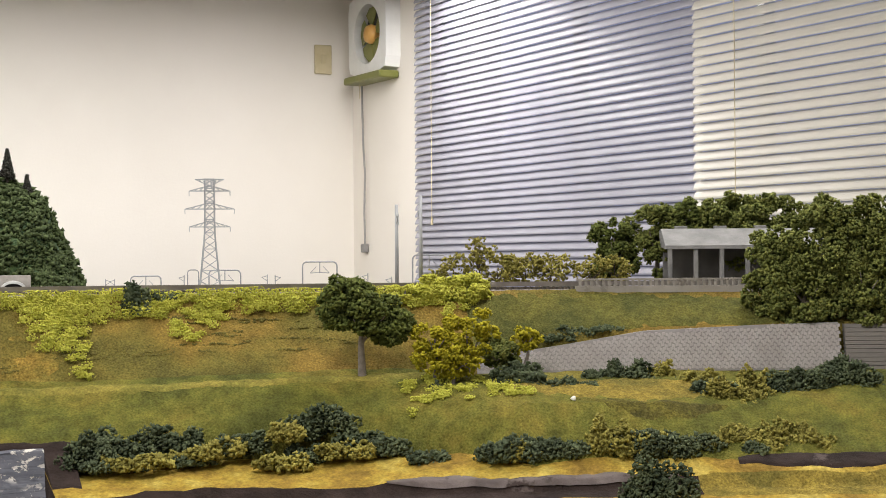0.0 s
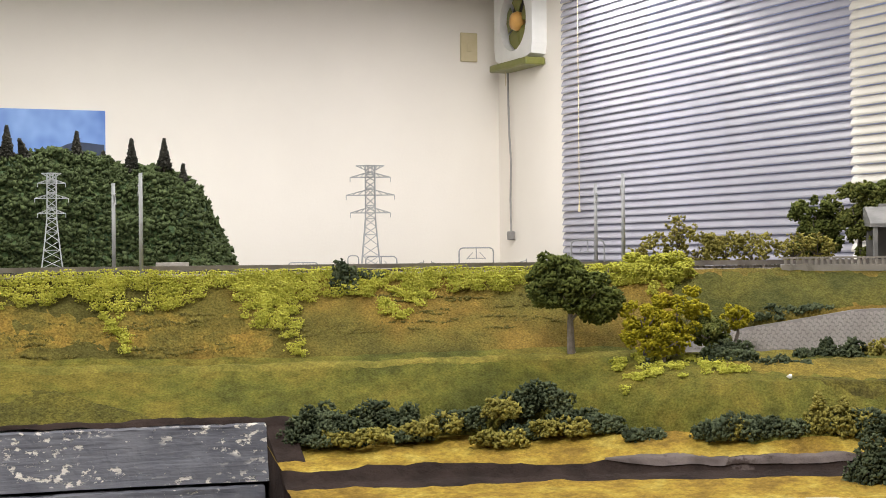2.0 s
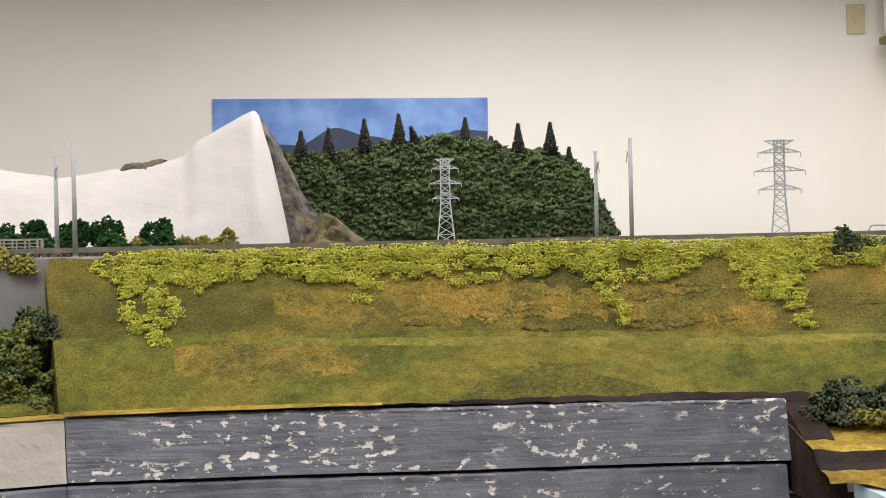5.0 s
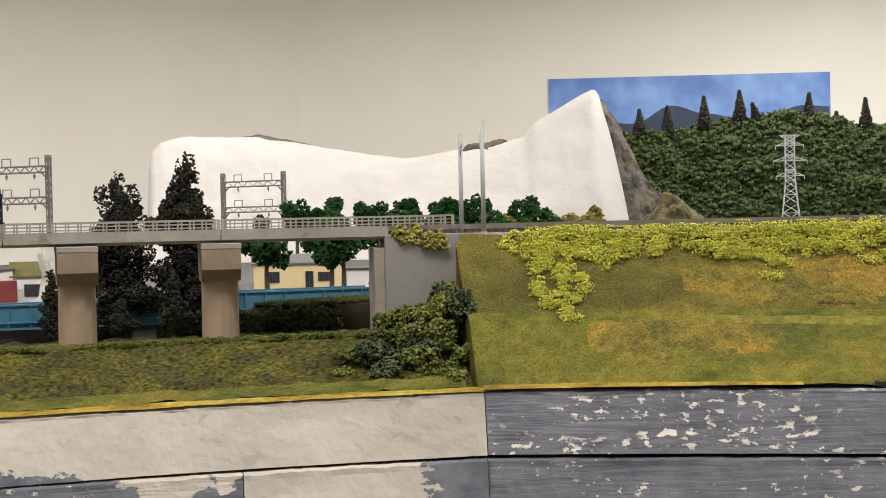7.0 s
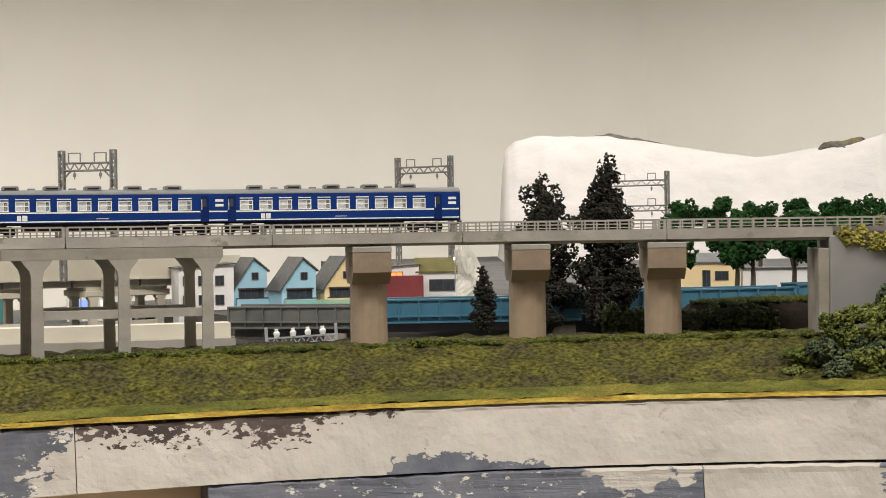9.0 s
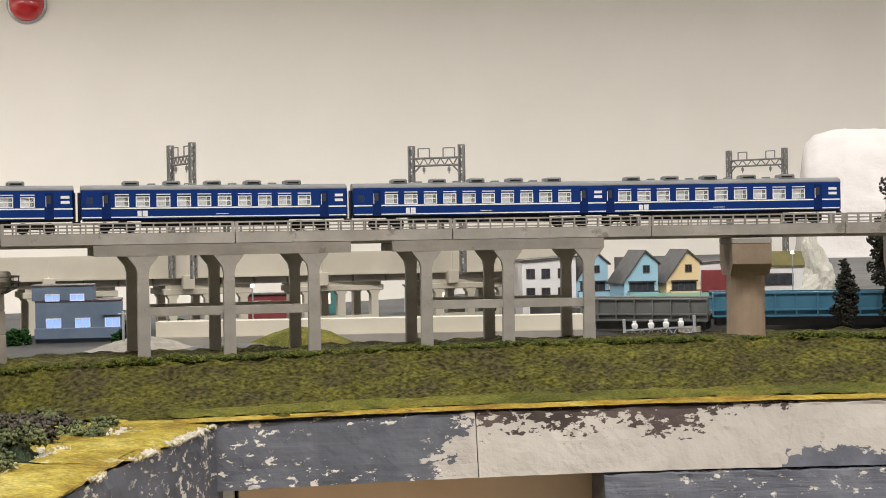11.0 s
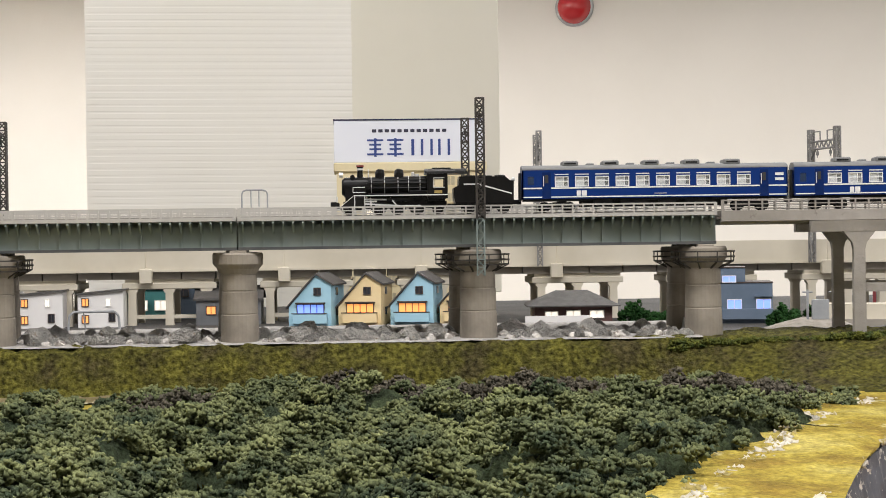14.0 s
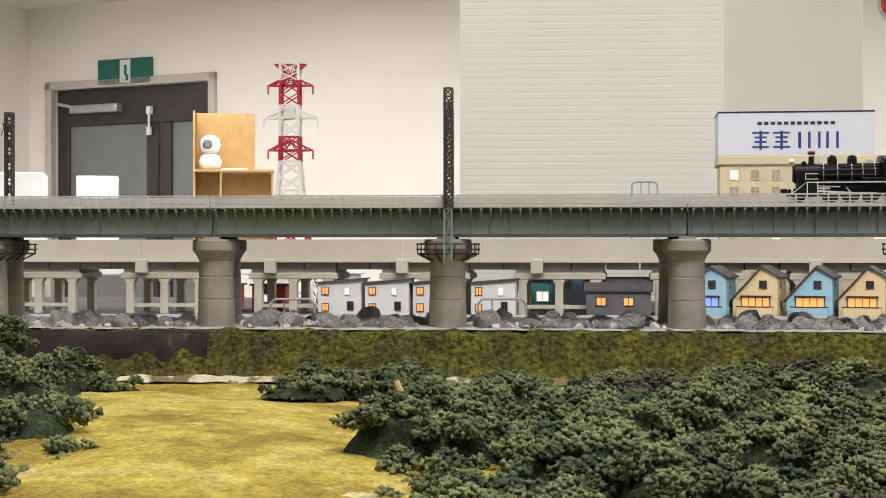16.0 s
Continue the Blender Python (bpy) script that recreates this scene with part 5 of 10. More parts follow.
for s, sf in ((1.488, 1.480), (1.174, 1.165), (0.851, 0.845)):
    m = thing("catenary_mast", along(s, -0.014, 1.089), "slim pale grey round catenary pole beside the track", "catenary mast", "catenary poles")
    part("pole", Shape().tube((0, 0, 0), (0, 0, 0.064), 0.0014, 0.0012, 10), MASTGREY, m, smooth=True)
    part("bracket", arm(Shape(), 0, 0, 0.058, 0.010), MASTGREY, m)
    part("foot", Shape().tube((0, 0, -0.001), (0, 0, 0.002), 0.002, n=8), MASTGREY, m)
    m = thing("catenary_mast", along(sf, 0.042, 1.086), "slim pale grey round catenary pole beside the track", "catenary mast", "catenary poles")
    part("pole", Shape().tube((0, 0, 0), (0, 0, 0.063), 0.0014, 0.0012, 10), MASTGREY, m, smooth=True)
    part("bracket", arm(Shape(), 0, 0, 0.057, -0.010), MASTGREY, m)


def gantry(m, width, height, label, group):
    """A portal over the rear line: two lattice posts, two beams, drop frames and insulators."""
    g = thing("catenary_gantry", m, label, "gantry", group)
    for x in (-width / 2, width / 2):
        part("post", lattice(Shape(), x, 0, 0, height, 0.0019, 20, 0.0007), GANTRYGREY, g)
    for z in (height - 0.016, height - 0.046):
        bm = Shape()
        for dz in (0, 0.006):
            bm.tube((-width / 2, 0, z + dz), (width / 2, 0, z + dz), 0.0009, n=5)
        k = 12
        for i in range(k):
            a, b = -width / 2 + width * i / k, -width / 2 + width * (i + 1) / k
            bm.tube((a, 0, z + 0.006 * (i % 2)), (b, 0, z + 0.006 * ((i + 1) % 2)), 0.0006, n=4)
        for sgn in (-1, 1):
            bm.tube((sgn * width / 2, 0, z - 0.008), (sgn * (width / 2 - 0.008), 0, z), 0.0008, n=4)
        part("beam", bm, GANTRYGREY, g)
        fr = Shape()
        for x in (-width * 0.25, width * 0.25):
            for a, b in (((x - 0.005, z + 0.006), (x - 0.005, z + 0.014)), ((x + 0.005, z + 0.006), (x + 0.005, z + 0.014)), ((x - 0.005, z + 0.014), (x + 0.005, z + 0.014))):
                fr.tube((a[0], 0, a[1]), (b[0], 0, b[1]), 0.0006, n=4)
            fr.tube((x, 0, z), (x, 0, z - 0.007), 0.0005, n=4)
            fr.tube((x, 0, z - 0.002), (x, 0, z - 0.005), 0.0013, n=6)
        part("drop_frame", fr, GANTRYGREY, g)
    return g

# ---- the train ----
LOCO_BLACK = mat("loco_black", (0.005, 0.005, 0.0055), (0.009, 0.0087, 0.0083), 0.008, 0.36, spec=0.16)
LINE_WHITE = mat("lining_white", (0.75, 0.75, 0.73), None, 0.01, 0.5)
SILVER = mat("motion_silver", (0.55, 0.55, 0.54), (0.65, 0.65, 0.64), 0.003, 0.35, 0.3)
BLUE = mat("coach_blue", (0.004, 0.025, 0.14), (0.005, 0.028, 0.155), 0.05, 0.4, spec=0.12)
ROOFGREY = mat("roof_grey", (0.15, 0.152, 0.152), (0.18, 0.182, 0.18), 0.01, 0.7)
UNDER = mat("underframe_black", (0.010, 0.010, 0.011), (0.016, 0.016, 0.016), 0.005, 0.65, spec=0.12)
SEATS = mat("seat_grey", (0.3, 0.3, 0.32), None, 0.01, 0.7)
RAILZ = 1.0955


def wheel(x, y, r, parent, m=None, w=0.0012):
    o = part("wheel", Shape().tube((x, y - w / 2, r), (x, y + w / 2, r), r, n=20), m or UNDER, parent)
    return o


def bogie(x, parent):
    b = part("bogie", Shape().box(x - 0.0085, x + 0.0085, -0.0072, -0.0056, 0.0022, 0.0050, 0.0003).box(x - 0.0085, x + 0.0085, 0.0056, 0.0072, 0.0022, 0.0050, 0.0003).box(x - 0.002, x + 0.002, -0.007, 0.007, 0.0025, 0.0055).box(x - 0.0078, x - 0.0048, -0.0078, -0.0068, 0.0018, 0.0046, 0.0003).box(x + 0.0048, x + 0.0078, -0.0078, -0.0068, 0.0018, 0.0046, 0.0003), UNDER, parent)
    for dx in (-0.0065, 0.0065):
        for y in (-0.0042, 0.0042):
            wheel(x + dx, y, 0.0029, b)
    return b


def coach(m):
    c = thing("passenger_coach", m, "dark blue passenger coach with white lines and grey roof units", "railway coach", "blue coaches")
    L, W = 0.1387, 0.0096
    x0, x1, zb, ze = -L / 2, L / 2, 0.0072, 0.0222
    wins = [(x0 + 0.0172 + 0.01055 * k, x0 + 0.0172 + 0.01055 * k + 0.0071) for k in range(10)]
    zw0, zw1 = ze - 0.0088, ze - 0.0034
    openings = [(a, b, zw0, zw1) for a, b in wins] + [(x0 + 0.0030, x0 + 0.0062, ze - 0.0078, ze - 0.0034)]
    for side in (-1, 1):
        us = sorted({x0, x1, *[o[0] for o in openings], *[o[1] for o in openings]})
        zs = sorted({zb, ze, *[o[2] for o in openings], *[o[3] for o in openings]})
        sh = Shape()
        for i in range(len(us) - 1):
            for k in range(len(zs) - 1):
                mu, mz = (us[i] + us[i + 1]) / 2, (zs[k] + zs[k + 1]) / 2
                if not any(o[0] < mu < o[1] and o[2] < mz < o[3] for o in openings):
                    y = side * W
                    sh.box(us[i], us[i + 1], min(y, y - side * 0.0007), max(y, y - side * 0.0007), zs[k], zs[k + 1])
        part("side_wall", sh.weld(), BLUE, c)
        yo = side * (W + 0.00012)
        ya, yb = min(yo, side * (W - 0.0002)), max(yo, side * (W - 0.0002))
        for a, b in wins:
            fr = Shape()
            e = 0.00045
            us2, zs2 = (a, a + e, a + 0.62 * (b - a), a + 0.62 * (b - a) + e * 0.7, b - e, b), (zw0, zw0 + e, zw0 + 0.0027, zw0 + 0.0031, zw1 - e, zw1)
            for i in range(5):
                for k in range(5):
                    if i in (0, 2, 4) or k in (0, 2, 4):
                        fr.box(us2[i], us2[i + 1], ya, yb, zs2[k], zs2[k + 1])
            part("header_line", Shape().box(a, b, ya, yb, ze - 0.0026, ze - 0.0021), LINE_WHITE, c)
            w = part("window", fr.weld(), LINE_WHITE, c)
            g = part("pane", Shape().box(a, b, side * (W - 0.0004) - 0.0001, side * (W - 0.0004) + 0.0001, zw0, zw1), COACHGLASS, w)
            g.visible_shadow = False
            part("curtain", Shape().box(a + e, a + (b - a) * 0.62, side * (W - 0.0010) - 0.0001, side * (W - 0.0010) + 0.0001, zw0 + e, zw1 - e), CURTAIN, w, "drawn white curtain")
            part("dark_pane", Shape().box(a + (b - a) * 0.62, b - e, side * (W - 0.0011) - 0.0001, side * (W - 0.0011) + 0.0001, zw0 + e, zw1 - e), BLACK, w)
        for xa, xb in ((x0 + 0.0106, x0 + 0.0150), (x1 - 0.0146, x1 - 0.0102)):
            # doors stand proud; the darker coach blue stands in for a recess's shade
            d = part("door", Shape().box(xa, xb, min(side * (W - 0.0003), side * (W + 0.0002)), max(side * (W - 0.0003), side * (W + 0.0002)), zb, ze - 0.0012), mat_door, c, "door in coach blue darkened for the shade of a recess")
            part("door_window", Shape().box(xa + 0.0013, xb - 0.0013, min(side * W, side * (W + 0.0003)), max(side * W, side * (W + 0.0003)), ze - 0.0068, ze - 0.0026), BLACK, d)
            part("grab_rail", Shape().box(xa + 0.0005, xa + 0.0008, min(side * W, side * (W + 0.0005)), max(side * W, side * (W + 0.0005)), ze - 0.0085, ze - 0.0030), LINE_WHITE, d, "white grab rail")
        part("end_window", Shape().box(x0 + 0.0030, x0 + 0.0062, side * (W - 0.0004) - 0.0001, side * (W - 0.0004) + 0.0001, ze - 0.0078, ze - 0.0034), mat_endglass, c, "dark blue end window")
        ys, yt = sorted((side * (W - 0.0002), side * (W + 0.00016)))
        for z in (ze - 0.0042, ze - 0.0068):
            part("destination_plate", Shape().box(x1 - 0.0066, x1 - 0.0022, ys, yt, z, z + 0.0014), LINE_WHITE, c, "small white plate")
        for z, h in ((ze - 0.0098, 0.0007), (zb + 0.0006, 0.0006)):
            for xa, xb in ((x0 + 0.0006, x0 + 0.0104), (x0 + 0.0152, x1 - 0.0148), (x1 - 0.010, x1 - 0.0006)):
                part("white_line", Shape().box(xa, xb, ys, yt, z, z + h), LINE_WHITE, c)
        lg = Shape()
        q = x0 + 0.0285 if side < 0 else x1 - 0.0335
        lg.box(q, q + 0.0021, ys, yt, zb + 0.0014, zb + 0.0042).box(q + 0.0026, q + 0.0052, ys, yt, zb + 0.0014, zb + 0.0042)
        part("operator_mark", lg, LINE_WHITE, c, "two plain white painted blocks")
        part("small_lettering", Shape().box(x0 + 0.069, x0 + 0.0755, ys, yt, zb + 0.0021, zb + 0.0024), LINE_WHITE, c)
    for x in (x0, x1):
        sgn = -1 if x < 0 else 1
        part("end_wall", Shape().box(min(x, x - sgn * 0.0008), max(x, x - sgn * 0.0008), -W, W, zb, ze), BLUE, c)
        part("gangway", Shape().box(min(x, x + sgn * 0.0014), max(x, x + sgn * 0.0014), -0.0035, 0.0035, zb - 0.001, ze - 0.001, 0.0003), BLACK, c)
        part("coupler", Shape().box(min(x, x + sgn * 0.0024), max(x, x + sgn * 0.0024), -0.0012, 0.0012, 0.0042, 0.0062), UNDER, c)
    roof = [(-W - 0.0001, ze), (-W, ze + 0.0006), (-W * 0.9, ze + 0.0014), (-W * 0.62, ze + 0.0023), (-W * 0.3, ze + 0.0027), (W * 0.3, ze + 0.0027), (W * 0.62, ze + 0.0023), (W * 0.9, ze + 0.0014), (W, ze + 0.0006), (W + 0.0001, ze)]
    part("roof", Shape().prism(roof, x0, x1), ROOFGREY, c)
    for k in range(5):
        x = x0 + 0.0255 + 0.0212 * k
        u = part("cooling_unit", Shape().box(x - 0.0043, x + 0.0043, -0.0062, 0.0062, ze + 0.002, ze + 0.0048, 0.0006), ROOFGREY, c)
        part("grille", Shape().box(x - 0.003, x + 0.003, -0.0063, -0.006, ze + 0.0030, ze + 0.0038), UNDER, u)
        if k < 4:
            part("roof_vent", Shape().box(x + 0.0088, x + 0.0128, -0.003, 0.003, ze + 0.002, ze + 0.0036, 0.0003), ROOFGREY, c)
    part("floor_plate", Shape().box(x0, x1, -W + 0.0008, W - 0.0008, zb, zb + 0.0008), UNDER, c)
    st = Shape()
    for a, b in wins:
        for y0, y1 in ((-0.0078, -0.0028), (0.0028, 0.0078)):
            st.box((a + b) / 2 - 0.0012, (a + b) / 2 + 0.0012, y0, y1, zb + 0.0008, zw0 + 0.0018)
    tagged(part("seats", st, SEATS, c), kind="stuff")
    for xa, xb, d in ((-0.032, -0.022, 0.0034), (-0.018, -0.004, 0.0028), (0.002, 0.011, 0.0036), (0.016, 0.03, 0.003), (-0.05, -0.046, 0.002)):
        part("equipment_box", Shape().box(xa, xb, -0.0085, 0.0085, zb - d, zb, 0.0003), UNDER, c)
    part("underframe", Shape().box(x0 + 0.031, x1 - 0.031, -0.006, 0.006, zb - 0.0042, zb).box(x0 + 0.001, x1 - 0.001, -0.0088, 0.0088, zb - 0.0010, zb - 0.0001), UNDER, c)
    bogie(x0 + 0.0185, c)
    bogie(x1 - 0.0185, c)
    return c


CURTAIN = mat("curtain_white", (0.62, 0.62, 0.61), (0.72, 0.72, 0.7), 0.002, 0.8)
COACHGLASS = clear("coach_glass", (0.85, 0.9, 0.95), 0.08, 0.18)
mat_endglass = mat("end_glass", (0.006, 0.02, 0.06), (0.01, 0.03, 0.08), 0.004, 0.15)
mat_door = mat("door_shade_blue", (0.003, 0.017, 0.095), None, 0.01, 0.4, spec=0.12)
FRONT = 0.0227
c0 = coach(along(FRONT + 0.0694, 0, RAILZ))
for k in (1, 2, 3):
    copy_thing(c0, along(FRONT + 0.0694 + 0.1428 * k, 0, RAILZ))


def locomotive(m):
    e = thing("steam_locomotive", m, "black tender steam locomotive with white lined running boards", "locomotive")
    X = lambda v: v  # x grows to the rear, 0 at the front buffer
    b = Shape()
    b.tube((0.0065, 0, 0.0128), (0.018, 0, 0.0128), 0.0046, n=24)
    part("smokebox", b, LOCO_BLACK, e, smooth=False)
    part("smokebox_saddle", Shape().box(0.0070, 0.0180, -0.0045, 0.0045, 0.0060, 0.0128, 0.0003), LOCO_BLACK, e)
    part("smokebox_door", Shape().tube((0.0052, 0, 0.0128), (0.0066, 0, 0.0128), 0.0034, 0.0042, 20), LOCO_BLACK, e)
    bo = part("boiler", Shape().tube((0.018, 0, 0.0130), (0.050, 0, 0.0132), 0.0043, 0.0046, 24), LOCO_BLACK, e)
    for x in (0.0205, 0.0275, 0.0345, 0.0400, 0.0460):
        part("boiler_band", Shape().tube((x, 0, 0.0131), (x + 0.0003, 0, 0.0131), 0.0048, n=24), SILVER, bo)
    part("firebox", Shape().box(0.040, 0.051, -0.0052, 0.0052, 0.0058, 0.0112, 0.0006), LOCO_BLACK, e)
    part("chimney", Shape().lathe([(0.0016, 0.0165), (0.0014, 0.0205), (0.0018, 0.0222), (0.0018, 0.0228), (0.0011, 0.0228)], 16, (0.0148, 0)), LOCO_BLACK, e, smooth=False)
    part("chimney_band", Shape().tube((0.0148, 0, 0.0206), (0.0148, 0, 0.0214), 0.0018, n=14), SILVER, e, "bright band round the chimney")
    part("chimney_rim", Shape().tube((0.0148, 0, 0.0221), (0.0148, 0, 0.0229), 0.0020, n=14), mat("rim_red", (0.16, 0.02, 0.02), (0.2, 0.03, 0.025), 0.004, 0.5), e, "dark red chimney rim")
    part("feedwater_pipe", Shape().tube((0.0108, -0.0035, 0.0172), (0.0108, 0.0035, 0.0172), 0.0013, n=12), LOCO_BLACK, e)
    for x in (0.0252, 0.0352):
        part("dome", Shape().lathe([(0.0025, 0.0160), (0.0025, 0.0192), (0.0021, 0.0206), (0.0010, 0.0211)], 18, (x, 0)), LOCO_BLACK, e)
    part("safety_valve", Shape().lathe([(0.0008, 0.017), (0.0008, 0.0192), (0.0004, 0.0196)], 10, (0.0425, 0)).tube((0.0445, 0, 0.0175), (0.0445, 0.0, 0.0186), 0.0012, n=8), SILVER, e)
    pipes = Shape()
    for z, y in ((0.0145, -0.0049), (0.0122, -0.0052), (0.0160, -0.0040)):
        pipes.tube((0.019, y, z), (0.049, y, z), 0.00025, n=5)
    part("side_pipe", pipes, LOCO_BLACK, e)
    cab = Shape()
    for y in (-0.0085, 0.0079):
        cab.box(0.0500, 0.0528, y, y + 0.0006, 0.0072, 0.0186).box(0.0528, 0.0590, y, y + 0.0006, 0.0072, 0.0118).box(0.0528, 0.0590, y, y + 0.0006, 0.0166, 0.0186).box(0.0588, 0.0604, y, y + 0.0006, 0.0072, 0.0186)
    cab.box(0.0498, 0.0504, -0.0085, 0.0085, 0.0072, 0.0186)
    part("cab", cab, LOCO_BLACK, e)
    part("boiler_cladding", Shape().box(0.0185, 0.0500, -0.0042, 0.0042, 0.0060, 0.0100, 0.0004), LOCO_BLACK, e)
    part("cab_roof", Shape().prism([(-0.0092, 0.0184), (-0.0088, 0.0194), (-0.006, 0.0204), (0, 0.0209), (0.006, 0.0204), (0.0088, 0.0194), (0.0092, 0.0184)], 0.0485, 0.0705), LOCO_BLACK, e)
    part("roof_rib", Shape().box(0.0525, 0.0625, -0.003, 0.003, 0.0208, 0.0213, 0.0002), LOCO_BLACK, e)
    for y in (-0.0088, 0.0085):
        part("cab_window", Shape().box(0.0528, 0.0588, y, y + 0.0003, 0.0120, 0.0123).box(0.0528, 0.0531, y, y + 0.0003, 0.012, 0.0166).box(0.0528, 0.0588, y, y + 0.0003, 0.0163, 0.0166), SILVER, e)
        part("number_plate", Shape().box(0.0535, 0.0575, y, y + 0.0003, 0.0095, 0.0108), mat("brass_plate", (0.5, 0.38, 0.14), None, 0.01, 0.35, 0.8), e, "small brass plate")
    part("cab_floor", Shape().box(0.0504, 0.0590, -0.0078, 0.0078, 0.0060, 0.0124, 0.0003), UNDER, e)
    part("backhead", Shape().box(0.0505, 0.0535, -0.0062, 0.0062, 0.0125, 0.0165, 0.0005), mat("backhead_brass", (0.3, 0.24, 0.1), (0.06, 0.06, 0.05), 0.003, 0.4), e)
    rb = Shape().box(0.0115, 0.0500, -0.0090, 0.0090, 0.0084, 0.0092)
    part("running_board", rb, LOCO_BLACK, e)
    for y in (-0.0092, 0.0090):
        part("white_edge", Shape().box(0.0115, 0.0604, y, y + 0.0002, 0.0086, 0.0090).prism([(0.0115, 0.0086), (0.0117, 0.0090), (0.0045, 0.0040), (0.0045, 0.0036)], y, y + 0.0002, "y").box(0.0118, 0.0122, y, y + 0.0002, 0.0015, 0.0088).box(0.0170, 0.0174, y, y + 0.0002, 0.0015, 0.0088).box(0.0110, 0.0175, y, y + 0.0002, 0.0124, 0.0127).box(0.0110, 0.0175, y, y + 0.0002, 0.0101, 0.0104).box(0.0110, 0.0113, y, y + 0.0002, 0.0104, 0.0124), LINE_WHITE, e)
        part("cylinder", Shape().box(0.0118, 0.0172, min(y, y * 0.72), max(y, y * 0.72), 0.0022, 0.0086, 0.0006), LOCO_BLACK, e)
        part("front_step", Shape().prism([(0.0045, 0.0036), (0.0115, 0.0085), (0.0118, 0.0022), (0.0050, 0.0020)], y * 0.75, y * 0.98, "y"), LOCO_BLACK, e)
        yy = y * 0.6
        for x in (0.0245, 0.0345, 0.0445):
            wl = wheel(x, yy, 0.0046, e, LOCO_BLACK, 0.0014)
            part("counterweight", Shape().box(x - 0.0022, x + 0.0022, min(y * 0.68, y * 0.7), max(y * 0.68, y * 0.7), 0.0058, 0.0074, 0.0003), UNDER, wl)
        wheel(0.0085, yy, 0.0029, e, LOCO_BLACK)
        wheel(0.0555, yy, 0.0029, e, LOCO_BLACK)
        part("coupling_rod", Shape().box(0.0225, 0.0465, min(y * 0.74, y * 0.78), max(y * 0.74, y * 0.78), 0.0036, 0.0043, 0.0001), SILVER, e)
        part("main_rod", Shape().prism([(0.0165, 0.0047), (0.0168, 0.0054), (0.0352, 0.0044), (0.0350, 0.0038)], min(y * 0.82, y * 0.86), max(y * 0.82, y * 0.86), "y"), SILVER, e)
        part("valve_gear", Shape().tube((0.0165, y * 0.84, 0.0072), (0.0305, y * 0.84, 0.0068), 0.00035, n=6).tube((0.0305, y * 0.84, 0.0078), (0.0335, y * 0.84, 0.0044), 0.00035, n=6).tube((0.020, y * 0.84, 0.0078), (0.0205, y * 0.84, 0.0040), 0.0004, n=6).box(0.0172, 0.0235, min(y * 0.86, y * 0.8), max(y * 0.86, y * 0.8), 0.0058, 0.0065), SILVER, e)
        part("air_tank", Shape().tube((0.0285, y * 0.75, 0.0072), (0.0405, y * 0.75, 0.0072), 0.0013, n=12), LOCO_BLACK, e)
        part("handrail", Shape().tube((0.0192, y * 0.7, 0.0172), (0.0192, y * 0.7, 0.0208), 0.0003, n=5), SILVER, e)
    part("buffer_beam", Shape().box(0.0025, 0.0040, -0.0085, 0.0085, 0.0030, 0.0058, 0.0003), LOCO_BLACK, e)
    part("coupler", Shape().box(-0.0008, 0.0026, -0.0014, 0.0014, 0.0038, 0.0062, 0.0004), UNDER, e)
    part("cow_catcher", Shape().tube((0.0028, -0.007, 0.003), (0.0068, -0.006, 0.0012), 0.0004, n=5).tube((0.0028, 0.007, 0.003), (0.0068, 0.006, 0.0012), 0.0004, n=5), LINE_WHITE, e)
    part("lamp", Shape().tube((0.0038, 0, 0.0185), (0.0058, 0, 0.0185), 0.0012, n=12).tube((0.0028, -0.006, 0.006), (0.0028, -0.006, 0.0085), 0.0004, n=5), SILVER, e)
    fr = Shape().box(0.006, 0.060, -0.0040, 0.0040, 0.0030, 0.0062)
    part("main_frame", fr, UNDER, e)
    t = thing("tender", m @ Matrix.Translation((0, 0, 0)), "black coal tender with one white stripe", "tender")
    o = [(0.0645, 0.0046), (0.0948, 0.0046), (0.0950, 0.0148), (0.0930, 0.0150), (0.0905, 0.0168), (0.0665, 0.0170), (0.0662, 0.0130), (0.0635, 0.0118), (0.0635, 0.0080)]
    part("tank", Shape().prism(o, -0.0088, 0.0088, "y"), LOCO_BLACK, t)
    co = Shape()
    rr = random.Random(4)
    for _ in range(60):
        x, y, s = rr.uniform(0.0695, 0.090), rr.uniform(-0.0075, 0.0075), rr.uniform(0.0005, 0.0010)
        co.box(x - s, x + s, y - s, y + s, 0.0166, 0.0169 + s * 0.8)
    tagged(part("coal", co, mat("coal", (0.01, 0.01, 0.01), (0.02, 0.02, 0.02), 0.001, 0.5), t), kind="stuff")
    for y in (-0.0091, 0.0089):
        part("white_stripe", Shape().prism([(0.0688, 0.0131), (0.0688, 0.0137), (0.0765, 0.0137), (0.0938, 0.0093), (0.0938, 0.0087), (0.0763, 0.0131)], y, y + 0.0002, "y"), LINE_WHITE, t)
        part("tender_frame", Shape().box(0.0680, 0.0945, min(y * 0.75, y * 0.68), max(y * 0.75, y * 0.68), 0.0022, 0.0046, 0.0003), UNDER, t)
        for x in (0.072, 0.081, 0.090):
            wheel(x, y * 0.55, 0.0030, t)
    part("rear_lamp", Shape().tube((0.0942, -0.006, 0.0155), (0.0958, -0.006, 0.0155), 0.0008, n=10).tube((0.0950, 0.006, 0.0050), (0.0950, 0.006, 0.0160), 0.0003, n=5), SILVER, t)
    part("coupler", Shape().box(0.0948, 0.0985, -0.0012, 0.0012, 0.0042, 0.0062), UNDER, t)
    part("bottom_plate", Shape().box(0.0605, 0.0948, -0.0055, 0.0055, 0.0036, 0.0048), UNDER, t)
    return e


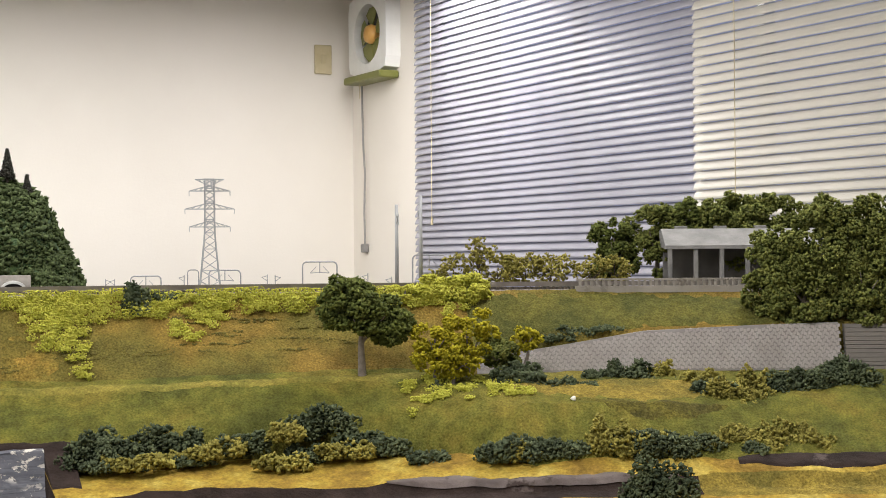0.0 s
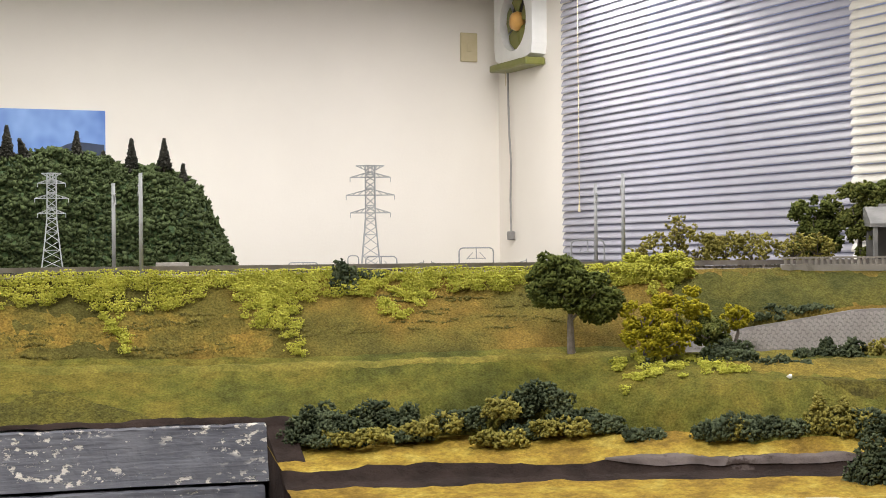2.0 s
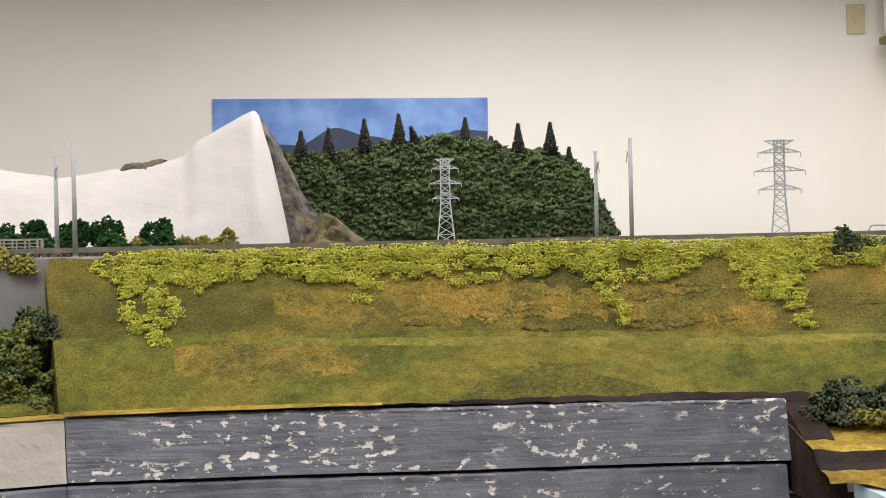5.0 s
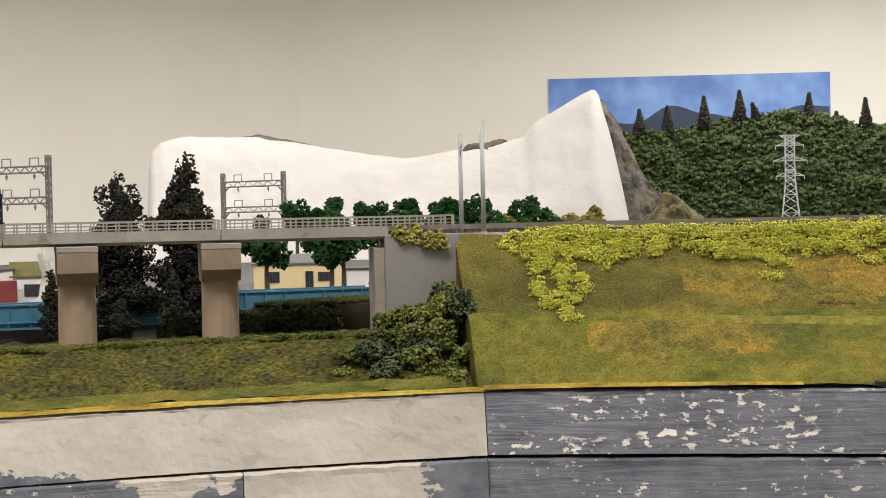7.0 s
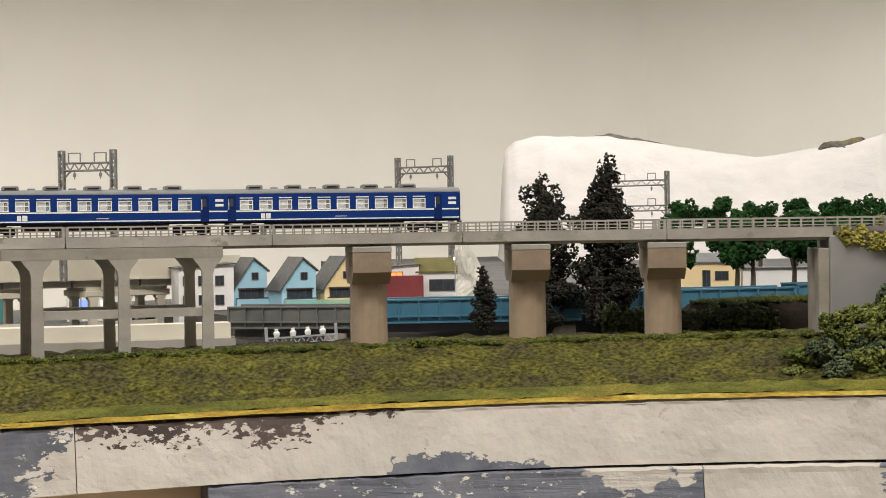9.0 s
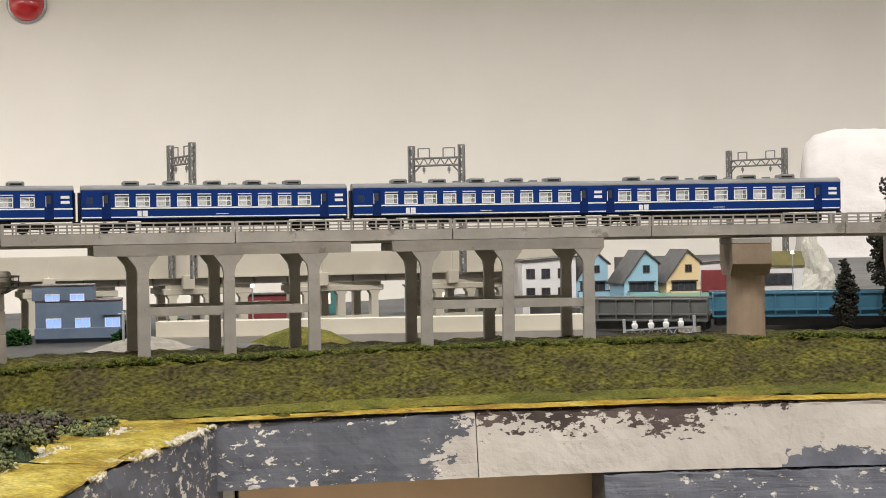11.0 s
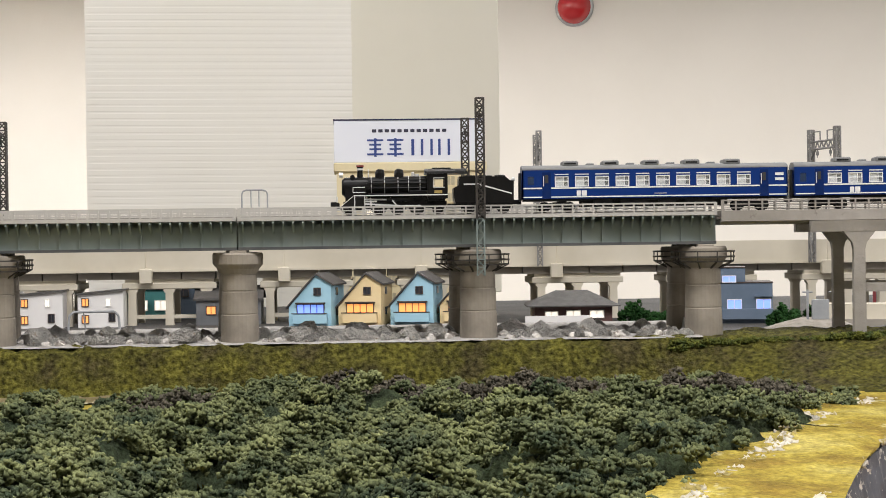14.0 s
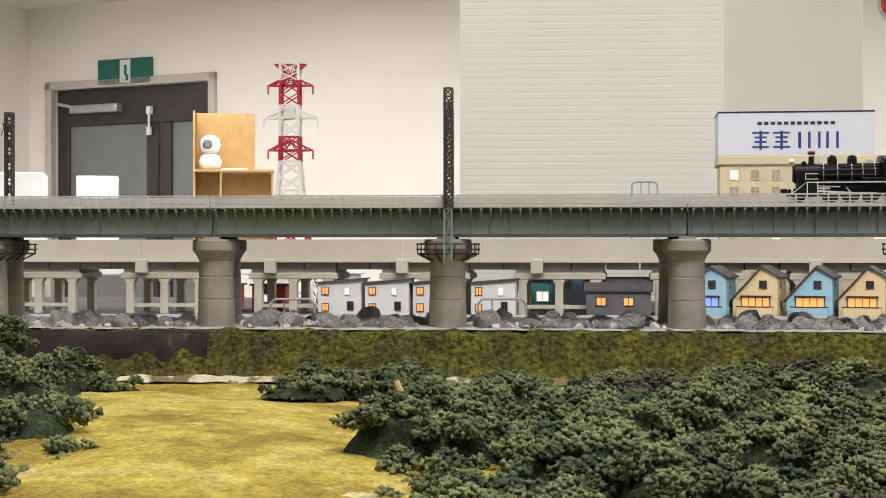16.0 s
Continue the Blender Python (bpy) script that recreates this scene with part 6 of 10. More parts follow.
x, y, a = line(FRONT - 0.049)
locomotive(Matrix.Translation(at(FRONT - 0.049, 0, RAILZ)) @ Matrix.Rotation(a, 4, "Z") @ Matrix.Translation((-0.0505, 0, 0)) @ Matrix.Diagonal((1, 1, 1.15, 1)))

# ---- the rear line ----


def put(x, y, z=1.016, turn=0.0):
    return Matrix.Translation((x, y, z)) @ Matrix.Rotation(radians(turn), 4, "Z")


def put_b(x, y, z=1.016, turn=0.0):
    """The same, for what stands with the river bridge."""
    return put(x + VX, y + VY, z, turn)


YR = 0.495


def rear_at(x):
    """The rear viaduct's middle at x: straight, then bending like the front line."""
    return YR + (0.0 if x < 0.1 else -0.22 * (x - 0.1) ** 2)


def rear_sweep(sh, prof, x0, x1, k=None):
    k = k or max(1, round((x1 - x0) / 0.03))
    m = len(prof)
    o = len(sh.v)
    for i in range(k + 1):
        x = x0 + (x1 - x0) * i / k
        sh.v += [(x + VX, rear_at(x) + a + VY, b) for a, b in prof]
    for i in range(k):
        sh.f += [(o + i * m + j, o + i * m + (j + 1) % m, o + i * m + m + (j + 1) % m, o + i * m + m + j) for j in range(m)]
    sh.f += [tuple(o + j for j in range(m - 1, -1, -1)), tuple(o + k * m + j for j in range(m))]
    return sh


CREAM = mat("cream_concrete", (0.56, 0.51, 0.41), (0.63, 0.58, 0.48), 0.05, 0.75)
BEAMGREY = mat("beam_grey", (0.27, 0.245, 0.21), (0.34, 0.31, 0.27), 0.03, 0.75)
rear = thing("rear_viaduct", Matrix.Identity(4), "long cream concrete double track viaduct behind the houses", "viaduct")
edges = [-1.46 + 0.1115 * k for k in range(20)]
edges = [q for q in edges if q < 0.66]
for a, b in zip(edges, edges[1:]):
    part("parapet", rear_sweep(Shape(), [(-0.034, 1.0615), (-0.0325, 1.0615), (-0.0325, 1.0785), (-0.034, 1.0785)], a + 0.0004, b - 0.0004), CREAM, rear)
    part("far_parapet", rear_sweep(Shape(), [(0.0325, 1.0615), (0.034, 1.0615), (0.034, 1.0785), (0.0325, 1.0785)], a + 0.0004, b - 0.0004), CREAM, rear)
    part("slab", rear_sweep(Shape(), [(-0.0355, 1.0595), (0.0355, 1.0595), (0.0355, 1.0615), (-0.0355, 1.0615)], a, b), CREAM, rear)
    for q in range(4):
        x = a + (b - a) * q / 4
        part("edge_beam", rear_sweep(Shape(), [(-0.030, 1.0535), (-0.0, 1.0535), (-0.0, 1.0595), (-0.030, 1.0595)], x + 0.0006, x + (b - a) / 4 - 0.0006), BEAMGREY, rear)
    y = rear_at(a)
    part("bracket", Shape().box(a + VX - 0.005, a + VX + 0.005, y + VY - 0.0375, y + VY - 0.0300, 1.0500, 1.0620, 0.0008), CREAM, rear)
for k in range(len(edges) - 1):
    x = edges[k] + 0.018
    y = rear_at(x)
    fr = thing("portal_pier", put_b(x, y, 1.012), "cream concrete portal pier under the rear viaduct", "pier", "portal piers")
    for dx in (-0.030, 0.0, 0.030):
        for dy in (-0.026, 0.02):
            part("leg", Shape().prism([(-0.0035, 0), (0.0035, 0), (0.0031, 0.030), (0.0048, 0.0322), (0.0048, 0.0335), (-0.0048, 0.0335), (-0.0048, 0.0322), (-0.0031, 0.030)], dy - 0.0035, dy + 0.0035, "y").mesh("leg"), CREAM, fr).location.x = dx
    part("head_beam", Shape().box(-0.038, 0.038, -0.030, 0.024, 0.0335, 0.0385, 0.0005), CREAM, fr)
    part("head_block", Shape().box(-0.036, 0.036, -0.028, 0.022, 0.0385, 0.0415), CREAM, fr)
    part("tie_beam", Shape().box(-0.033, 0.033, -0.0285, -0.0235, 0.0095, 0.0125), CREAM, fr)

GL = "grey lattice catenary gantry over the rear line"
loop = thing("wire_portal", put_b(-0.146, 0.475, 1.0615, 6), "thin grey rounded wire portal over the rear line", "gantry", "wire portals")
ring = [(-0.0105, 0.0), (-0.0105, 0.0605), (-0.0095, 0.063), (-0.007, 0.064), (0.007, 0.064), (0.0095, 0.063), (0.0105, 0.0605), (0.0105, 0.0)]
wire = Shape()
for a, b in zip(ring, ring[1:]):
    wire.tube((a[0], 0, a[1]), (b[0], 0, b[1]), 0.0007, n=6)
part("frame", wire, MASTGREY, loop)
for a, b in (((-0.0105, 0.047), (0.0105, 0.047)), ((-0.003, 0.064), (-0.003, 0.045)), ((0.0035, 0.064), (0.0035, 0.050))):
    part("hanger", Shape().tube((a[0], 0, a[1]), (b[0], 0, b[1]), 0.0005, n=5), MASTGREY, loop)
gantry(put_b(0.088, 0.475, 1.06, 86), 0.05, 0.11, GL, "rear gantries")
gantry(put(0.326, 0.416, 1.06, -79.5), 0.0437, 0.1080, GL, "rear gantries")
gantry(put(0.524, 0.357, 1.06, -43.2), 0.0439, 0.1050, GL, "rear gantries")
gantry(put(0.927, 0.496, 1.016, -64.0), 0.0632, 0.1565, GL, "rear gantries")
gantry(put(1.277, 0.582, 1.016, -65.4), 0.0792, 0.1480, GL, "rear gantries")

# ---- buildings ----
GLASSDARK = mat("window_dark", (0.03, 0.035, 0.045), (0.05, 0.055, 0.07), 0.005, 0.15)
WARM = glow("warm_lit_window", (1.0, 0.36, 0.10), 0.95)
COOL = glow("cool_lit_window", (0.2, 0.32, 1.0), 1.0)
PALEWIN = glow("white_lit_window", (1.0, 0.9, 0.75), 0.9)
TRIM = mat("dark_trim", (0.05, 0.035, 0.03), (0.07, 0.05, 0.045), 0.005, 0.6)
SLATE = mat("slate_roof", (0.07, 0.065, 0.062), (0.1, 0.095, 0.09), 0.006, 0.7, bump=0.0003, bsize=0.002)
PALETTE = {
    "blue": mat("pale_blue_wall", (0.36, 0.6, 0.74), (0.4, 0.64, 0.77), 0.02, 0.7),
    "yellow": mat("pale_yellow_wall", (0.86, 0.66, 0.36), (0.88, 0.7, 0.41), 0.02, 0.7),
    "white": mat("white_wall", (0.8, 0.78, 0.77), (0.84, 0.82, 0.81), 0.02, 0.7),
    "brown": mat("brown_wall", (0.07, 0.035, 0.032), (0.1, 0.05, 0.045), 0.02, 0.7),
    "grey": mat("grey_wall", (0.12, 0.125, 0.135), (0.16, 0.165, 0.175), 0.02, 0.7),
    "navy": mat("slate_blue_wall", (0.10, 0.14, 0.2), (0.13, 0.17, 0.235), 0.02, 0.7),
    "pink": mat("pinkish_wall", (0.6, 0.45, 0.4), (0.66, 0.5, 0.45), 0.02, 0.7),
    "red": mat("red_wall", (0.2, 0.03, 0.035), (0.25, 0.045, 0.045), 0.02, 0.7),
    "cream": mat("cream_wall", (0.66, 0.57, 0.36), (0.72, 0.63, 0.42), 0.03, 0.7),
    "teal": mat("teal_wall", (0.05, 0.2, 0.2), (0.07, 0.25, 0.24), 0.02, 0.7),
}


def opening(parent, x, z, w, h, y, pane, frame_m=None, bars=1):
    """A window on a front at depth y: frame, panes and sill."""
    f = Shape()
    e = 0.0007
    f.box(x - w / 2 - e, x + w / 2 + e, y - 0.0008, y, z - e, z).box(x - w / 2 - e, x + w / 2 + e, y - 0.0008, y, z + h, z + h + e).box(x - w / 2 - e, x - w / 2, y - 0.0008, y, z, z + h).box(x + w / 2, x + w / 2 + e, y - 0.0008, y, z, z + h)
    for k in range(1, bars + 1):
        xx = x - w / 2 + w * k / (bars + 1)
        f.box(xx - 0.0003, xx + 0.0003, y - 0.0007, y, z, z + h)
    win = part("window", f, frame_m or TRIM, parent)
    part("pane", Shape().box(x - w / 2, x + w / 2, y - 0.0004, y - 0.0002, z, z + h), pane, win)
    return win


def gable_house(m, wall_m, lit, label, shape=(0.0345, 0.040, 0.040, 0.015, 0.033, 0.65)):
    """A narrow house with a lopsided gable to the front: width, depth, ridge, left and right eaves, ridge's place."""
    w, d, hz, le, re, ap = shape
    h = thing("house", m, label, "house", "small gabled houses")
    xa = -w / 2 + w * ap
    part("wall", Shape().prism([(-w / 2, 0), (w / 2, 0), (w / 2, re), (xa, hz), (-w / 2, le)], -d / 2, d / 2, "y"), wall_m, h)
    t = 0.0013
    part("roof", Shape().prism([(-w / 2 - 0.0022, le - 0.0016), (xa, hz + 0.0002), (xa, hz + 0.0002 + t * 1.3), (-w / 2 - 0.0022, le - 0.0016 + t)], -d / 2 - 0.0018, d / 2 + 0.0018, "y"), SLATE, h)
    part("roof", Shape().prism([(w / 2 + 0.0022, re - 0.0012), (xa, hz + 0.0002), (xa, hz + 0.0002 + t * 1.3), (w / 2 + 0.0022, re - 0.0012 + t)], -d / 2 - 0.0018, d / 2 + 0.0018, "y"), SLATE, h)
    opening(h, xa + 0.001, hz * 0.62, 0.0045, 0.0048, -d / 2, GLASSDARK)
    opening(h, 0.0005, hz * 0.25, 0.021, 0.0068, -d / 2, lit, TRIM, 3)
    part("awning", Shape().box(-0.0115, 0.0125, -d / 2 - 0.0022, -d / 2, hz * 0.25 + 0.0074, hz * 0.25 + 0.0086), TRIM, h)
    part("balcony", Shape().box(-0.0135, 0.0145, -d / 2 - 0.004, -d / 2, hz * 0.05, hz * 0.24, 0.0003), wall_m, h)
    part("balcony_rail", Shape().box(-0.014, 0.015, -d / 2 - 0.0042, -d / 2 - 0.0036, hz * 0.24, hz * 0.26), TRIM, h)
    for z in (hz * 0.2, hz * 0.6):
        o = Shape().box(w / 2, w / 2 + 0.0006, -0.006, 0.0, z, z + 0.006)
        part("side_window", o, GLASSDARK, h)
    return h


def block_house(m, w, d, hgt, wall_m, windows, label, category="house", roof="flat", roof_m=None, group="", over=0.002, slope=0.0):
    """A box shaped building: windows are rows of (x, z, width, height, pane)."""
    h = thing("building" if category != "house" else "house", m, label, category, group)
    part("wall", Shape().box(-w / 2, w / 2, -d / 2, d / 2, 0, hgt), wall_m, h)
    rm = roof_m or SLATE
    if roof == "flat":
        part("roof", Shape().box(-w / 2 - over, w / 2 + over, -d / 2 - over, d / 2 + over, hgt, hgt + 0.0016, 0.0003), rm, h)
    elif roof == "mono":
        part("roof", Shape().prism([(-w / 2 - over, hgt - 0.0004), (w / 2 + over, hgt + slope), (w / 2 + over, hgt + slope + 0.0012), (-w / 2 - over, hgt + 0.0008)], -d / 2 - over, d / 2 + over, "y"), rm, h)
        part("gable", Shape().prism([(-w / 2, hgt - 0.0002), (w / 2, hgt - 0.0002), (w / 2, hgt + slope - 0.0002)], -d / 2, d / 2, "y"), wall_m, h)
    elif roof == "hip":
        o = over * 2
        a, b = w / 2 + o, d / 2 + o
        z = hgt + slope
        part("roof", Shape().add([(-a, -b, hgt), (a, -b, hgt), (a, b, hgt), (-a, b, hgt), (-a * 0.35, 0, z), (a * 0.35, 0, z), (-a, -b, hgt - 0.001), (a, -b, hgt - 0.001), (a, b, hgt - 0.001), (-a, b, hgt - 0.001)], [(0, 1, 5, 4), (1, 2, 5), (2, 3, 4, 5), (3, 0, 4), (6, 7, 1, 0), (7, 8, 2, 1), (8, 9, 3, 2), (9, 6, 0, 3), (9, 8, 7, 6)]), rm, h)
    elif roof == "gable":
        part("roof", Shape().prism([(-d / 2 - over, hgt - 0.001), (0, hgt + slope), (d / 2 + over, hgt - 0.001), (d / 2 + over, hgt + 0.0006), (0, hgt + slope + 0.0016), (-d / 2 - over, hgt + 0.0006)], -w / 2 - over, w / 2 + over, "x"), rm, h)
        part("gable", Shape().prism([(-d / 2, hgt - 0.001), (d / 2, hgt - 0.001), (0, hgt + slope - 0.0006)], -w / 2, w / 2, "x"), wall_m, h)
    for x, z, ww, hh, pane in windows:
        opening(h, x, z, ww, hh, -d / 2, pane, WHITE if pane in (COOL, PALEWIN) else TRIM)
    return h


gable_house(put_b(-0.0955, 0.435, 1.016, -14), PALETTE["blue"], COOL, "pale blue gabled model house with cool lit windows")
gable_house(put_b(-0.0565, 0.435, 1.016, -14), PALETTE["yellow"], WARM, "pale yellow gabled model house with warm lit windows")
gable_house(put_b(-0.0155, 0.433, 1.016, -14), PALETTE["blue"], WARM, "pale blue gabled model house with warm lit windows")
gable_house(put_b(0.0235, 0.431, 1.016, -14), PALETTE["yellow"], WARM, "pale yellow gabled model house with warm lit windows")
block_house(put_b(0.105, 0.405, 1.012, -4), 0.060, 0.042, 0.0185, PALETTE["brown"], [(-0.017, 0.0075, 0.009, 0.006, PALEWIN), (0.0, 0.006, 0.010, 0.008, PALEWIN), (0.018, 0.009, 0.010, 0.005, PALEWIN)], "dark brown bungalow with hipped slate roof", roof="hip", slope=0.011, over=0.003)
solo("garden_wall", Shape().box(-0.03, 0.02, -0.001, 0.001, 0, 0.007), PALETTE["white"], "low white garden wall before the bungalow", "wall", m=put_b(0.095, 0.376, 1.016))
navy = thing("building", put_b(0.220, 0.373, 1.004, -12), "slate blue three storey building with blue lit windows", "building")
part("ground_floor", Shape().box(-0.0283, 0.0345, -0.018, 0.022, 0, 0.0150), PALETTE["navy"], navy)
part("balcony", Shape().box(-0.0287, 0.0349, -0.0215, 0.0, 0.0150, 0.0232, 0.0004), PALETTE["navy"], navy)
part("middle_floor", Shape().box(-0.0281, 0.0345, -0.018, 0.022, 0.0152, 0.0425, 0.0003), PALETTE["navy"], navy)
part("roof_edge", Shape().box(-0.0285, 0.0349, -0.0184, 0.0224, 0.0425, 0.0434), TRIM, navy, "dark roof edge")
part("upper_floor", Shape().box(-0.0305, 0.0143, -0.0178, 0.022, 0.0434, 0.0540, 0.0003), PALETTE["navy"], navy)
part("roof_edge", Shape().box(-0.0309, 0.0147, -0.0182, 0.0224, 0.0540, 0.0549), TRIM, navy, "dark roof edge")
for x, z, w, h in ((-0.0150, 0.0234, 0.0098, 0.0063), (0.0060, 0.0234, 0.0098, 0.0063), (0.0277, 0.0234, 0.0098, 0.0066), (-0.0127, 0.0016, 0.0150, 0.0078), (0.0030, 0.0010, 0.0048, 0.0095), (0.0240, 0.0014, 0.0125, 0.0078), (-0.0157, 0.0437, 0.0092, 0.0040), (0.0022, 0.0437, 0.0092, 0.0040)):
    opening(navy, x, z, w, h, -0.018, COOL, WHITE)
part("window_hood", Shape().box(0.0210, 0.0345, -0.0205, -0.018, 0.0322, 0.0334), PALETTE["navy"], navy)
block_house(put_b(-0.167, 0.475), 0.052, 0.04, 0.021, PALETTE["grey"], [(-0.014, 0.009, 0.007, 0.006, WARM), (0.008, 0.009, 0.0075, 0.006, WARM)], "grey house with a low gabled roof and warm windows", roof="gable", slope=0.009)
for x, y in ((-0.395, 0.462), (-0.355, 0.458), (-0.316, 0.462), (-0.268, 0.462)):
    block_house(put_b(x, y), 0.036, 0.03, 0.0265, PALETTE["white"], [(-0.012, 0.0175, 0.0045, 0.0055, WARM), (-0.012, 0.004, 0.0045, 0.0055, WARM), (0.006, 0.0175, 0.003, 0.005, PALEWIN), (0.009, 0.005, 0.004, 0.006, GLASSDARK)], "white two storey model house with sloping dark roof", roof="mono", slope=0.003, group="white houses in a row")
BRIGHTRED = mat("bright_red_wall", (0.5, 0.05, 0.045), (0.56, 0.07, 0.06), 0.02, 0.6)
for x, c in ((-0.475, "red"), (-0.52, "red")):
    block_house(put_b(x, 0.545), 0.03, 0.03, 0.022, BRIGHTRED, [(0, 0.008, 0.012, 0.006, PALEWIN)], "red and white shop building under the viaduct", "building")
block_house(put_b(-0.205, 0.58), 0.045, 0.03, 0.033, PALETTE["navy"], [(-0.01, 0.02, 0.008, 0.006, GLASSDARK), (0.01, 0.02, 0.008, 0.006, GLASSDARK)], "tall dark blue building behind the grey house", "building")
block_house(put_b(-0.245, 0.59), 0.04, 0.03, 0.026, PALETTE["teal"], [(-0.008, 0.008, 0.01, 0.008, PALEWIN), (0.009, 0.008, 0.01, 0.008, PALEWIN)], "teal shop building with bright windows", "building")


# the hotel
hotel = thing("hotel_building", put_b(-0.0135, 0.607, 1.016), "tall cream hotel model with white rooftop sign box", "hotel")
part("wall", Shape().box(-0.066, 0.066, -0.028, 0.028, 0, 0.128), PALETTE["cream"], hotel)
part("cornice", Shape().box(-0.0685, 0.0685, -0.0305, 0.0305, 0.128, 0.1365, 0.001), PALETTE["cream"], hotel)
part("sign_box", Shape().box(-0.068, 0.066, -0.029, 0.029, 0.1365, 0.174, 0.0004), mat("sign_white", (0.7, 0.72, 0.8), (0.74, 0.76, 0.83), 0.1, 0.5), hotel, "white rooftop sign box")
part("sign_edge", Shape().box(-0.0685, 0.0665, -0.0295, 0.0295, 0.174, 0.1752), mat("sign_navy", (0.01, 0.015, 0.07), None, 0.02, 0.5), hotel, "navy top edge")
CURTAIN = mat("curtained_pane", (0.38, 0.34, 0.24), (0.5, 0.45, 0.33), 0.004, 0.3)
SIGNBLUE = mat("sign_blue", (0.02, 0.045, 0.2), (0.03, 0.06, 0.24), 0.02, 0.5)
for x in (-0.0385, -0.0205):
    for z, a, b in ((0.1555, 0.0, 0.0145), (0.1515, 0.002, 0.0125), (0.1475, 0.002, 0.0125), (0.1430, 0.0, 0.0145)):
        part("sign_bar", Shape().box(x + a, x + b, -0.0293, -0.0288, z, z + 0.0016), SIGNBLUE, hotel, "blue bar of the hotel sign")
    part("sign_bar", Shape().box(x + 0.0062, x + 0.0084, -0.0294, -0.0288, 0.1415, 0.1580), SIGNBLUE, hotel, "blue bar of the hotel sign")
for x, w in ((0.0010, 0.0026), (0.0095, 0.0022), (0.0180, 0.0022), (0.0250, 0.0022), (0.0335, 0.0022)):
    part("sign_bar", Shape().box(x, x + w, -0.0293, -0.0288, 0.1425, 0.1570), SIGNBLUE, hotel, "blue bar of the hotel sign")
SIGNDARK = mat("sign_dark", (0.03, 0.03, 0.06), None, 0.02, 0.5)
for k in range(12):
    x = -0.034 + 0.0057 * k
    part("sign_line", Shape().box(x, x + 0.0038, -0.0293, -0.0288, 0.1632, 0.1660), SIGNDARK, hotel, "small dark bar of the sign's upper line")
for r in range(8):
    for k in range(7):
        opening(hotel, -0.054 + 0.018 * k, 0.012 + r * 0.0148, 0.0068, 0.0078, -0.028, PALEWIN if (r * 5 + k * 3) % 7 == 0 else CURTAIN, PALETTE["cream"])

# houses on the raised ground beyond the blue girders
PLATEAU = Shape().prism([(0.60, 0.24), (0.72, 0.14), (0.90, 0.02), (1.05, -0.08), (1.3, 0.1), (1.28, 0.5), (0.95, 0.62), (0.62, 0.58)], 1.0165, 1.0335, "z")
structure("ground_plateau", PLATEAU, mat("plateau_grey", (0.055, 0.05, 0.045), (0.09, 0.083, 0.075), 0.05, 0.9, bump=0.0006), "raised grey ground of the upper town")
AZ = 1.0335
gable_house(put(0.690, 0.328, AZ - 0.002, -6), PALETTE["blue"], GLASSDARK, "pale blue gabled model house with dark windows", (0.0305, 0.032, 0.0435, 0.018, 0.034, 0.62))
gable_house(put(0.727, 0.322, AZ - 0.002, -6), PALETTE["yellow"], GLASSDARK, "pale yellow gabled model house with dark windows", (0.0305, 0.032, 0.0435, 0.018, 0.034, 0.62))
gable_house(put(0.664, 0.366, AZ - 0.002, -6), PALETTE["blue"], GLASSDARK, "pale blue gabled model house with dark windows", (0.029, 0.032, 0.0435, 0.018, 0.034, 0.6))
block_house(put(0.628, 0.372, 1.016, -14), 0.046, 0.04, 0.0525, PALETTE["white"], [(x, z, 0.006, 0.007, GLASSDARK) for x in (-0.016, -0.003, 0.011) for z in (0.0225, 0.0385)], "white three storey apartment house with dark roof", "building", roof="mono", slope=0.003)
block_house(put(0.872, 0.47, AZ, -30), 0.052, 0.04, 0.027, PALETTE["white"], [(0.004, 0.017, 0.012, 0.007, WARM)], "white house with low dark roof", roof="mono", slope=0.004)
solo("red_shed", Shape().box(-0.027, 0.027, -0.006, 0.006, 0, 0.021, 0.0005), PALETTE["red"], "dark red windowless shed", "shed", m=put(0.858, 0.44, AZ, -30))
block_house(put(0.915, 0.445, AZ, -30), 0.05, 0.036, 0.024, PALETTE["white"], [(0.0, 0.006, 0.026, 0.010, GLASSDARK)], "white house with an olive roof", roof="gable", slope=0.012, roof_m=mat("olive_roof", (0.14, 0.12, 0.03), (0.18, 0.15, 0.04), 0.01, 0.7))
block_house(put(1.075, 0.255, 1.0335, -42), 0.082, 0.034, 0.031, PALETTE["yellow"], [(-0.024, 0.014, 0.012, 0.009, GLASSDARK), (0.010, 0.006, 0.006, 0.017, GLASSDARK), (0.024, 0.015, 0.011, 0.007, GLASSDARK)], "long pale yellow house with grey metal roof", roof="gable", slope=0.007, roof_m=ROOFGREY)
block_house(put(1.135, 0.205, 1.0335, -42), 0.07, 0.03, 0.024, PALETTE["white"], [], "plain white windowless flat roofed shed", roof="flat")
block_house(put_b(0.50, 0.66, 1.016, -18), 0.06, 0.04, 0.03, PALETTE["teal"], [(0, 0.01, 0.03, 0.01, PALEWIN)], "teal shop with bright windows", "building")
block_house(put_b(0.44, 0.60, 1.016, -18), 0.05, 0.02, 0.022, PALETTE["red"], [(-0.01, 0.008, 0.015, 0.008, PALEWIN)], "red shop front with bright windows", "building")
block_house(put_b(0.60, 0.60, 1.016, -18), 0.05, 0.03, 0.026, PALETTE["white"], [(-0.012, 0.01, 0.012, 0.01, COOL), (0.012, 0.01, 0.012, 0.01, PALEWIN)], "white shop with bright windows", "building")


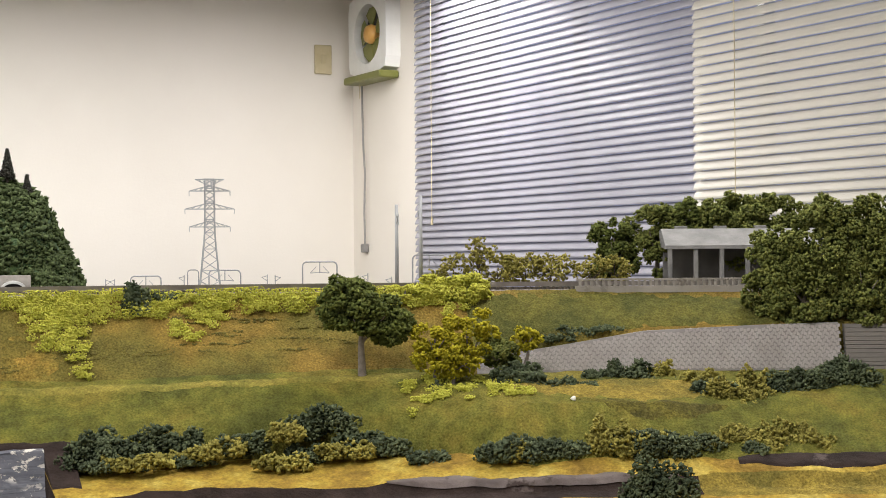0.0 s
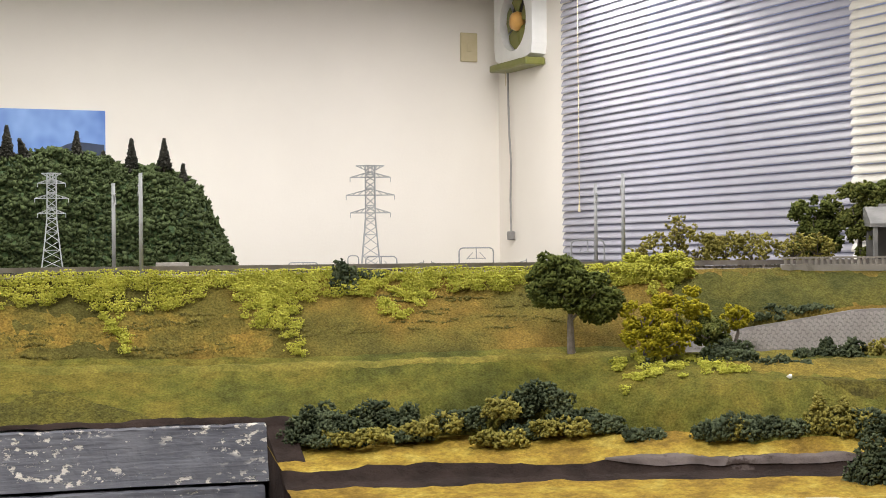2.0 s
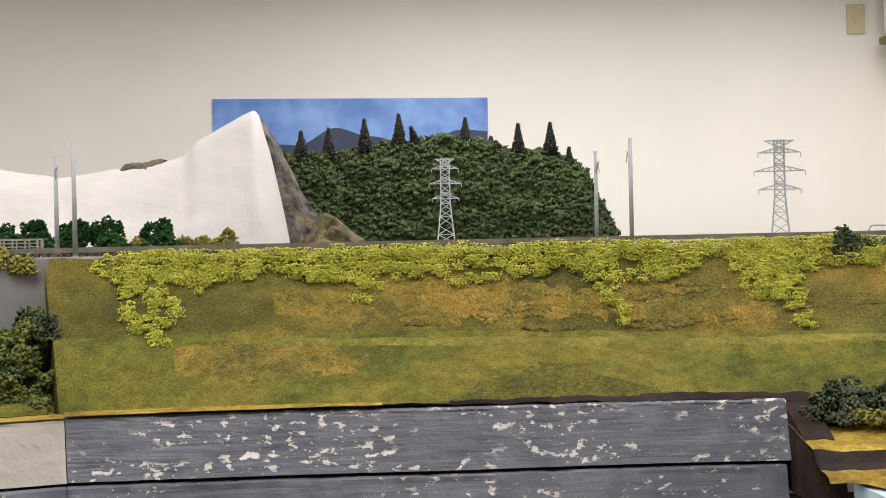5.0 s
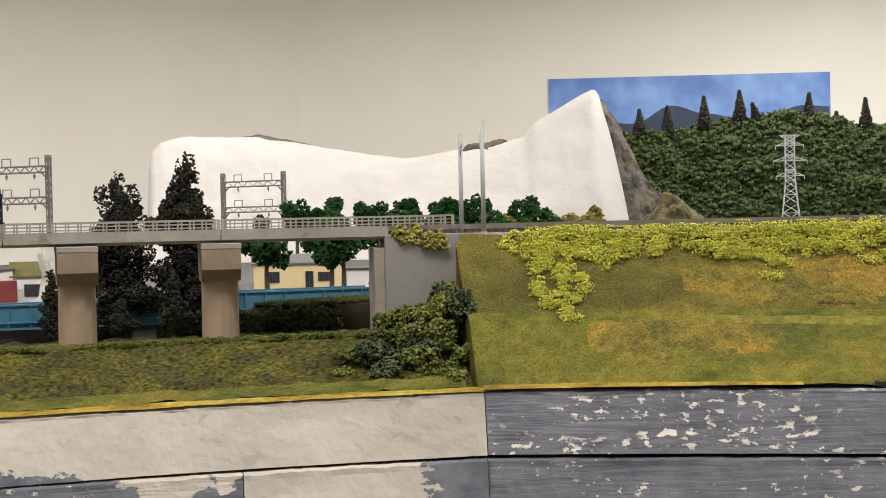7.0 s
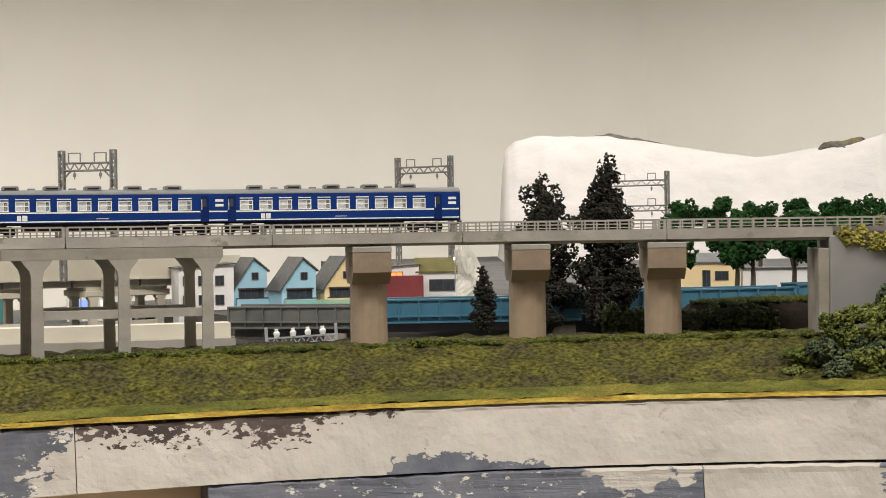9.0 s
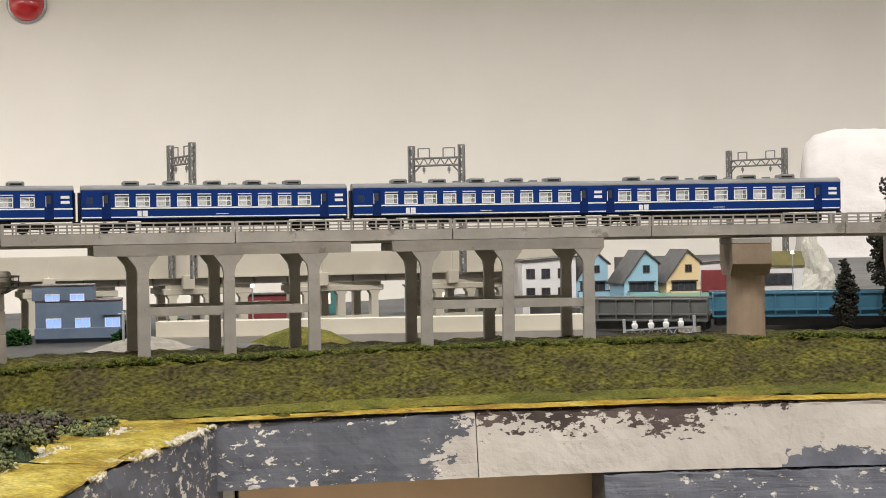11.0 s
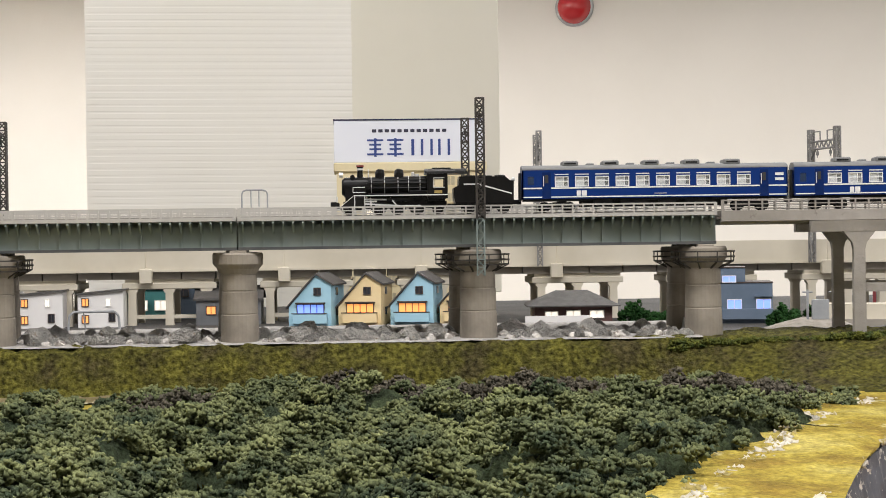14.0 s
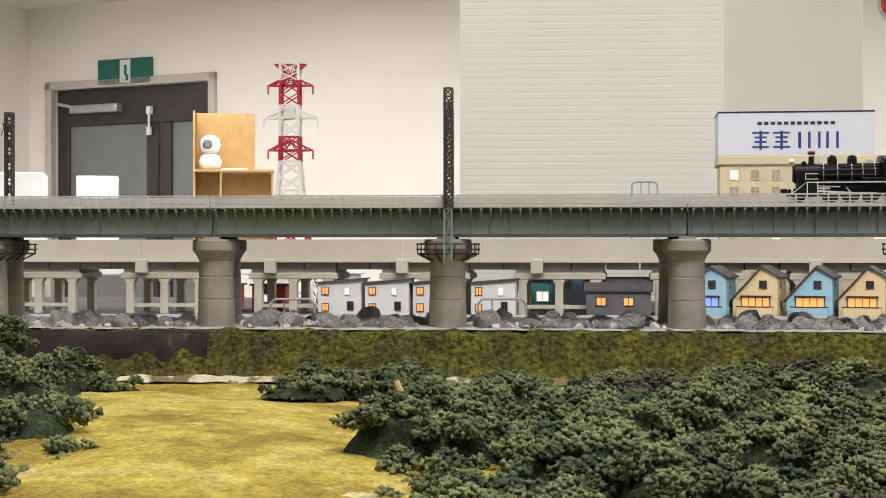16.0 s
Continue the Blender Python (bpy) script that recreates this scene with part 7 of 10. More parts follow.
FENCEGREEN = clear("pale_green_panel", (0.3, 0.62, 0.48), 0.3, 0.55)
fence_g = thing("panel_fence", Matrix.Identity(4), "pale green translucent panel fence along the upper town's edge", "fence")
run = [Vector((0.655, 0.272)), Vector((0.80, 0.185)), Vector((0.95, 0.115)), Vector((1.09, 0.045))]
for a, b in zip(run, run[1:]):
    u = (b - a) / 6
    for k in range(6):
        c, d = a + u * k, a + u * (k + 1)
        w = Vector((u.y, -u.x)).normalized() * 0.0006
        e = u.normalized() * 0.0006
        part("panel", Shape().add([(q.x, q.y, z) for z in (AZ + 0.001, AZ + 0.0095) for q in (c + e - w, d - e - w, d - e + w, c + e + w)], [(0, 3, 2, 1), (4, 5, 6, 7), (0, 1, 5, 4), (1, 2, 6, 5), (2, 3, 7, 6), (3, 0, 4, 7)]), FENCEGREEN, fence_g)
        part("post", Shape().tube((c.x, c.y, AZ), (c.x, c.y, AZ + 0.0105), 0.0007, n=6), MASTGREY, fence_g)


def crumpled(m, w, h, label):
    """A sheet of thin white stuff gathered into a ragged upright heap."""
    sh = Shape()
    n, k = 30, 14
    for j in range(k):
        f = j / (k - 1)
        for i in range(n):
            a = 2 * math.pi * i / n
            g = noise.fractal(Vector((math.cos(a) * 1.6, math.sin(a) * 1.6, f * 3.0)), 0.7, 2.2, 5)
            r = w / 2 * (1 - 0.72 * f ** 1.3) * (1 + 0.55 * g)
            sh.v.append((r * math.cos(a) + 0.004 * math.sin(f * 5), r * math.sin(a) * 0.6, h * f * (1 + 0.12 * g)))
    for j in range(k - 1):
        sh.f += [(j * n + i, j * n + (i + 1) % n, j * n + n + (i + 1) % n, j * n + n + i) for i in range(n)]
    sh.f.append(tuple(range((k - 1) * n, k * n)))
    return solo("crumpled_sheet", sh, mat("thin_white_sheet", (0.62, 0.58, 0.5), (0.72, 0.68, 0.61), 0.01, 0.6, bump=0.0015, bsize=0.006), label, "sheet", m=m)


crumpled(put(0.800, 0.225, AZ, -20), 0.030, 0.052, "crumpled thin white sheet among the houses")


def street_lamp(x, y, z=1.016):
    l = thing("street_lamp", put(x, y, z), "small grey street lamp with a lit white head", "street lamp", "street lamps")
    part("post", Shape().tube((0, 0, 0), (0, 0, 0.036), 0.0006, n=6), MASTGREY, l)
    part("head", Shape().tube((0, 0, 0.036), (0, 0, 0.0385), 0.0016, 0.0011, 8), LAMPHEAD, l)


LAMPHEAD = glow("lamp_head", (0.95, 0.97, 1.0), 6.0)
for x, y in ((0.40, 0.55), (0.45, 0.54), (0.365, 0.40), (0.57, 0.55), (0.885, 0.40), (0.965, 0.30)):
    street_lamp(x + VX, y + VY, 1.016 if x < 0.7 else AZ)

# blue plate girder line behind the front viaduct
BLUEGIRDER = mat("blue_girder", (0.04, 0.135, 0.205), (0.052, 0.165, 0.245), 0.03, 0.5)
GREYGIRDER = mat("weathered_girder", (0.10, 0.105, 0.10), (0.15, 0.15, 0.14), 0.03, 0.6)


def plate_girder(a, b, z0, z1, material, label):
    a, b = Vector(a) + Vector((VX, VY)), Vector(b) + Vector((VX, VY))
    L = (b - a).length
    g = thing("plate_girder", Matrix.Translation((a.x, a.y, 0)) @ Matrix.Rotation(math.atan2(b.y - a.y, b.x - a.x), 4, "Z"), label, "girder bridge", "through girders")
    for y in (0.0, 0.034):
        part("web", Shape().box(0, L, y - 0.0006, y + 0.0006, z0 + 0.0055, z1), material, g)
        part("top_flange", Shape().box(0, L, y - 0.002, y + 0.002, z1, z1 + 0.0012), material, g)
        part("lower_flange", Shape().box(0, L, y - 0.003, y + 0.003, z0 + 0.0088, z0 + 0.0100), material, g)
        part("base_flange", Shape().box(0, L, y - 0.003, y + 0.003, z0 + 0.0045, z0 + 0.0057), material, g)
    n = max(3, round(L / 0.014))
    for k in range(n + 1):
        x = min(max(0.0006, L * k / n), L - 0.0006)
        part("stiffener", Shape().box(x - 0.0005, x + 0.0005, -0.0028, -0.0006, z0 + 0.0055, z1), material, g)
    part("floor_deck", Shape().box(0, L, 0.0015, 0.0325, z0 + 0.0058, z0 + 0.0085), GREYGIRDER, g)
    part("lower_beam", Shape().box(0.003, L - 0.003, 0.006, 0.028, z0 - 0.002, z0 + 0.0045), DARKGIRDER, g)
    return g


plate_girder((0.553, 0.190), (0.622, 0.128), 1.0235, 1.0430, GREYGIRDER, "weathered dark grey plate girder span")
plate_girder((0.624, 0.126), (0.765, 0.050), 1.0265, 1.0470, BLUEGIRDER, "blue painted plate girder span")
plate_girder((0.767, 0.049), (0.915, -0.012), 1.0300, 1.0505, BLUEGIRDER, "blue painted plate girder span")
plate_girder((0.917, -0.013), (1.06, -0.08), 1.0320, 1.0525, BLUEGIRDER, "blue painted plate girder span")
for x, y in ((0.565, 0.195), (0.63, 0.14), (0.775, 0.062), (0.925, 0.0), (1.05, -0.06)):
    solo("girder_support", Shape().box(-0.008, 0.008, -0.012, 0.016, 1.012, 1.0215 if x < 0.6 else 1.0245 if x < 0.7 else 1.0280, 0.0006), PIERCON, "short grey concrete support under the girder", "pier", m=put(x, y, 0, -35), group="girder supports")

# long low concrete wall and road behind the frame viaduct
low = Shape()
for i in range(26):
    t0, t1 = i / 26, (i + 1) / 26
    p0, p1 = Vector((0.27, 0.257)).lerp(Vector((0.556, 0.160)), t0), Vector((0.27, 0.257)).lerp(Vector((0.556, 0.160)), t1)
    d = (p1 - p0).normalized()
    nrm = Vector((-d.y, d.x)) * 0.02
    low.add([(p0.x, p0.y, 1.016), (p1.x, p1.y, 1.016), (p1.x + nrm.x, p1.y + nrm.y, 1.016), (p0.x + nrm.x, p0.y + nrm.y, 1.016), (p0.x, p0.y, 1.034), (p1.x, p1.y, 1.034), (p1.x + nrm.x, p1.y + nrm.y, 1.034), (p0.x + nrm.x, p0.y + nrm.y, 1.034)], [(0, 3, 2, 1), (4, 5, 6, 7), (0, 1, 5, 4), (2, 3, 7, 6), (0, 4, 7, 3), (1, 2, 6, 5)])
solo("low_wall", low, CREAM, "long low beige concrete wall behind the viaduct", "wall")

kerb = Shape()
kerb.add([(0.27, 0.249, 1.016), (0.556, 0.152, 1.016), (0.5585, 0.1595, 1.016), (0.2725, 0.2565, 1.016), (0.27, 0.249, 1.0235), (0.556, 0.152, 1.0235), (0.5585, 0.1595, 1.0235), (0.2725, 0.2565, 1.0235)], [(0, 3, 2, 1), (4, 5, 6, 7), (0, 1, 5, 4), (1, 2, 6, 5), (2, 3, 7, 6), (3, 0, 4, 7)])
solo("wall_plinth", kerb, BEAMGREY, "grey concrete plinth before the low wall", "plinth")

# grey railing with white insulators stored on the ground
fence = thing("pole_stand", put(0.578, 0.0937, 1.0175, -30) @ Matrix.Rotation(radians(-3), 4, "Y"), "grey lattice beam with white insulators lying on posts", "catenary part")
part("beam", Shape().box(-0.0235, 0.0235, -0.001, 0.001, 0.004, 0.0052).box(-0.0235, 0.0235, -0.001, 0.001, 0.0085, 0.0095), MASTGREY, fence)
zz = Shape()
for k in range(16):
    a, b = -0.0235 + 0.047 * k / 16, -0.0235 + 0.047 * (k + 1) / 16
    zz.tube((a, 0, 0.0046 if k % 2 else 0.009), (b, 0, 0.009 if k % 2 else 0.0046), 0.0005, n=4)
part("bracing", zz, MASTGREY, fence)
for x in (-0.0235, 0.0235):
    part("post", Shape().box(x - 0.001, x + 0.001, -0.0012, 0.0012, 0, 0.0165, 0.0002), MASTGREY, fence)
for x in (-0.0165, -0.0055, 0.0045, 0.0145):
    part("insulator", Shape().lathe([(0.0016, 0.0095), (0.0021, 0.0115), (0.0021, 0.0128), (0.0012, 0.0135), (0.0013, 0.0152)], 10, (x, 0)), WHITE, fence, "white insulator")

# signal box with two small posts by the blue building
sig = thing("relay_cabinet", put_b(0.215, 0.12, 1.031, -10), "pale grey relay cabinet with two posts", "cabinet")
part("body", Shape().box(-0.004, 0.006, -0.002, 0.002, 0, 0.012, 0.0003), MASTGREY, sig)
for x in (-0.0065, 0.009):
    part("post", Shape().tube((x, 0, 0), (x, 0, 0.018), 0.0008, n=6).tube((x - 0.003, 0, 0.0165), (x + 0.003, 0, 0.0165), 0.0005, n=5), MASTGREY, sig)

# ---- pylons ----


def pylon(m, h, w, m1, label, aw=0.05, m2=None):
    """A lattice transmission tower: four legs, three pairs of cross arms and a flat top."""
    p = thing("transmission_tower", m, label, "pylon")
    lev = [(0.0, w), (0.16, w * 0.8), (0.32, w * 0.62), (0.48, w * 0.47), (0.60, w * 0.37), (0.70, w * 0.355), (0.83, w * 0.35), (0.93, w * 0.345), (1.0, w * 0.34)]
    light = (0, 2, 3, 5, 7) if m2 else ()
    r = 0.0012 * h / 0.21
    for k in range(len(lev) - 1):
        (ta, wa), (tb, wb) = lev[k], lev[k + 1]
        ca = [Vector((sx * wa / 2, sy * wa / 2, ta * h)) for sx, sy in ((-1, -1), (1, -1), (1, 1), (-1, 1))]
        cb = [Vector((sx * wb / 2, sy * wb / 2, tb * h)) for sx, sy in ((-1, -1), (1, -1), (1, 1), (-1, 1))]
        m = m2 if k in light else m1
        for i in range(4):
            j = (i + 1) % 4
            part("leg", Shape().tube(ca[i], cb[i], r, n=5), m, p)
            ma, mb = (ca[i] + cb[i]) / 2, (ca[j] + cb[j]) / 2
            for a, b in ((ca[i], mb), (ca[j], ma), (ma, cb[j]), (mb, cb[i])):
                part("brace", Shape().tube(a, b, r * 0.6, n=4), m, p)
            part("girt", Shape().tube(cb[i], cb[j], r * 0.6, n=4), m, p)
    for t, a, rise, light_arm in ((0.644, 0.83, 0.045, False), (0.777, 1.0, 0.045, True), (0.911, 0.83, 0.04, False), (0.998, 0.58, -0.05, False)):
        a *= aw
        for sx in (-1, 1):
            sh = Shape()
            for y in (-w * 0.17, w * 0.17):
                sh.tube((0, y, t * h), (sx * a, 0, t * h), r * 0.8, n=4)
                sh.tube((0, y, (t + rise) * h), (sx * a, 0, t * h), r * 0.7, n=4)
                for k in range(1, 4):
                    f = k / 4
                    sh.tube((sx * a * f, y * (1 - f), t * h), (sx * a * (f - 0.2), y * (1.2 - f), (t + rise * (1.2 - f)) * h), r * 0.5, n=4)
            if rise > 0:
                sh.tube((sx * a, 0, t * h), (sx * a, 0, t * h - 0.035 * h), r * 0.7, n=4)
            part("cross_arm", sh, m2 if m2 and light_arm else m1, p)
    return p


PYL = mat("pylon_silver", (0.4, 0.42, 0.43), (0.46, 0.48, 0.5), 0.02, 0.5)
pylon(put(2.83, 0.112, 1.016, -68), 0.248, 0.05, PYL, "silver grey lattice transmission tower", 0.045)
pylon(put(3.79, 1.454, 1.016, -56), 0.311, 0.07, PYL, "silver grey lattice transmission tower before the hill", 0.045)
REDP = mat("tower_red", (0.45, 0.01, 0.03), (0.5, 0.02, 0.04), 0.02, 0.5)
WHTP = mat("tower_white", (0.78, 0.75, 0.73), (0.8, 0.78, 0.76), 0.02, 0.5)
pylon(put_b(-0.476, 0.62, 1.016, 5), 0.228, 0.05, REDP, "red and white lattice transmission tower", 0.0255, WHTP)

# ---- foliage ----


def leaf(name, a, b, lo=0.76, hi=1.24, size=0.004, bump=0.0003):
    """Foam or turf: the shade varies from crumb to crumb and by fine noise."""
    m = mat(name, a, b, size, 0.95, bump=bump, bsize=0.0009, detail=5, spec=0.15)
    N, L = m.node_tree.nodes, m.node_tree.links
    g = N.new("ShaderNodeNewGeometry")
    mr = N.new("ShaderNodeMapRange")
    mr.inputs["To Min"].default_value, mr.inputs["To Max"].default_value = lo, hi
    L.new(g.outputs["Random Per Island"], mr.inputs["Value"])
    hs = N.new("ShaderNodeHueSaturation")
    bs = N["Principled BSDF"]
    src = bs.inputs["Base Color"].links[0].from_socket
    L.new(src, hs.inputs["Color"])
    L.new(mr.outputs[0], hs.inputs["Value"])
    L.new(hs.outputs["Color"], bs.inputs["Base Color"])
    return m


LEAF_DARK = leaf("dark_green_foam", (0.043, 0.057, 0.033), (0.115, 0.138, 0.072), 0.86, 1.14, size=0.012)
LEAF_FIELD = leaf("field_green_foam", (0.044, 0.06, 0.034), (0.19, 0.205, 0.088), 0.86, 1.14, size=0.026)
LEAF_BROWN = leaf("brown_foam", (0.05, 0.044, 0.032), (0.12, 0.106, 0.08))
LEAF_OLIVE = leaf("olive_foam", (0.165, 0.148, 0.034), (0.35, 0.31, 0.075), 0.86, 1.14, size=0.01)
LEAF_YELLOW = leaf("yellow_foam", (0.24, 0.213, 0.01), (0.46, 0.405, 0.028), size=0.012)
LEAF_LIME = leaf("lime_foam", (0.4, 0.405, 0.055), (0.6, 0.585, 0.1), 0.9, 1.1, size=0.012, bump=0.0001)
LEAF_TREE = leaf("tree_green_foam", (0.055, 0.072, 0.018), (0.13, 0.15, 0.036))
LEAF_WOOD = leaf("wood_green_foam", (0.075, 0.094, 0.025), (0.2, 0.212, 0.056))
LEAF_SPRUCE = leaf("spruce_foam", (0.016, 0.0165, 0.013), (0.046, 0.043, 0.033), 0.85, 1.15)
BARK = mat("bark", (0.14, 0.12, 0.1), (0.22, 0.19, 0.16), 0.003, 0.9, bump=0.0003, bsize=0.001)
DARKBARK = mat("dark_bark", (0.06, 0.045, 0.035), (0.1, 0.08, 0.06), 0.003, 0.9)

rng = np.random.default_rng(11)
ICO = np.array([(1, 1, 1), (1, -1, -1), (-1, 1, -1), (-1, -1, 1)], float) / 3 ** 0.5 * 1.35
ICOF = np.array([(0, 1, 2), (0, 3, 1), (0, 2, 3), (1, 3, 2)])
VARIANTS = []
for _ in range(24):
    q = ICO * rng.uniform(0.85, 1.45, (len(ICO), 1)) * rng.uniform(0.72, 1.3, (1, 3))
    ax = rng.normal(size=(3, 3))
    q = q @ np.linalg.qr(ax)[0]
    VARIANTS.append(q)
VARIANTS = np.array(VARIANTS)


def crumbs(name, centres, radii):
    """One mesh of many small rough lumps."""
    C, R = np.asarray(centres, float), np.asarray(radii, float)
    n, k = len(C), len(ICO)
    V = (VARIANTS[rng.integers(0, len(VARIANTS), n)] * R[:, None, None] + C[:, None, :]).reshape(-1, 3)
    F = (ICOF[None] + (np.arange(n) * k)[:, None, None]).reshape(-1, 3)
    me = bpy.data.meshes.new(name)
    me.vertices.add(len(V))
    me.vertices.foreach_set("co", V.astype(np.float32).ravel())
    me.loops.add(F.size)
    me.loops.foreach_set("vertex_index", F.astype(np.int32).ravel())
    me.polygons.add(len(F))
    me.polygons.foreach_set("loop_start", (np.arange(len(F)) * 3).astype(np.int32))
    me.polygons.foreach_set("use_smooth", [True] * len(F))
    me.update(calc_edges=True)
    me.validate()
    return me


def dome(n, up=True):
    d = rng.normal(size=(n, 3))
    d /= np.linalg.norm(d, axis=1)[:, None]
    if up:
        d[:, 2] = np.abs(d[:, 2]) * 0.96 - 0.04
    return d


def bush_crumbs(c, rx, ry, rz, r=0.0017, dense=1.0, up=True, lumps=None, lump=1.0, low=-0.12):
    """Crumb centres of a lumpy bush of those half sizes standing at c."""
    K = lumps or int(rng.integers(6, 10))
    r = r * 0.72
    L = dome(K, up) * rng.uniform(0.45, 0.72, (K, 1)) * (1.55 - 0.55 * lump)
    P, Q = [], []
    for l in L:
        lr = rng.uniform(0.34, 0.52) * lump
        area = 4 * math.pi * (lr * (rx + ry + rz) / 3) ** 2
        n = max(6, int(dense * area / (2.1 * r) ** 2))
        d = dome(n, False)
        p = l + d * lr * rng.uniform(0.78, 1.14, (n, 1))
        keep = (np.linalg.norm(p, axis=1) > 0.42) & ((p[:, 2] > low) if up else True)
        P.append(p[keep])
    P = np.concatenate(P)
    P = P * np.array([rx, ry, rz]) + np.array(c)
    return P, rng.uniform(0.75, 1.3, len(P)) * r


def bush(x, y, z, rx, ry, rz, material, label, r=0.0017, group="foam bushes", name="bush", dense=1.0):
    P, R = [], []
    for dx in (-0.42, 0.0, 0.44):
        p, q = bush_crumbs((dx * rx, rng.uniform(-0.25, 0.25) * ry, 0), rx * rng.uniform(0.5, 0.68), ry * 0.8, rz * rng.uniform(0.62, 1.0), r * 0.95, dense * 0.85, True, 9, 0.8)
        P.append(p)
        R.append(q)
    P, R = np.concatenate(P), np.concatenate(R)
    ob = new(name, crumbs(name, P, R))
    ob.data.materials.append(material)
    ob.location = (x, y, z)
    return tagged(ob, label, "bush", group)


def sbush(s, n, z, w, d, h, material, label, r=0.0017, **kw):
    ob = bush(0, 0, 0, w / 2, d / 2, h, material, label, r, **kw)
    ob.matrix_world = along(s, n, z)
    return ob


DARK_BUSHES = (
    (1.255, -0.155, 1.0032, 0.031, 0.023),
    (1.280, -0.150, 1.0027, 0.043, 0.028),
    (1.310, -0.148, 1.0066, 0.025, 0.019),
    (1.350, -0.155, 1.0076, 0.028, 0.014),
    (1.395, -0.150, 1.0149, 0.041, 0.022),
    (1.425, -0.155, 1.0051, 0.038, 0.016),
    (1.440, -0.160, 1.0054, 0.016, 0.011),
    (1.465, -0.172, 1.0008, 0.022, 0.008),
    (1.515, -0.185, 1.0030, 0.034, 0.012),
    (1.545, -0.185, 1.0037, 0.034, 0.012),
    (1.615, -0.184, 1.0048, 0.054, 0.016),
    (1.598, -0.238, 0.9838, 0.035, 0.029),
    (1.660, -0.130, 1.0328, 0.027, 0.012),
    (1.720, -0.120, 1.0313, 0.038, 0.019),
    (1.745, -0.110, 1.0338, 0.046, 0.018),
    (1.745, -0.105, 1.0368, 0.021, 0.021),
    (1.605, -0.100, 1.0343, 0.035, 0.016),
    (1.640, -0.100, 1.0327, 0.028, 0.010),
    (1.590, -0.100, 1.0394, 0.017, 0.007),
    (1.555, -0.125, 1.0318, 0.037, 0.013),
    (1.575, -0.125, 1.0332, 0.020, 0.009),
    (1.530, -0.115, 1.0393, 0.027, 0.010),
    (1.480, -0.122, 1.0311, 0.011, 0.009),
    (1.540, -0.110, 1.0427, 0.020, 0.010),
    (1.585, -0.060, 1.0635, 0.025, 0.008),
    (1.605, -0.060, 1.0669, 0.018, 0.005),
    (1.570, -0.062, 1.0613, 0.021, 0.005),
    (1.300, -0.029, 1.0815, 0.014, 0.025),
    (1.320, -0.022, 1.0888, 0.022, 0.005),
)
OLIVE_BUSHES = (
    (1.285, -0.168, 1.0031, 0.024, 0.008),
    (1.320, -0.162, 1.0062, 0.022, 0.007),
    (1.335, -0.160, 1.0068, 0.025, 0.011),
    (1.375, -0.158, 1.0143, 0.022, 0.012),
    (1.410, -0.165, 1.0042, 0.031, 0.011),
    (1.370, -0.172, 1.0001, 0.028, 0.009),
    (1.580, -0.186, 1.0071, 0.022, 0.019),
    (1.590, -0.186, 1.0056, 0.041, 0.014),
    (1.660, -0.180, 1.0061, 0.026, 0.016),
    (1.690, -0.176, 1.0051, 0.036, 0.018),
    (1.715, -0.172, 1.0045, 0.026, 0.013),
    (1.675, -0.135, 1.0197, 0.041, 0.029),
    (1.630, -0.098, 1.0365, 0.021, 0.014),
    (1.688, -0.122, 1.0270, 0.030, 0.024),
    (1.668, -0.145, 1.0130, 0.026, 0.020),
    (1.655, -0.112, 1.0300, 0.024, 0.018),
)
for rows, m, lb in ((DARK_BUSHES, LEAF_DARK, "dark green foam bush"), (OLIVE_BUSHES, LEAF_OLIVE, "light olive foam bush")):
    for q, n, z, w, h in rows:
        spot = "at the top of the embankment" if n > -0.05 else ("above the retaining wall" if n > -0.08 else ("on the terrace" if n > -0.14 else "on the sandy ledge"))
        sbush(q, n, z - 0.002, w * 1.25, max(0.014, w * 0.6), h * 1.05, m, lb + " " + spot, 0.0014)
for k in range(40):
    q = rng.uniform(1.255, 1.72)
    if 1.44 < q < 1.5 or 1.33 < q < 1.37:
        continue
    n = -0.150 - 0.013 * rng.uniform() if q < 1.45 else -0.176 - 0.012 * rng.uniform()
    w = rng.uniform(0.010, 0.021)
    sbush(q, n, 1.0005 if q < 1.45 else 1.0010, w * 1.3, w, w * rng.uniform(0.45, 0.75), LEAF_DARK if k % 5 < 3 else LEAF_OLIVE, "low foam scrub on the sandy ledge", 0.0013)
# bushes at the abutment
TANGLE = ((0.808, -0.060, 1.030, 0.034, 0.030, LEAF_WOOD), (0.792, -0.075, 1.018, 0.036, 0.024, LEAF_DARK), (0.822, -0.075, 1.018, 0.036, 0.032, LEAF_TREE), (0.828, -0.055, 1.035, 0.022, 0.034, LEAF_DARK), (0.800, -0.046, 1.034, 0.024, 0.022, LEAF_WOOD), (0.775, -0.070, 1.020, 0.03, 0.014, LEAF_TREE), (0.815, -0.090, 1.014, 0.026, 0.016, LEAF_WOOD), (0.824, -0.050, 1.038, 0.026, 0.026, LEAF_WOOD), (0.820, -0.068, 1.026, 0.030, 0.026, LEAF_WOOD), (0.806, -0.072, 1.020, 0.034, 0.022, LEAF_DARK), (0.826, -0.040, 1.046, 0.018, 0.022, LEAF_TREE))
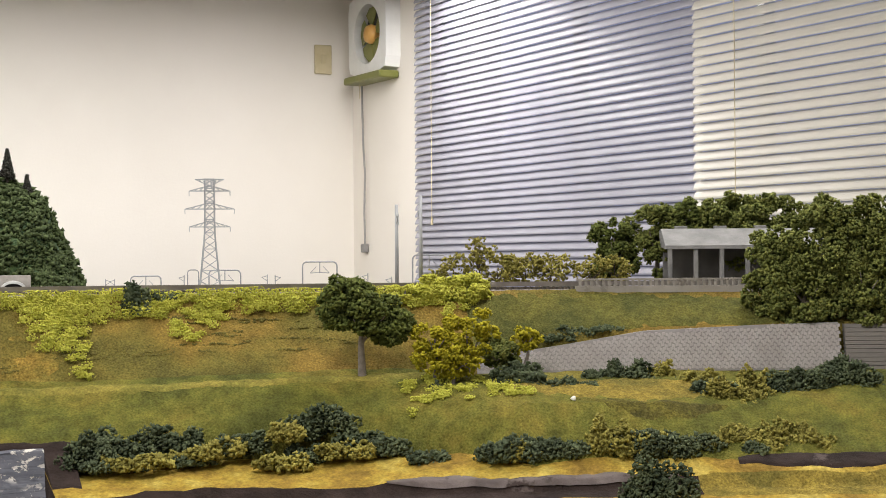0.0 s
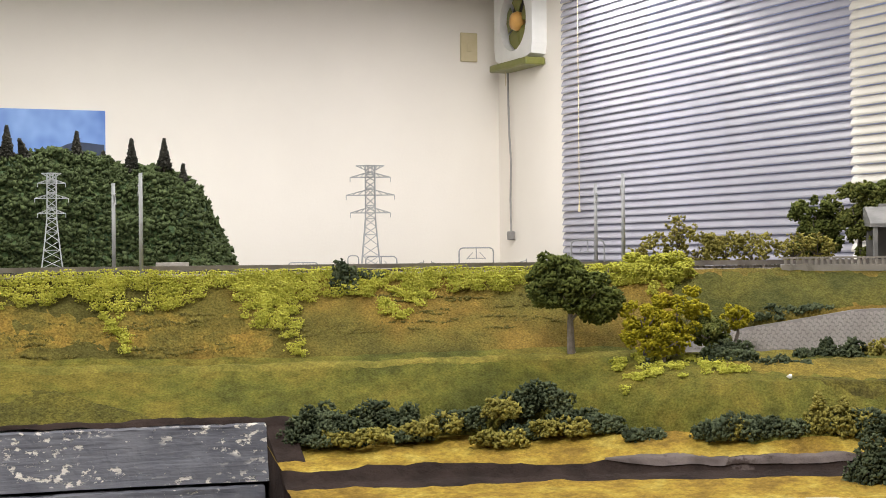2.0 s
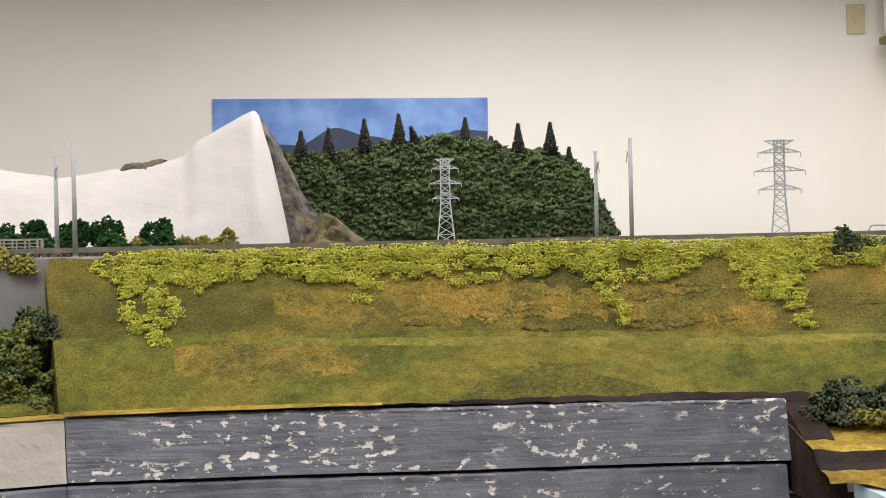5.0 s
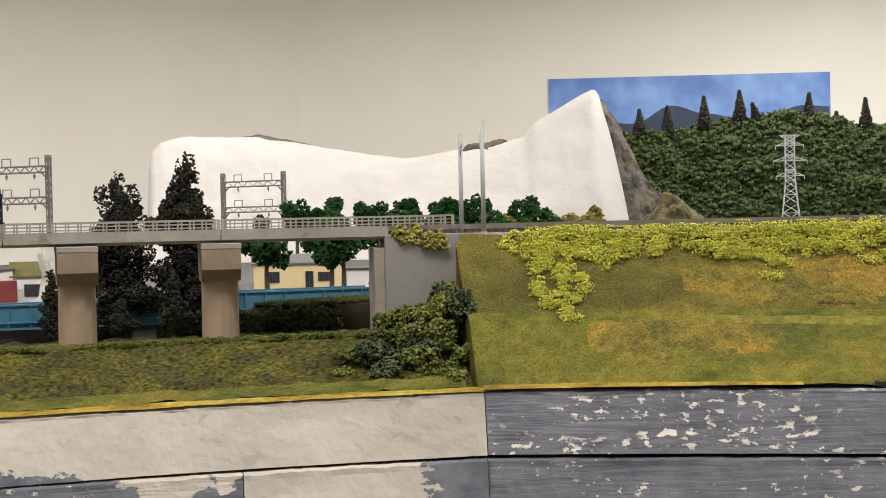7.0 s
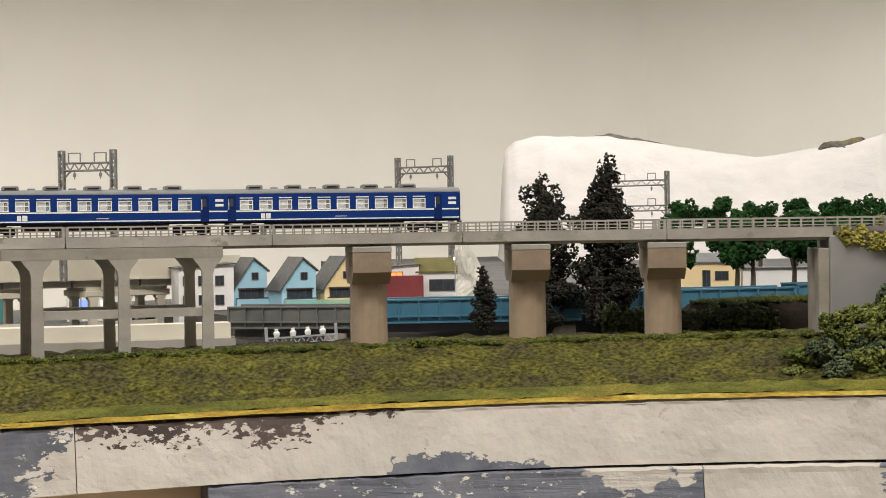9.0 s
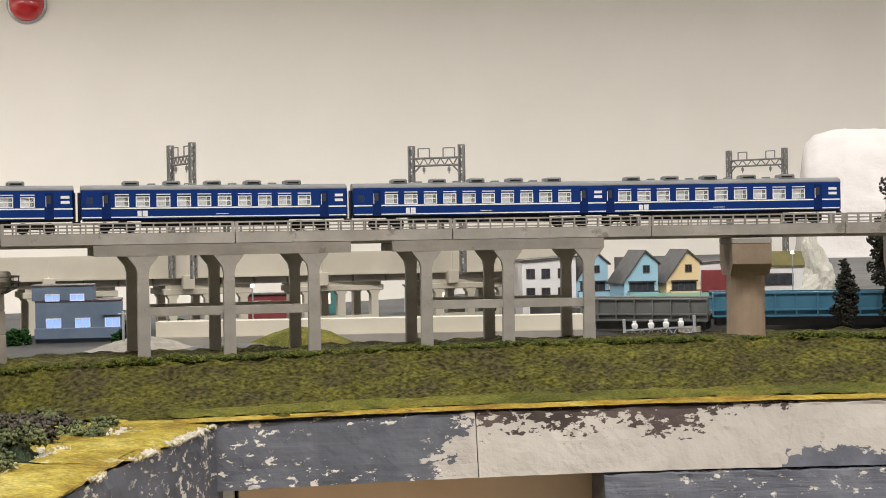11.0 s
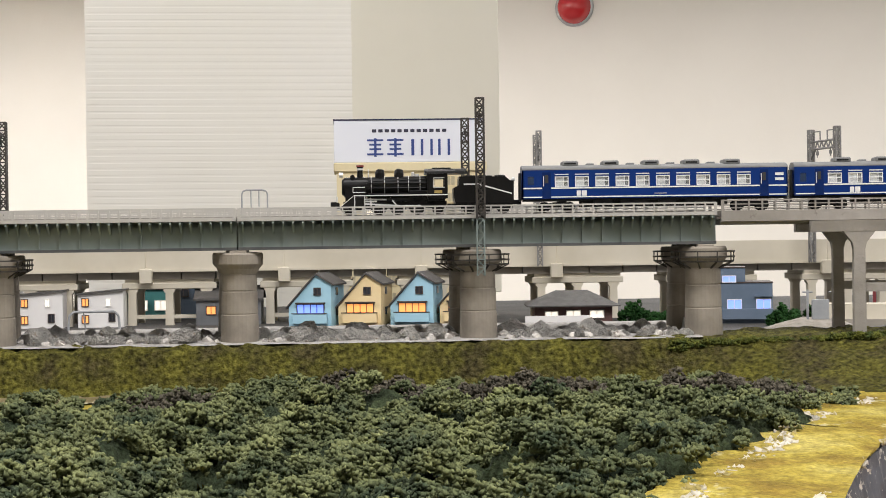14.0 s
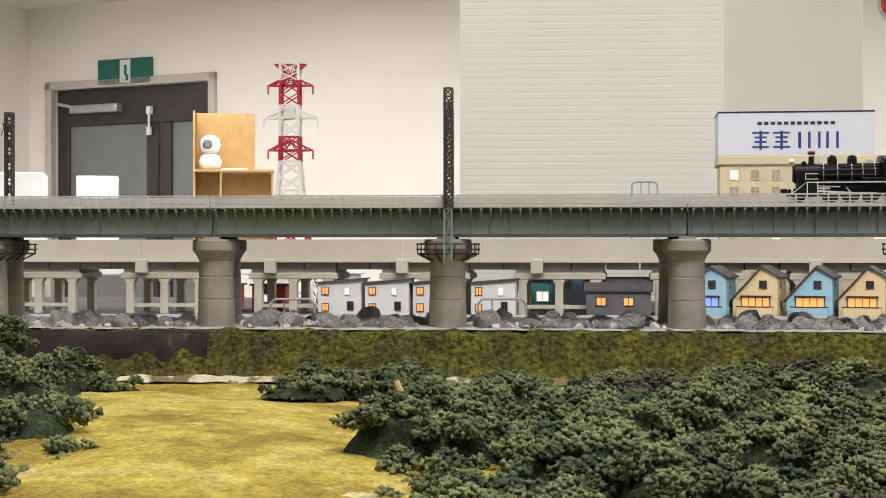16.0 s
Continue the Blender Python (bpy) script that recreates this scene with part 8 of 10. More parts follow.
for q, n, z, w, h, m in TANGLE:
    for k in range(5):
        sbush(q + rng.uniform(-0.4, 0.4) * w, n + rng.uniform(-0.008, 0.008), z + rng.uniform(-0.1, 0.6) * h, w * rng.uniform(0.4, 0.7), 0.016, h * rng.uniform(0.3, 0.5), m if k % 3 else (LEAF_TREE if m == LEAF_WOOD else LEAF_WOOD if k == 3 else LEAF_DARK), "tangled foam bush beside the abutment", 0.0012)
sbush(0.808, -0.0225, 1.086, 0.020, 0.010, 0.012, LEAF_OLIVE, "creeper hanging over the end of the viaduct", 0.0013)
sbush(0.822, -0.0235, 1.083, 0.016, 0.010, 0.014, LEAF_OLIVE, "creeper hanging over the end of the viaduct", 0.0013)
for q, w, h in ((0.688, 0.036, 0.018), (0.708, 0.034, 0.022), (0.722, 0.026, 0.014), (0.748, 0.034, 0.022), (0.765, 0.026, 0.016)):
    sbush(q, 0.030, 1.036, w, 0.022, h, LEAF_DARK, "dark tangled bush behind the viaduct", 0.0013)

# lime creepers along the top of the embankment
P, R = [], []


def clump(s, n, w, h, r=0.00045, lift=0.0):
    """A loose tuft of fine crumbs on the slope."""
    k = int(2.6e6 * w * w) + 20
    p = np.clip(rng.normal(size=(k, 3)), -1.7, 1.7) * np.array([w * 0.5, w * 0.42, h * 0.85])
    p[:, 2] = np.abs(p[:, 2])
    P.append(p + np.array(at(s, n, emb_z(s, n) + lift)))
    R.append(rng.uniform(0.7, 1.35, k) * r)


for q in np.arange(0.862, 1.50, 0.0052):
    q = float(q)
    full = min(1.0, (q - 0.85) / 0.03) * (1 + 0.45 * noise.noise(Vector((q * 26, 1, 0))))
    clump(q, -0.0215 + rng.normal() * 0.001, 0.0058 * full + 0.001, 0.0036 * full + 0.0008)
    for k in range(3):
        if noise.noise(Vector((q * 34, k * 5.0, 3))) > -0.25 + 0.22 * k:
            clump(q + rng.normal() * 0.003, -0.0245 - 0.0045 * (k + rng.uniform()) * full, 0.0050 * full + 0.001, 0.0030 * full + 0.0008)
    if noise.noise(Vector((q * 21, 7, 0))) > 0.12:
        clump(q, -0.036 - 0.004 * rng.uniform(), 0.0045, 0.003)
DRIPS = ((1.150, 1.155, 0.041, 0.019), (1.248, 1.252, 0.034, 0.036), (1.254, 1.262, 0.056, 0.012), (1.335, 1.332, 0.034, 0.046), (1.025, 1.005, 0.026, 0.041), (0.895, 0.885, 0.055, 0.041), (0.910, 0.915, 0.020, 0.019), (1.025, 1.015, 0.010, 0.026), (1.245, 1.240, 0.031, 0.025), (1.515, 1.500, 0.018, 0.041))
for s0, s1, ln, w in DRIPS:
    k = max(3, int(ln / 0.0045))
    for i in range(k):
        t = i / (k - 1)
        c = s0 + (s1 - s0) * t
        half = w * 0.55 * (1 - 0.75 * t) + 0.0025
        for j in range(max(1, round(half * 2 / 0.005))):
            if rng.uniform() < 0.05 + 0.15 * t and i > 1:
                continue
            clump(c + rng.uniform(-half, half), -0.022 - ln * t + rng.normal() * 0.0012, rng.uniform(0.0032, 0.0058), rng.uniform(0.002, 0.0038))
for k in range(150):
    q, n = 1.458 + 0.082 * rng.uniform(), -0.105 - 0.04 * rng.uniform()
    if noise.noise(Vector((q * 60, n * 60, 3))) < -0.15:
        continue
    clump(q, n, rng.uniform(0.003, 0.005), rng.uniform(0.001, 0.002))
ob = new("creeper", crumbs("creeper", np.concatenate(P), np.concatenate(R)))
ob.data.materials.append(LEAF_LIME)
tagged(ob, "bright yellow green turf creeper along the embankment", "creeper", kind="stuff")
def bank_z(s, n):
    st = [r[0] for r in BANK]
    ks = [(float(np.interp(s, st, [r[1][k][0] for r in BANK])), float(np.interp(s, st, [r[1][k][1] for r in BANK]))) for k in range(6)]
    return float(np.interp(-n, [-k[0] for k in ks], [k[1] for k in ks]))


# fringe of clumps along the crest of the bank
P, R = [], []
for q in np.arange(0.10, 0.80, 0.0034):
    q = float(q) + rng.normal() * 0.002
    lush = 0.5 + 0.9 * noise.noise(Vector((q * 22, 2, 8))) + 0.35 * noise.noise(Vector((q * 90, 5, 1)))
    if lush < 0.12:
        continue
    n = -0.029 - 0.003 * rng.uniform()
    p, r = bush_crumbs(tuple(at(q, n, bank_z(q, n) - 0.0005)), 0.0042 + 0.003 * lush, 0.0035, 0.0012 + 0.0026 * lush, 0.0009, 0.9, True, 6)
    P.append(p)
    R.append(r)
ob = new("bank_fringe", crumbs("bank_fringe", np.concatenate(P), np.concatenate(R)))
ob.data.materials.append(leaf("bank_fringe_foam", (0.035, 0.05, 0.014), (0.11, 0.115, 0.02)))
tagged(ob, "ragged green foam fringe along the crest of the bank", "turf", kind="stuff")

# shrubs over the field
def parched(x, y):
    """Where the shrubs are brown and dry."""
    w = 0.35 * noise.noise(Vector((x * 30, y * 30, 5)))
    return any(((x - a) / p) ** 2 + ((y - b) / q) ** 2 < 1 + w for a, b, p, q in ((0.035, -0.085, 0.11, 0.042), (-0.139, -0.118, 0.014, 0.012), (-0.076, -0.39, 0.028, 0.022), (0.10, -0.15, 0.05, 0.018), (-0.06, -0.065, 0.03, 0.012)))


def in_sand(x, y):
    """Bare sand: the mound at the far end, a strip along the bank's foot and along the outer edge."""
    w = 0.012 * noise.noise(Vector((x * 25, y * 25, 0)))
    if x < -0.235 - 0.25 * (y + 0.27) * (1 if y < -0.27 else -0.25) + w and x > -0.345 - 0.45 * max(0, y + 0.30) + w and y < -0.08:
        return True
    if (x < -0.185 + w and y > -0.085 + w and x > -0.42) or (x < -0.10 + w and x > -0.22 and y > -0.068 + w):
        return True
    a, b = Vector((0.235, -0.07)), Vector((0.05, -0.40))
    d = (Vector((x, y)) - a).cross((b - a).normalized())
    return d < 0.040 + 0.026 * min(1.0, max(0.0, (-y - 0.10) / 0.16)) + w * 0.8


P, R, B = [], [], []
tries = 0
while len(B) < 600 and tries < 14000:
    tries += 1
    x, y = rng.uniform(-0.62, 0.21), rng.uniform(-0.46, -0.032)
    if in_sand(x, y):
        continue
    if (y > -0.045 and x > 0.12) or (x > 0.15 and y > -0.12):
        continue
    if x < -0.34 and rng.uniform() < 0.25:
        continue
    rr = rng.uniform(0.009, 0.018) * (0.85 if y > -0.1 else 1.0)
    if any((x - q[0]) ** 2 + (y - q[1]) ** 2 < (0.52 * (rr + q[2])) ** 2 for q in B):
        continue
    B.append((x, y, rr))
B += [(-0.43, -0.12, 0.022), (-0.46, -0.085, 0.021), (-0.405, -0.155, 0.018), (-0.48, -0.14, 0.022), (-0.395, -0.095, 0.013)]
# a loose row of shrubs before the mound
for k in range(11):
    B.append((-0.318 + 0.0072 * k + 0.003 * math.sin(k * 2.3), -0.080 + 0.012 * math.sin(k * 1.7), 0.0105 + 0.003 * math.sin(k * 4.1) ** 2))
# the shrubs: clumps of crumbs over a lumpy sheet coloured as their shade
P, R, PB, RB = [], [], [], []
gx, gy = np.arange(-0.62, 0.215, 0.0015), np.arange(-0.47, -0.028, 0.0015)
GX, GY = np.meshgrid(gx, gy, indexing="ij")
GZ, GB = np.zeros(GX.shape), np.zeros(GX.shape, bool)
for x, y, rr in B:
    h = rr * 0.75 * rng.uniform(0.5, 1.75) * (1.25 if x < -0.36 and y > -0.2 else 1.0)
    dry = parched(x, y)
    for k in range(int(rng.integers(7, 10))):
        a, q = rng.uniform(0, 2 * math.pi), rr * 1.08 * math.sqrt(rng.uniform())
        w = rr * rng.uniform(0.32, 0.55)
        zc = (1.0005 if y > -0.3 else 0.995) + h * math.sqrt(max(0, 1 - (q / rr / 1.25) ** 2)) - w * 0.25
        p, r = bush_crumbs((x + VX + math.cos(a) * q, y + VY + math.sin(a) * q, zc), w, w, w * rng.uniform(0.7, 1.15), 0.00122, 0.72, True, 6, 0.9, 0.0)
        (PB if dry else P).append(p)
        (RB if dry else R).append(r)
    i0, i1 = np.searchsorted(gx, (x - rr * 1.3, x + rr * 1.3))
    j0, j1 = np.searchsorted(gy, (y - rr * 1.3, y + rr * 1.3))
    d = ((GX[i0:i1, j0:j1] - x) ** 2 + (GY[i0:i1, j0:j1] - y) ** 2) / (rr * 1.25) ** 2
    z = 0.7 * h * np.clip(1 - d * 1.3, 0, 1) ** 0.8
    up = z > GZ[i0:i1, j0:j1]
    GZ[i0:i1, j0:j1][up] = z[up]
live = GZ > 0
base = np.where(GY > -0.3, 1.0005, 0.995)
for i, j in np.argwhere(live):
    x, y = GX[i, j], GY[i, j]
    f = min(1.0, GZ[i, j] / 0.006)
    GB[i, j] = parched(x + 0.004 * noise.noise(Vector((x * 90, y * 90, 2))), y)
    GZ[i, j] += f * (0.003 * noise.noise(Vector((x * 75, y * 75, 1))) + 0.0030 * (0.35 - abs(noise.noise(Vector((x * 150, y * 150, 4))))) + 0.0038 * (0.3 - abs(noise.noise(Vector((x * 330, y * 330, 6))))) + 0.002 * noise.noise(Vector((x * 640, y * 640, 8))))
GZ = np.where(live, np.maximum(GZ, 0.0006), 0)
ids = -np.ones(GX.shape, int)
ids[live] = np.arange(live.sum())
FV = np.stack([GX + VX, GY + VY, GZ + base], -1)[live]
quad = live[:-1, :-1] & live[1:, :-1] & live[1:, 1:] & live[:-1, 1:]
# both sheets are darker than the crumbs, for the shade in the gaps
GAP_FOAM = turf("shaded_field_foam", ((0.026, 0.036, 0.02), (0.04, 0.053, 0.028), (0.062, 0.08, 0.04)), 0.016, 0.0012, 0.0026)
GAP_FOAM_BROWN = turf("shaded_brown_field_foam", ((0.03, 0.027, 0.021), (0.048, 0.042, 0.033), (0.07, 0.062, 0.05)), 0.016, 0.0012, 0.0022)
for nm, sel, m, m2, lb in (("shrub_cover", quad & ~GB[:-1, :-1], GAP_FOAM, LEAF_FIELD, "dense grey green foam shrubs over the field"), ("brown_shrub_cover", quad & GB[:-1, :-1], GAP_FOAM_BROWN, LEAF_BROWN, "brown dry foam shrubs among the green ones")):
    q = np.argwhere(sel)
    F = np.stack([ids[q[:, 0], q[:, 1]], ids[q[:, 0] + 1, q[:, 1]], ids[q[:, 0] + 1, q[:, 1] + 1], ids[q[:, 0], q[:, 1] + 1]], 1)
    used, inv = np.unique(F, return_inverse=True)
    me = bpy.data.meshes.new(nm)
    me.from_pydata(FV[used].tolist(), [], inv.reshape(-1, 4).tolist())
    me.polygons.foreach_set("use_smooth", [True] * len(me.polygons))
    ob = new(nm, me)
    me.materials.append(m)
    tagged(ob, lb, "shrubs", kind="stuff")
    pp, rr = (PB, RB) if m2 is LEAF_BROWN else (P, R)
    loose = new(nm.replace("cover", "foam"), crumbs(nm, np.concatenate(pp), np.concatenate(rr)))
    loose.data.materials.append(m2)
    tagged(loose, lb, "shrubs", kind="stuff")
solo("dry_twig", Shape().tube((-0.219, -0.250, 1.012), (-0.225, -0.248, 1.024), 0.0018, 0.0011, 7), mat("pale_twig", (0.4, 0.26, 0.12), (0.46, 0.32, 0.16), 0.003, 0.8), "small pale dry twig among the shrubs", "twig")

# ---- trees ----


def tree(m, trunk_h, crown, material, label, bark=BARK, r=0.0017, dense=0.9, limbs=5, group="", tr=0.0016, base=False, lobes=((0, 0, 0, 1.0),)):
    """A trunk with limbs and a crown of crumbs; crown: (rx, ry, rz) and its lumps stand round (0, 0, trunk_h)."""
    t = thing("tree", m, label, "tree", group)
    sh = Shape()
    rx, ry, rz = crown
    bend = rng.normal(size=2) * 0.0012
    sh.tube((0, 0, -0.001), (bend[0], bend[1], trunk_h * 0.6), tr * 1.25, tr * 0.9, 8).tube((bend[0], bend[1], trunk_h * 0.6), (0, 0, trunk_h + rz * 0.7), tr * 0.9, tr * 0.35, 7)
    for k in range(limbs):
        a = 2 * math.pi * k / limbs + rng.uniform(0, 0.8)
        z = trunk_h * rng.uniform(0.6, 0.95)
        sh.tube((0, 0, z), (math.cos(a) * rx * 0.6, math.sin(a) * ry * 0.6, trunk_h + rz * rng.uniform(0.1, 0.6)), tr * 0.5, tr * 0.15, 6)
    part("trunk", sh, bark, t)
    if base:
        part("base_disc", Shape().tube((0, 0, -0.001), (0, 0, 0.0012), 0.0024, n=14), WHITE, t, "white plastic base disc")
    P, R = [], []
    for dx, dy, dz, k in lobes:
        p, q = bush_crumbs((dx * rx, dy * ry, trunk_h + rz * (0.35 + dz)), rx * k, ry * k, rz * k, r, dense * 1.3, False, 22 if k > 0.6 else 11, 0.66)
        P.append(p)
        R.append(q)
    part("crown", crumbs("crown", np.concatenate(P), np.concatenate(R)), material, t)
    return t


tree(along(1.435, -0.100, 1.0415), 0.030, (0.033, 0.028, 0.023), LEAF_TREE, "dark green deciduous tree on a white base", base=True, r=0.0014, tr=0.0021, dense=1.0, lobes=((-0.3, 0, 0.35, 0.62), (0.35, 0, -0.25, 0.66), (-0.45, 0.1, -0.1, 0.5), (0.0, -0.3, 0.0, 0.55)))
YT = "autumn yellow foam tree at the foot of the slope"
tree(along(1.481, -0.108, 1.039), 0.016, (0.018, 0.015, 0.018), LEAF_YELLOW, YT, r=0.0011, tr=0.0011, dense=0.7, lobes=((-0.3, 0, 0.2, 0.6), (0.35, 0, 0.45, 0.5), (0.2, 0.1, -0.3, 0.6), (-0.4, -0.2, -0.35, 0.5), (0.75, 0, 0.0, 0.32)))
tree(along(1.504, -0.103, 1.041), 0.018, (0.020, 0.016, 0.017), LEAF_YELLOW, YT, r=0.0011, tr=0.0011, dense=0.7, lobes=((-0.3, 0, 0.2, 0.6), (0.35, 0, 0.45, 0.5), (0.2, 0.1, -0.3, 0.6), (-0.4, -0.2, -0.35, 0.5), (0.75, 0, 0.0, 0.32)))
tree(along(1.492, -0.115, 1.037), 0.008, (0.018, 0.014, 0.012), LEAF_YELLOW, YT, r=0.0011, tr=0.0011, dense=0.7, lobes=((-0.3, 0, 0.2, 0.6), (0.35, 0, 0.45, 0.5), (0.2, 0.1, -0.3, 0.6), (-0.4, -0.2, -0.35, 0.5), (0.75, 0, 0.0, 0.32)))
tree(along(1.543, -0.096, 1.046), 0.012, (0.011, 0.010, 0.010), LEAF_YELLOW, YT, r=0.0011, tr=0.0011, dense=0.7, lobes=((-0.3, 0, 0.2, 0.6), (0.35, 0, 0.45, 0.5), (0.2, 0.1, -0.3, 0.6), (-0.4, -0.2, -0.35, 0.5), (0.75, 0, 0.0, 0.32)))
tree(along(1.524, -0.100, 1.042), 0.008, (0.014, 0.012, 0.011), LEAF_WOOD, "olive foam tree at the foot of the slope", r=0.0011, tr=0.0011)
for q, w, h in ((1.492, 0.016, 0.011), (1.518, 0.018, 0.012), (1.505, 0.015, 0.012), (1.476, 0.014, 0.008)):
    tree(along(q, -0.024, 1.080), 0.006, (w, 0.012, h), LEAF_LIME, "lime green bushy tree at the top of the slope", r=0.0009, tr=0.001)
WOODY = ((-0.35, 0, 0.3, 0.6), (0.4, 0, 0.25, 0.58), (0.0, -0.2, -0.35, 0.62), (-0.45, -0.1, -0.5, 0.5), (0.5, -0.1, -0.55, 0.5), (0.05, 0, 0.6, 0.45), (0.0, -0.3, -1.0, 0.5))
WT = "tall bushy green model tree beside the line"
for s, n, z, h, c in ((1.722, -0.045, 1.072, 0.022, (0.026, 0.022, 0.026)), (1.752, -0.050, 1.066, 0.040, (0.034, 0.026, 0.032)), (1.738, -0.056, 1.070, 0.014, (0.026, 0.02, 0.020)), (1.785, -0.045, 1.066, 0.044, (0.034, 0.026, 0.032)), (1.778, -0.056, 1.070, 0.018, (0.028, 0.02, 0.022)), (1.82, -0.05, 1.062, 0.034, (0.032, 0.026, 0.034))):
    tree(along(s, n, z), h, c, LEAF_WOOD, WT, r=0.0014, tr=0.0018, lobes=WOODY, group="trees round the tunnel")
for s, n, z, h, c, m in ((1.632, 0.062, 1.090, 0.022, (0.020, 0.02, 0.020), LEAF_TREE), (1.662, 0.066, 1.090, 0.032, (0.026, 0.022, 0.022), LEAF_WOOD), (1.70, 0.07, 1.090, 0.030, (0.028, 0.022, 0.022), LEAF_WOOD), (1.735, 0.07, 1.090, 0.034, (0.032, 0.024, 0.026), LEAF_WOOD), (1.715, 0.062, 1.090, 0.036, (0.03, 0.022, 0.024), LEAF_WOOD), (1.683, 0.068, 1.090, 0.034, (0.026, 0.02, 0.022), LEAF_TREE), (1.775, 0.07, 1.09, 0.03, (0.028, 0.022, 0.024), LEAF_WOOD), (1.625, 0.05, 1.088, 0.006, (0.016, 0.014, 0.012), LEAF_TREE)):
    tree(along(s, n, z), h, c, m, WT, r=0.0014, tr=0.0018, lobes=WOODY, group="trees round the tunnel")
# sparse saplings behind the line
for s, h, c in ((1.518, 0.006, 0.013), (1.535, 0.024, 0.009), (1.548, 0.007, 0.014), (1.566, 0.010, 0.012), (1.585, 0.007, 0.013), (1.612, 0.008, 0.012), (1.628, 0.009, 0.010)):
    tree(along(s, 0.036, 1.086), h + 0.004, (c * 1.35, c * 1.2, c * 1.05), LEAF_OLIVE, "sparse sapling with loose small leaves behind the track", DARKBARK, 0.0012, 0.2, 9, "saplings behind the track", 0.0006)
for s in (1.49, 1.505, 1.53, 1.56, 1.59):
    sbush(s, 0.03, 1.086, 0.030, 0.016, 0.007, LEAF_DARK, "low dark bush behind the track", 0.0014)


def spruce(x, y, z, h, w, label, r=0.0017, group="dark spruces", full=5.0):
    t = thing("spruce_tree", put(x, y, z), label, "tree", group)
    part("trunk", Shape().tube((0, 0, 0), (0, 0, h * 0.9), w * 0.09, w * 0.03, 7), DARKBARK, t)
    P, R = [], []
    k = max(8, int(h / 0.008))
    for i in range(k):
        f = i / k
        rad = w / 2 * (1 - f ** full) * (0.8 + 0.35 * rng.uniform()) * (1.0 if f > 0.08 else 0.6)
        for j in range(5 if f < 0.8 else 3):
            a = rng.uniform(0, 2 * math.pi)
            q = rad * rng.uniform(0.3, 0.65)
            p, rr = bush_crumbs((math.cos(a) * q, math.sin(a) * q, h * (0.04 + 0.93 * f)), max(0.003, rad * 0.55), max(0.003, rad * 0.55), h / k * 1.3, r * 0.8, 0.55, False, 4)
            P.append(p)
            R.append(rr)
    part("crown", crumbs("crown", np.concatenate(P), np.concatenate(R)), LEAF_SPRUCE, t)
    return t


SP = "tall dark shaggy spruce behind the viaduct"
spruce(0.790, 0.030, 1.03, 0.122, 0.052, SP, 0.0014)
spruce(0.752, 0.056, 1.03, 0.108, 0.052, SP, 0.0014)
spruce(0.757, 0.0, 1.034, 0.036, 0.026, "small dark conical conifer behind the viaduct", 0.0013, full=1.0)
spruce(0.693, 0.045, 1.03, 0.042, 0.030, "small dark conical conifer behind the viaduct", 0.0013, full=1.0)
spruce(0.735, 0.03, 1.03, 0.022, 0.028, "small dark conical conifer behind the viaduct", 0.0013, full=1.0)
# thin conifers along the far hill's crest
CRESTS = ((4.025, 2.148, 1.379), (4.079, 2.08, 1.371), (4.148, 1.989, 1.398), (4.212, 1.9, 1.408), (4.33, 1.725, 1.40), (4.374, 1.657, 1.351), (4.419, 1.583, 1.369), (4.47, 1.495, 1.378), (4.499, 1.444, 1.296))
for x, y, z in CRESTS + ((4.25, 1.846, 1.395),):
    h = 0.085 + 0.012 * math.sin(x * 90)
    c = thing("conifer", put(x, y, z - 0.03) @ (pose(0, 0, 0, 0, -28, 0) if x == 4.25 else pose(0, 0, 0)), "thin dark conifer on the crest of the hill", "tree", "crest conifers")
    part("trunk", Shape().tube((0, 0, 0), (0, 0, 0.05), 0.004, n=6), DARKBARK, c)
    n = int(900)
    f = rng.uniform(0, 1, n) ** 0.8
    a = rng.uniform(0, 2 * math.pi, n)
    q = 0.026 * (1 - f) * rng.uniform(0.5, 1.05, n)
    part("crown", crumbs("crown", np.stack([np.cos(a) * q, np.sin(a) * q, 0.02 + (h + 0.01) * f], 1), rng.uniform(0.0025, 0.0045, n)), LEAF_SPRUCE, c)
# woodland cover of the far hill: crumbs over its face
hill = bpy.data.objects["wooded_hill"].data
hv = np.empty(len(hill.vertices) * 3)
hill.vertices.foreach_get("co", hv)
hv = hv.reshape(-1, 3)
hv = hv[hv[:, 2] > 1.03]
sel = hv[rng.integers(0, len(hv), 20000)] + rng.normal(size=(20000, 3)) * 0.006
ob = new("hill_wood", crumbs("hill_wood", sel, rng.uniform(0.004, 0.0095, len(sel))))
ob.data.materials.append(leaf("hill_foam", (0.024, 0.037, 0.013), (0.058, 0.074, 0.026)))
tagged(ob, "green foam woodland covering the hill", "woodland", kind="stuff")
# rounded green trees beyond the town
GT = "round green model tree beyond the viaduct"
for k, (x, y) in enumerate(((0.935, 0.125), (0.985, 0.105), (1.03, 0.085), (0.955, 0.055), (1.005, 0.04), (1.06, 0.045), (1.09, 0.02), (1.125, 0.0))):
    tree(put(x, y, 1.033), 0.045, (0.023, 0.021, 0.022), leaf("town_tree_foam", (0.012, 0.045, 0.012), (0.03, 0.085, 0.02)) if k == 0 else bpy.data.materials["town_tree_foam"], GT, DARKBARK, 0.0023, 0.7, 5, "town trees", 0.002)
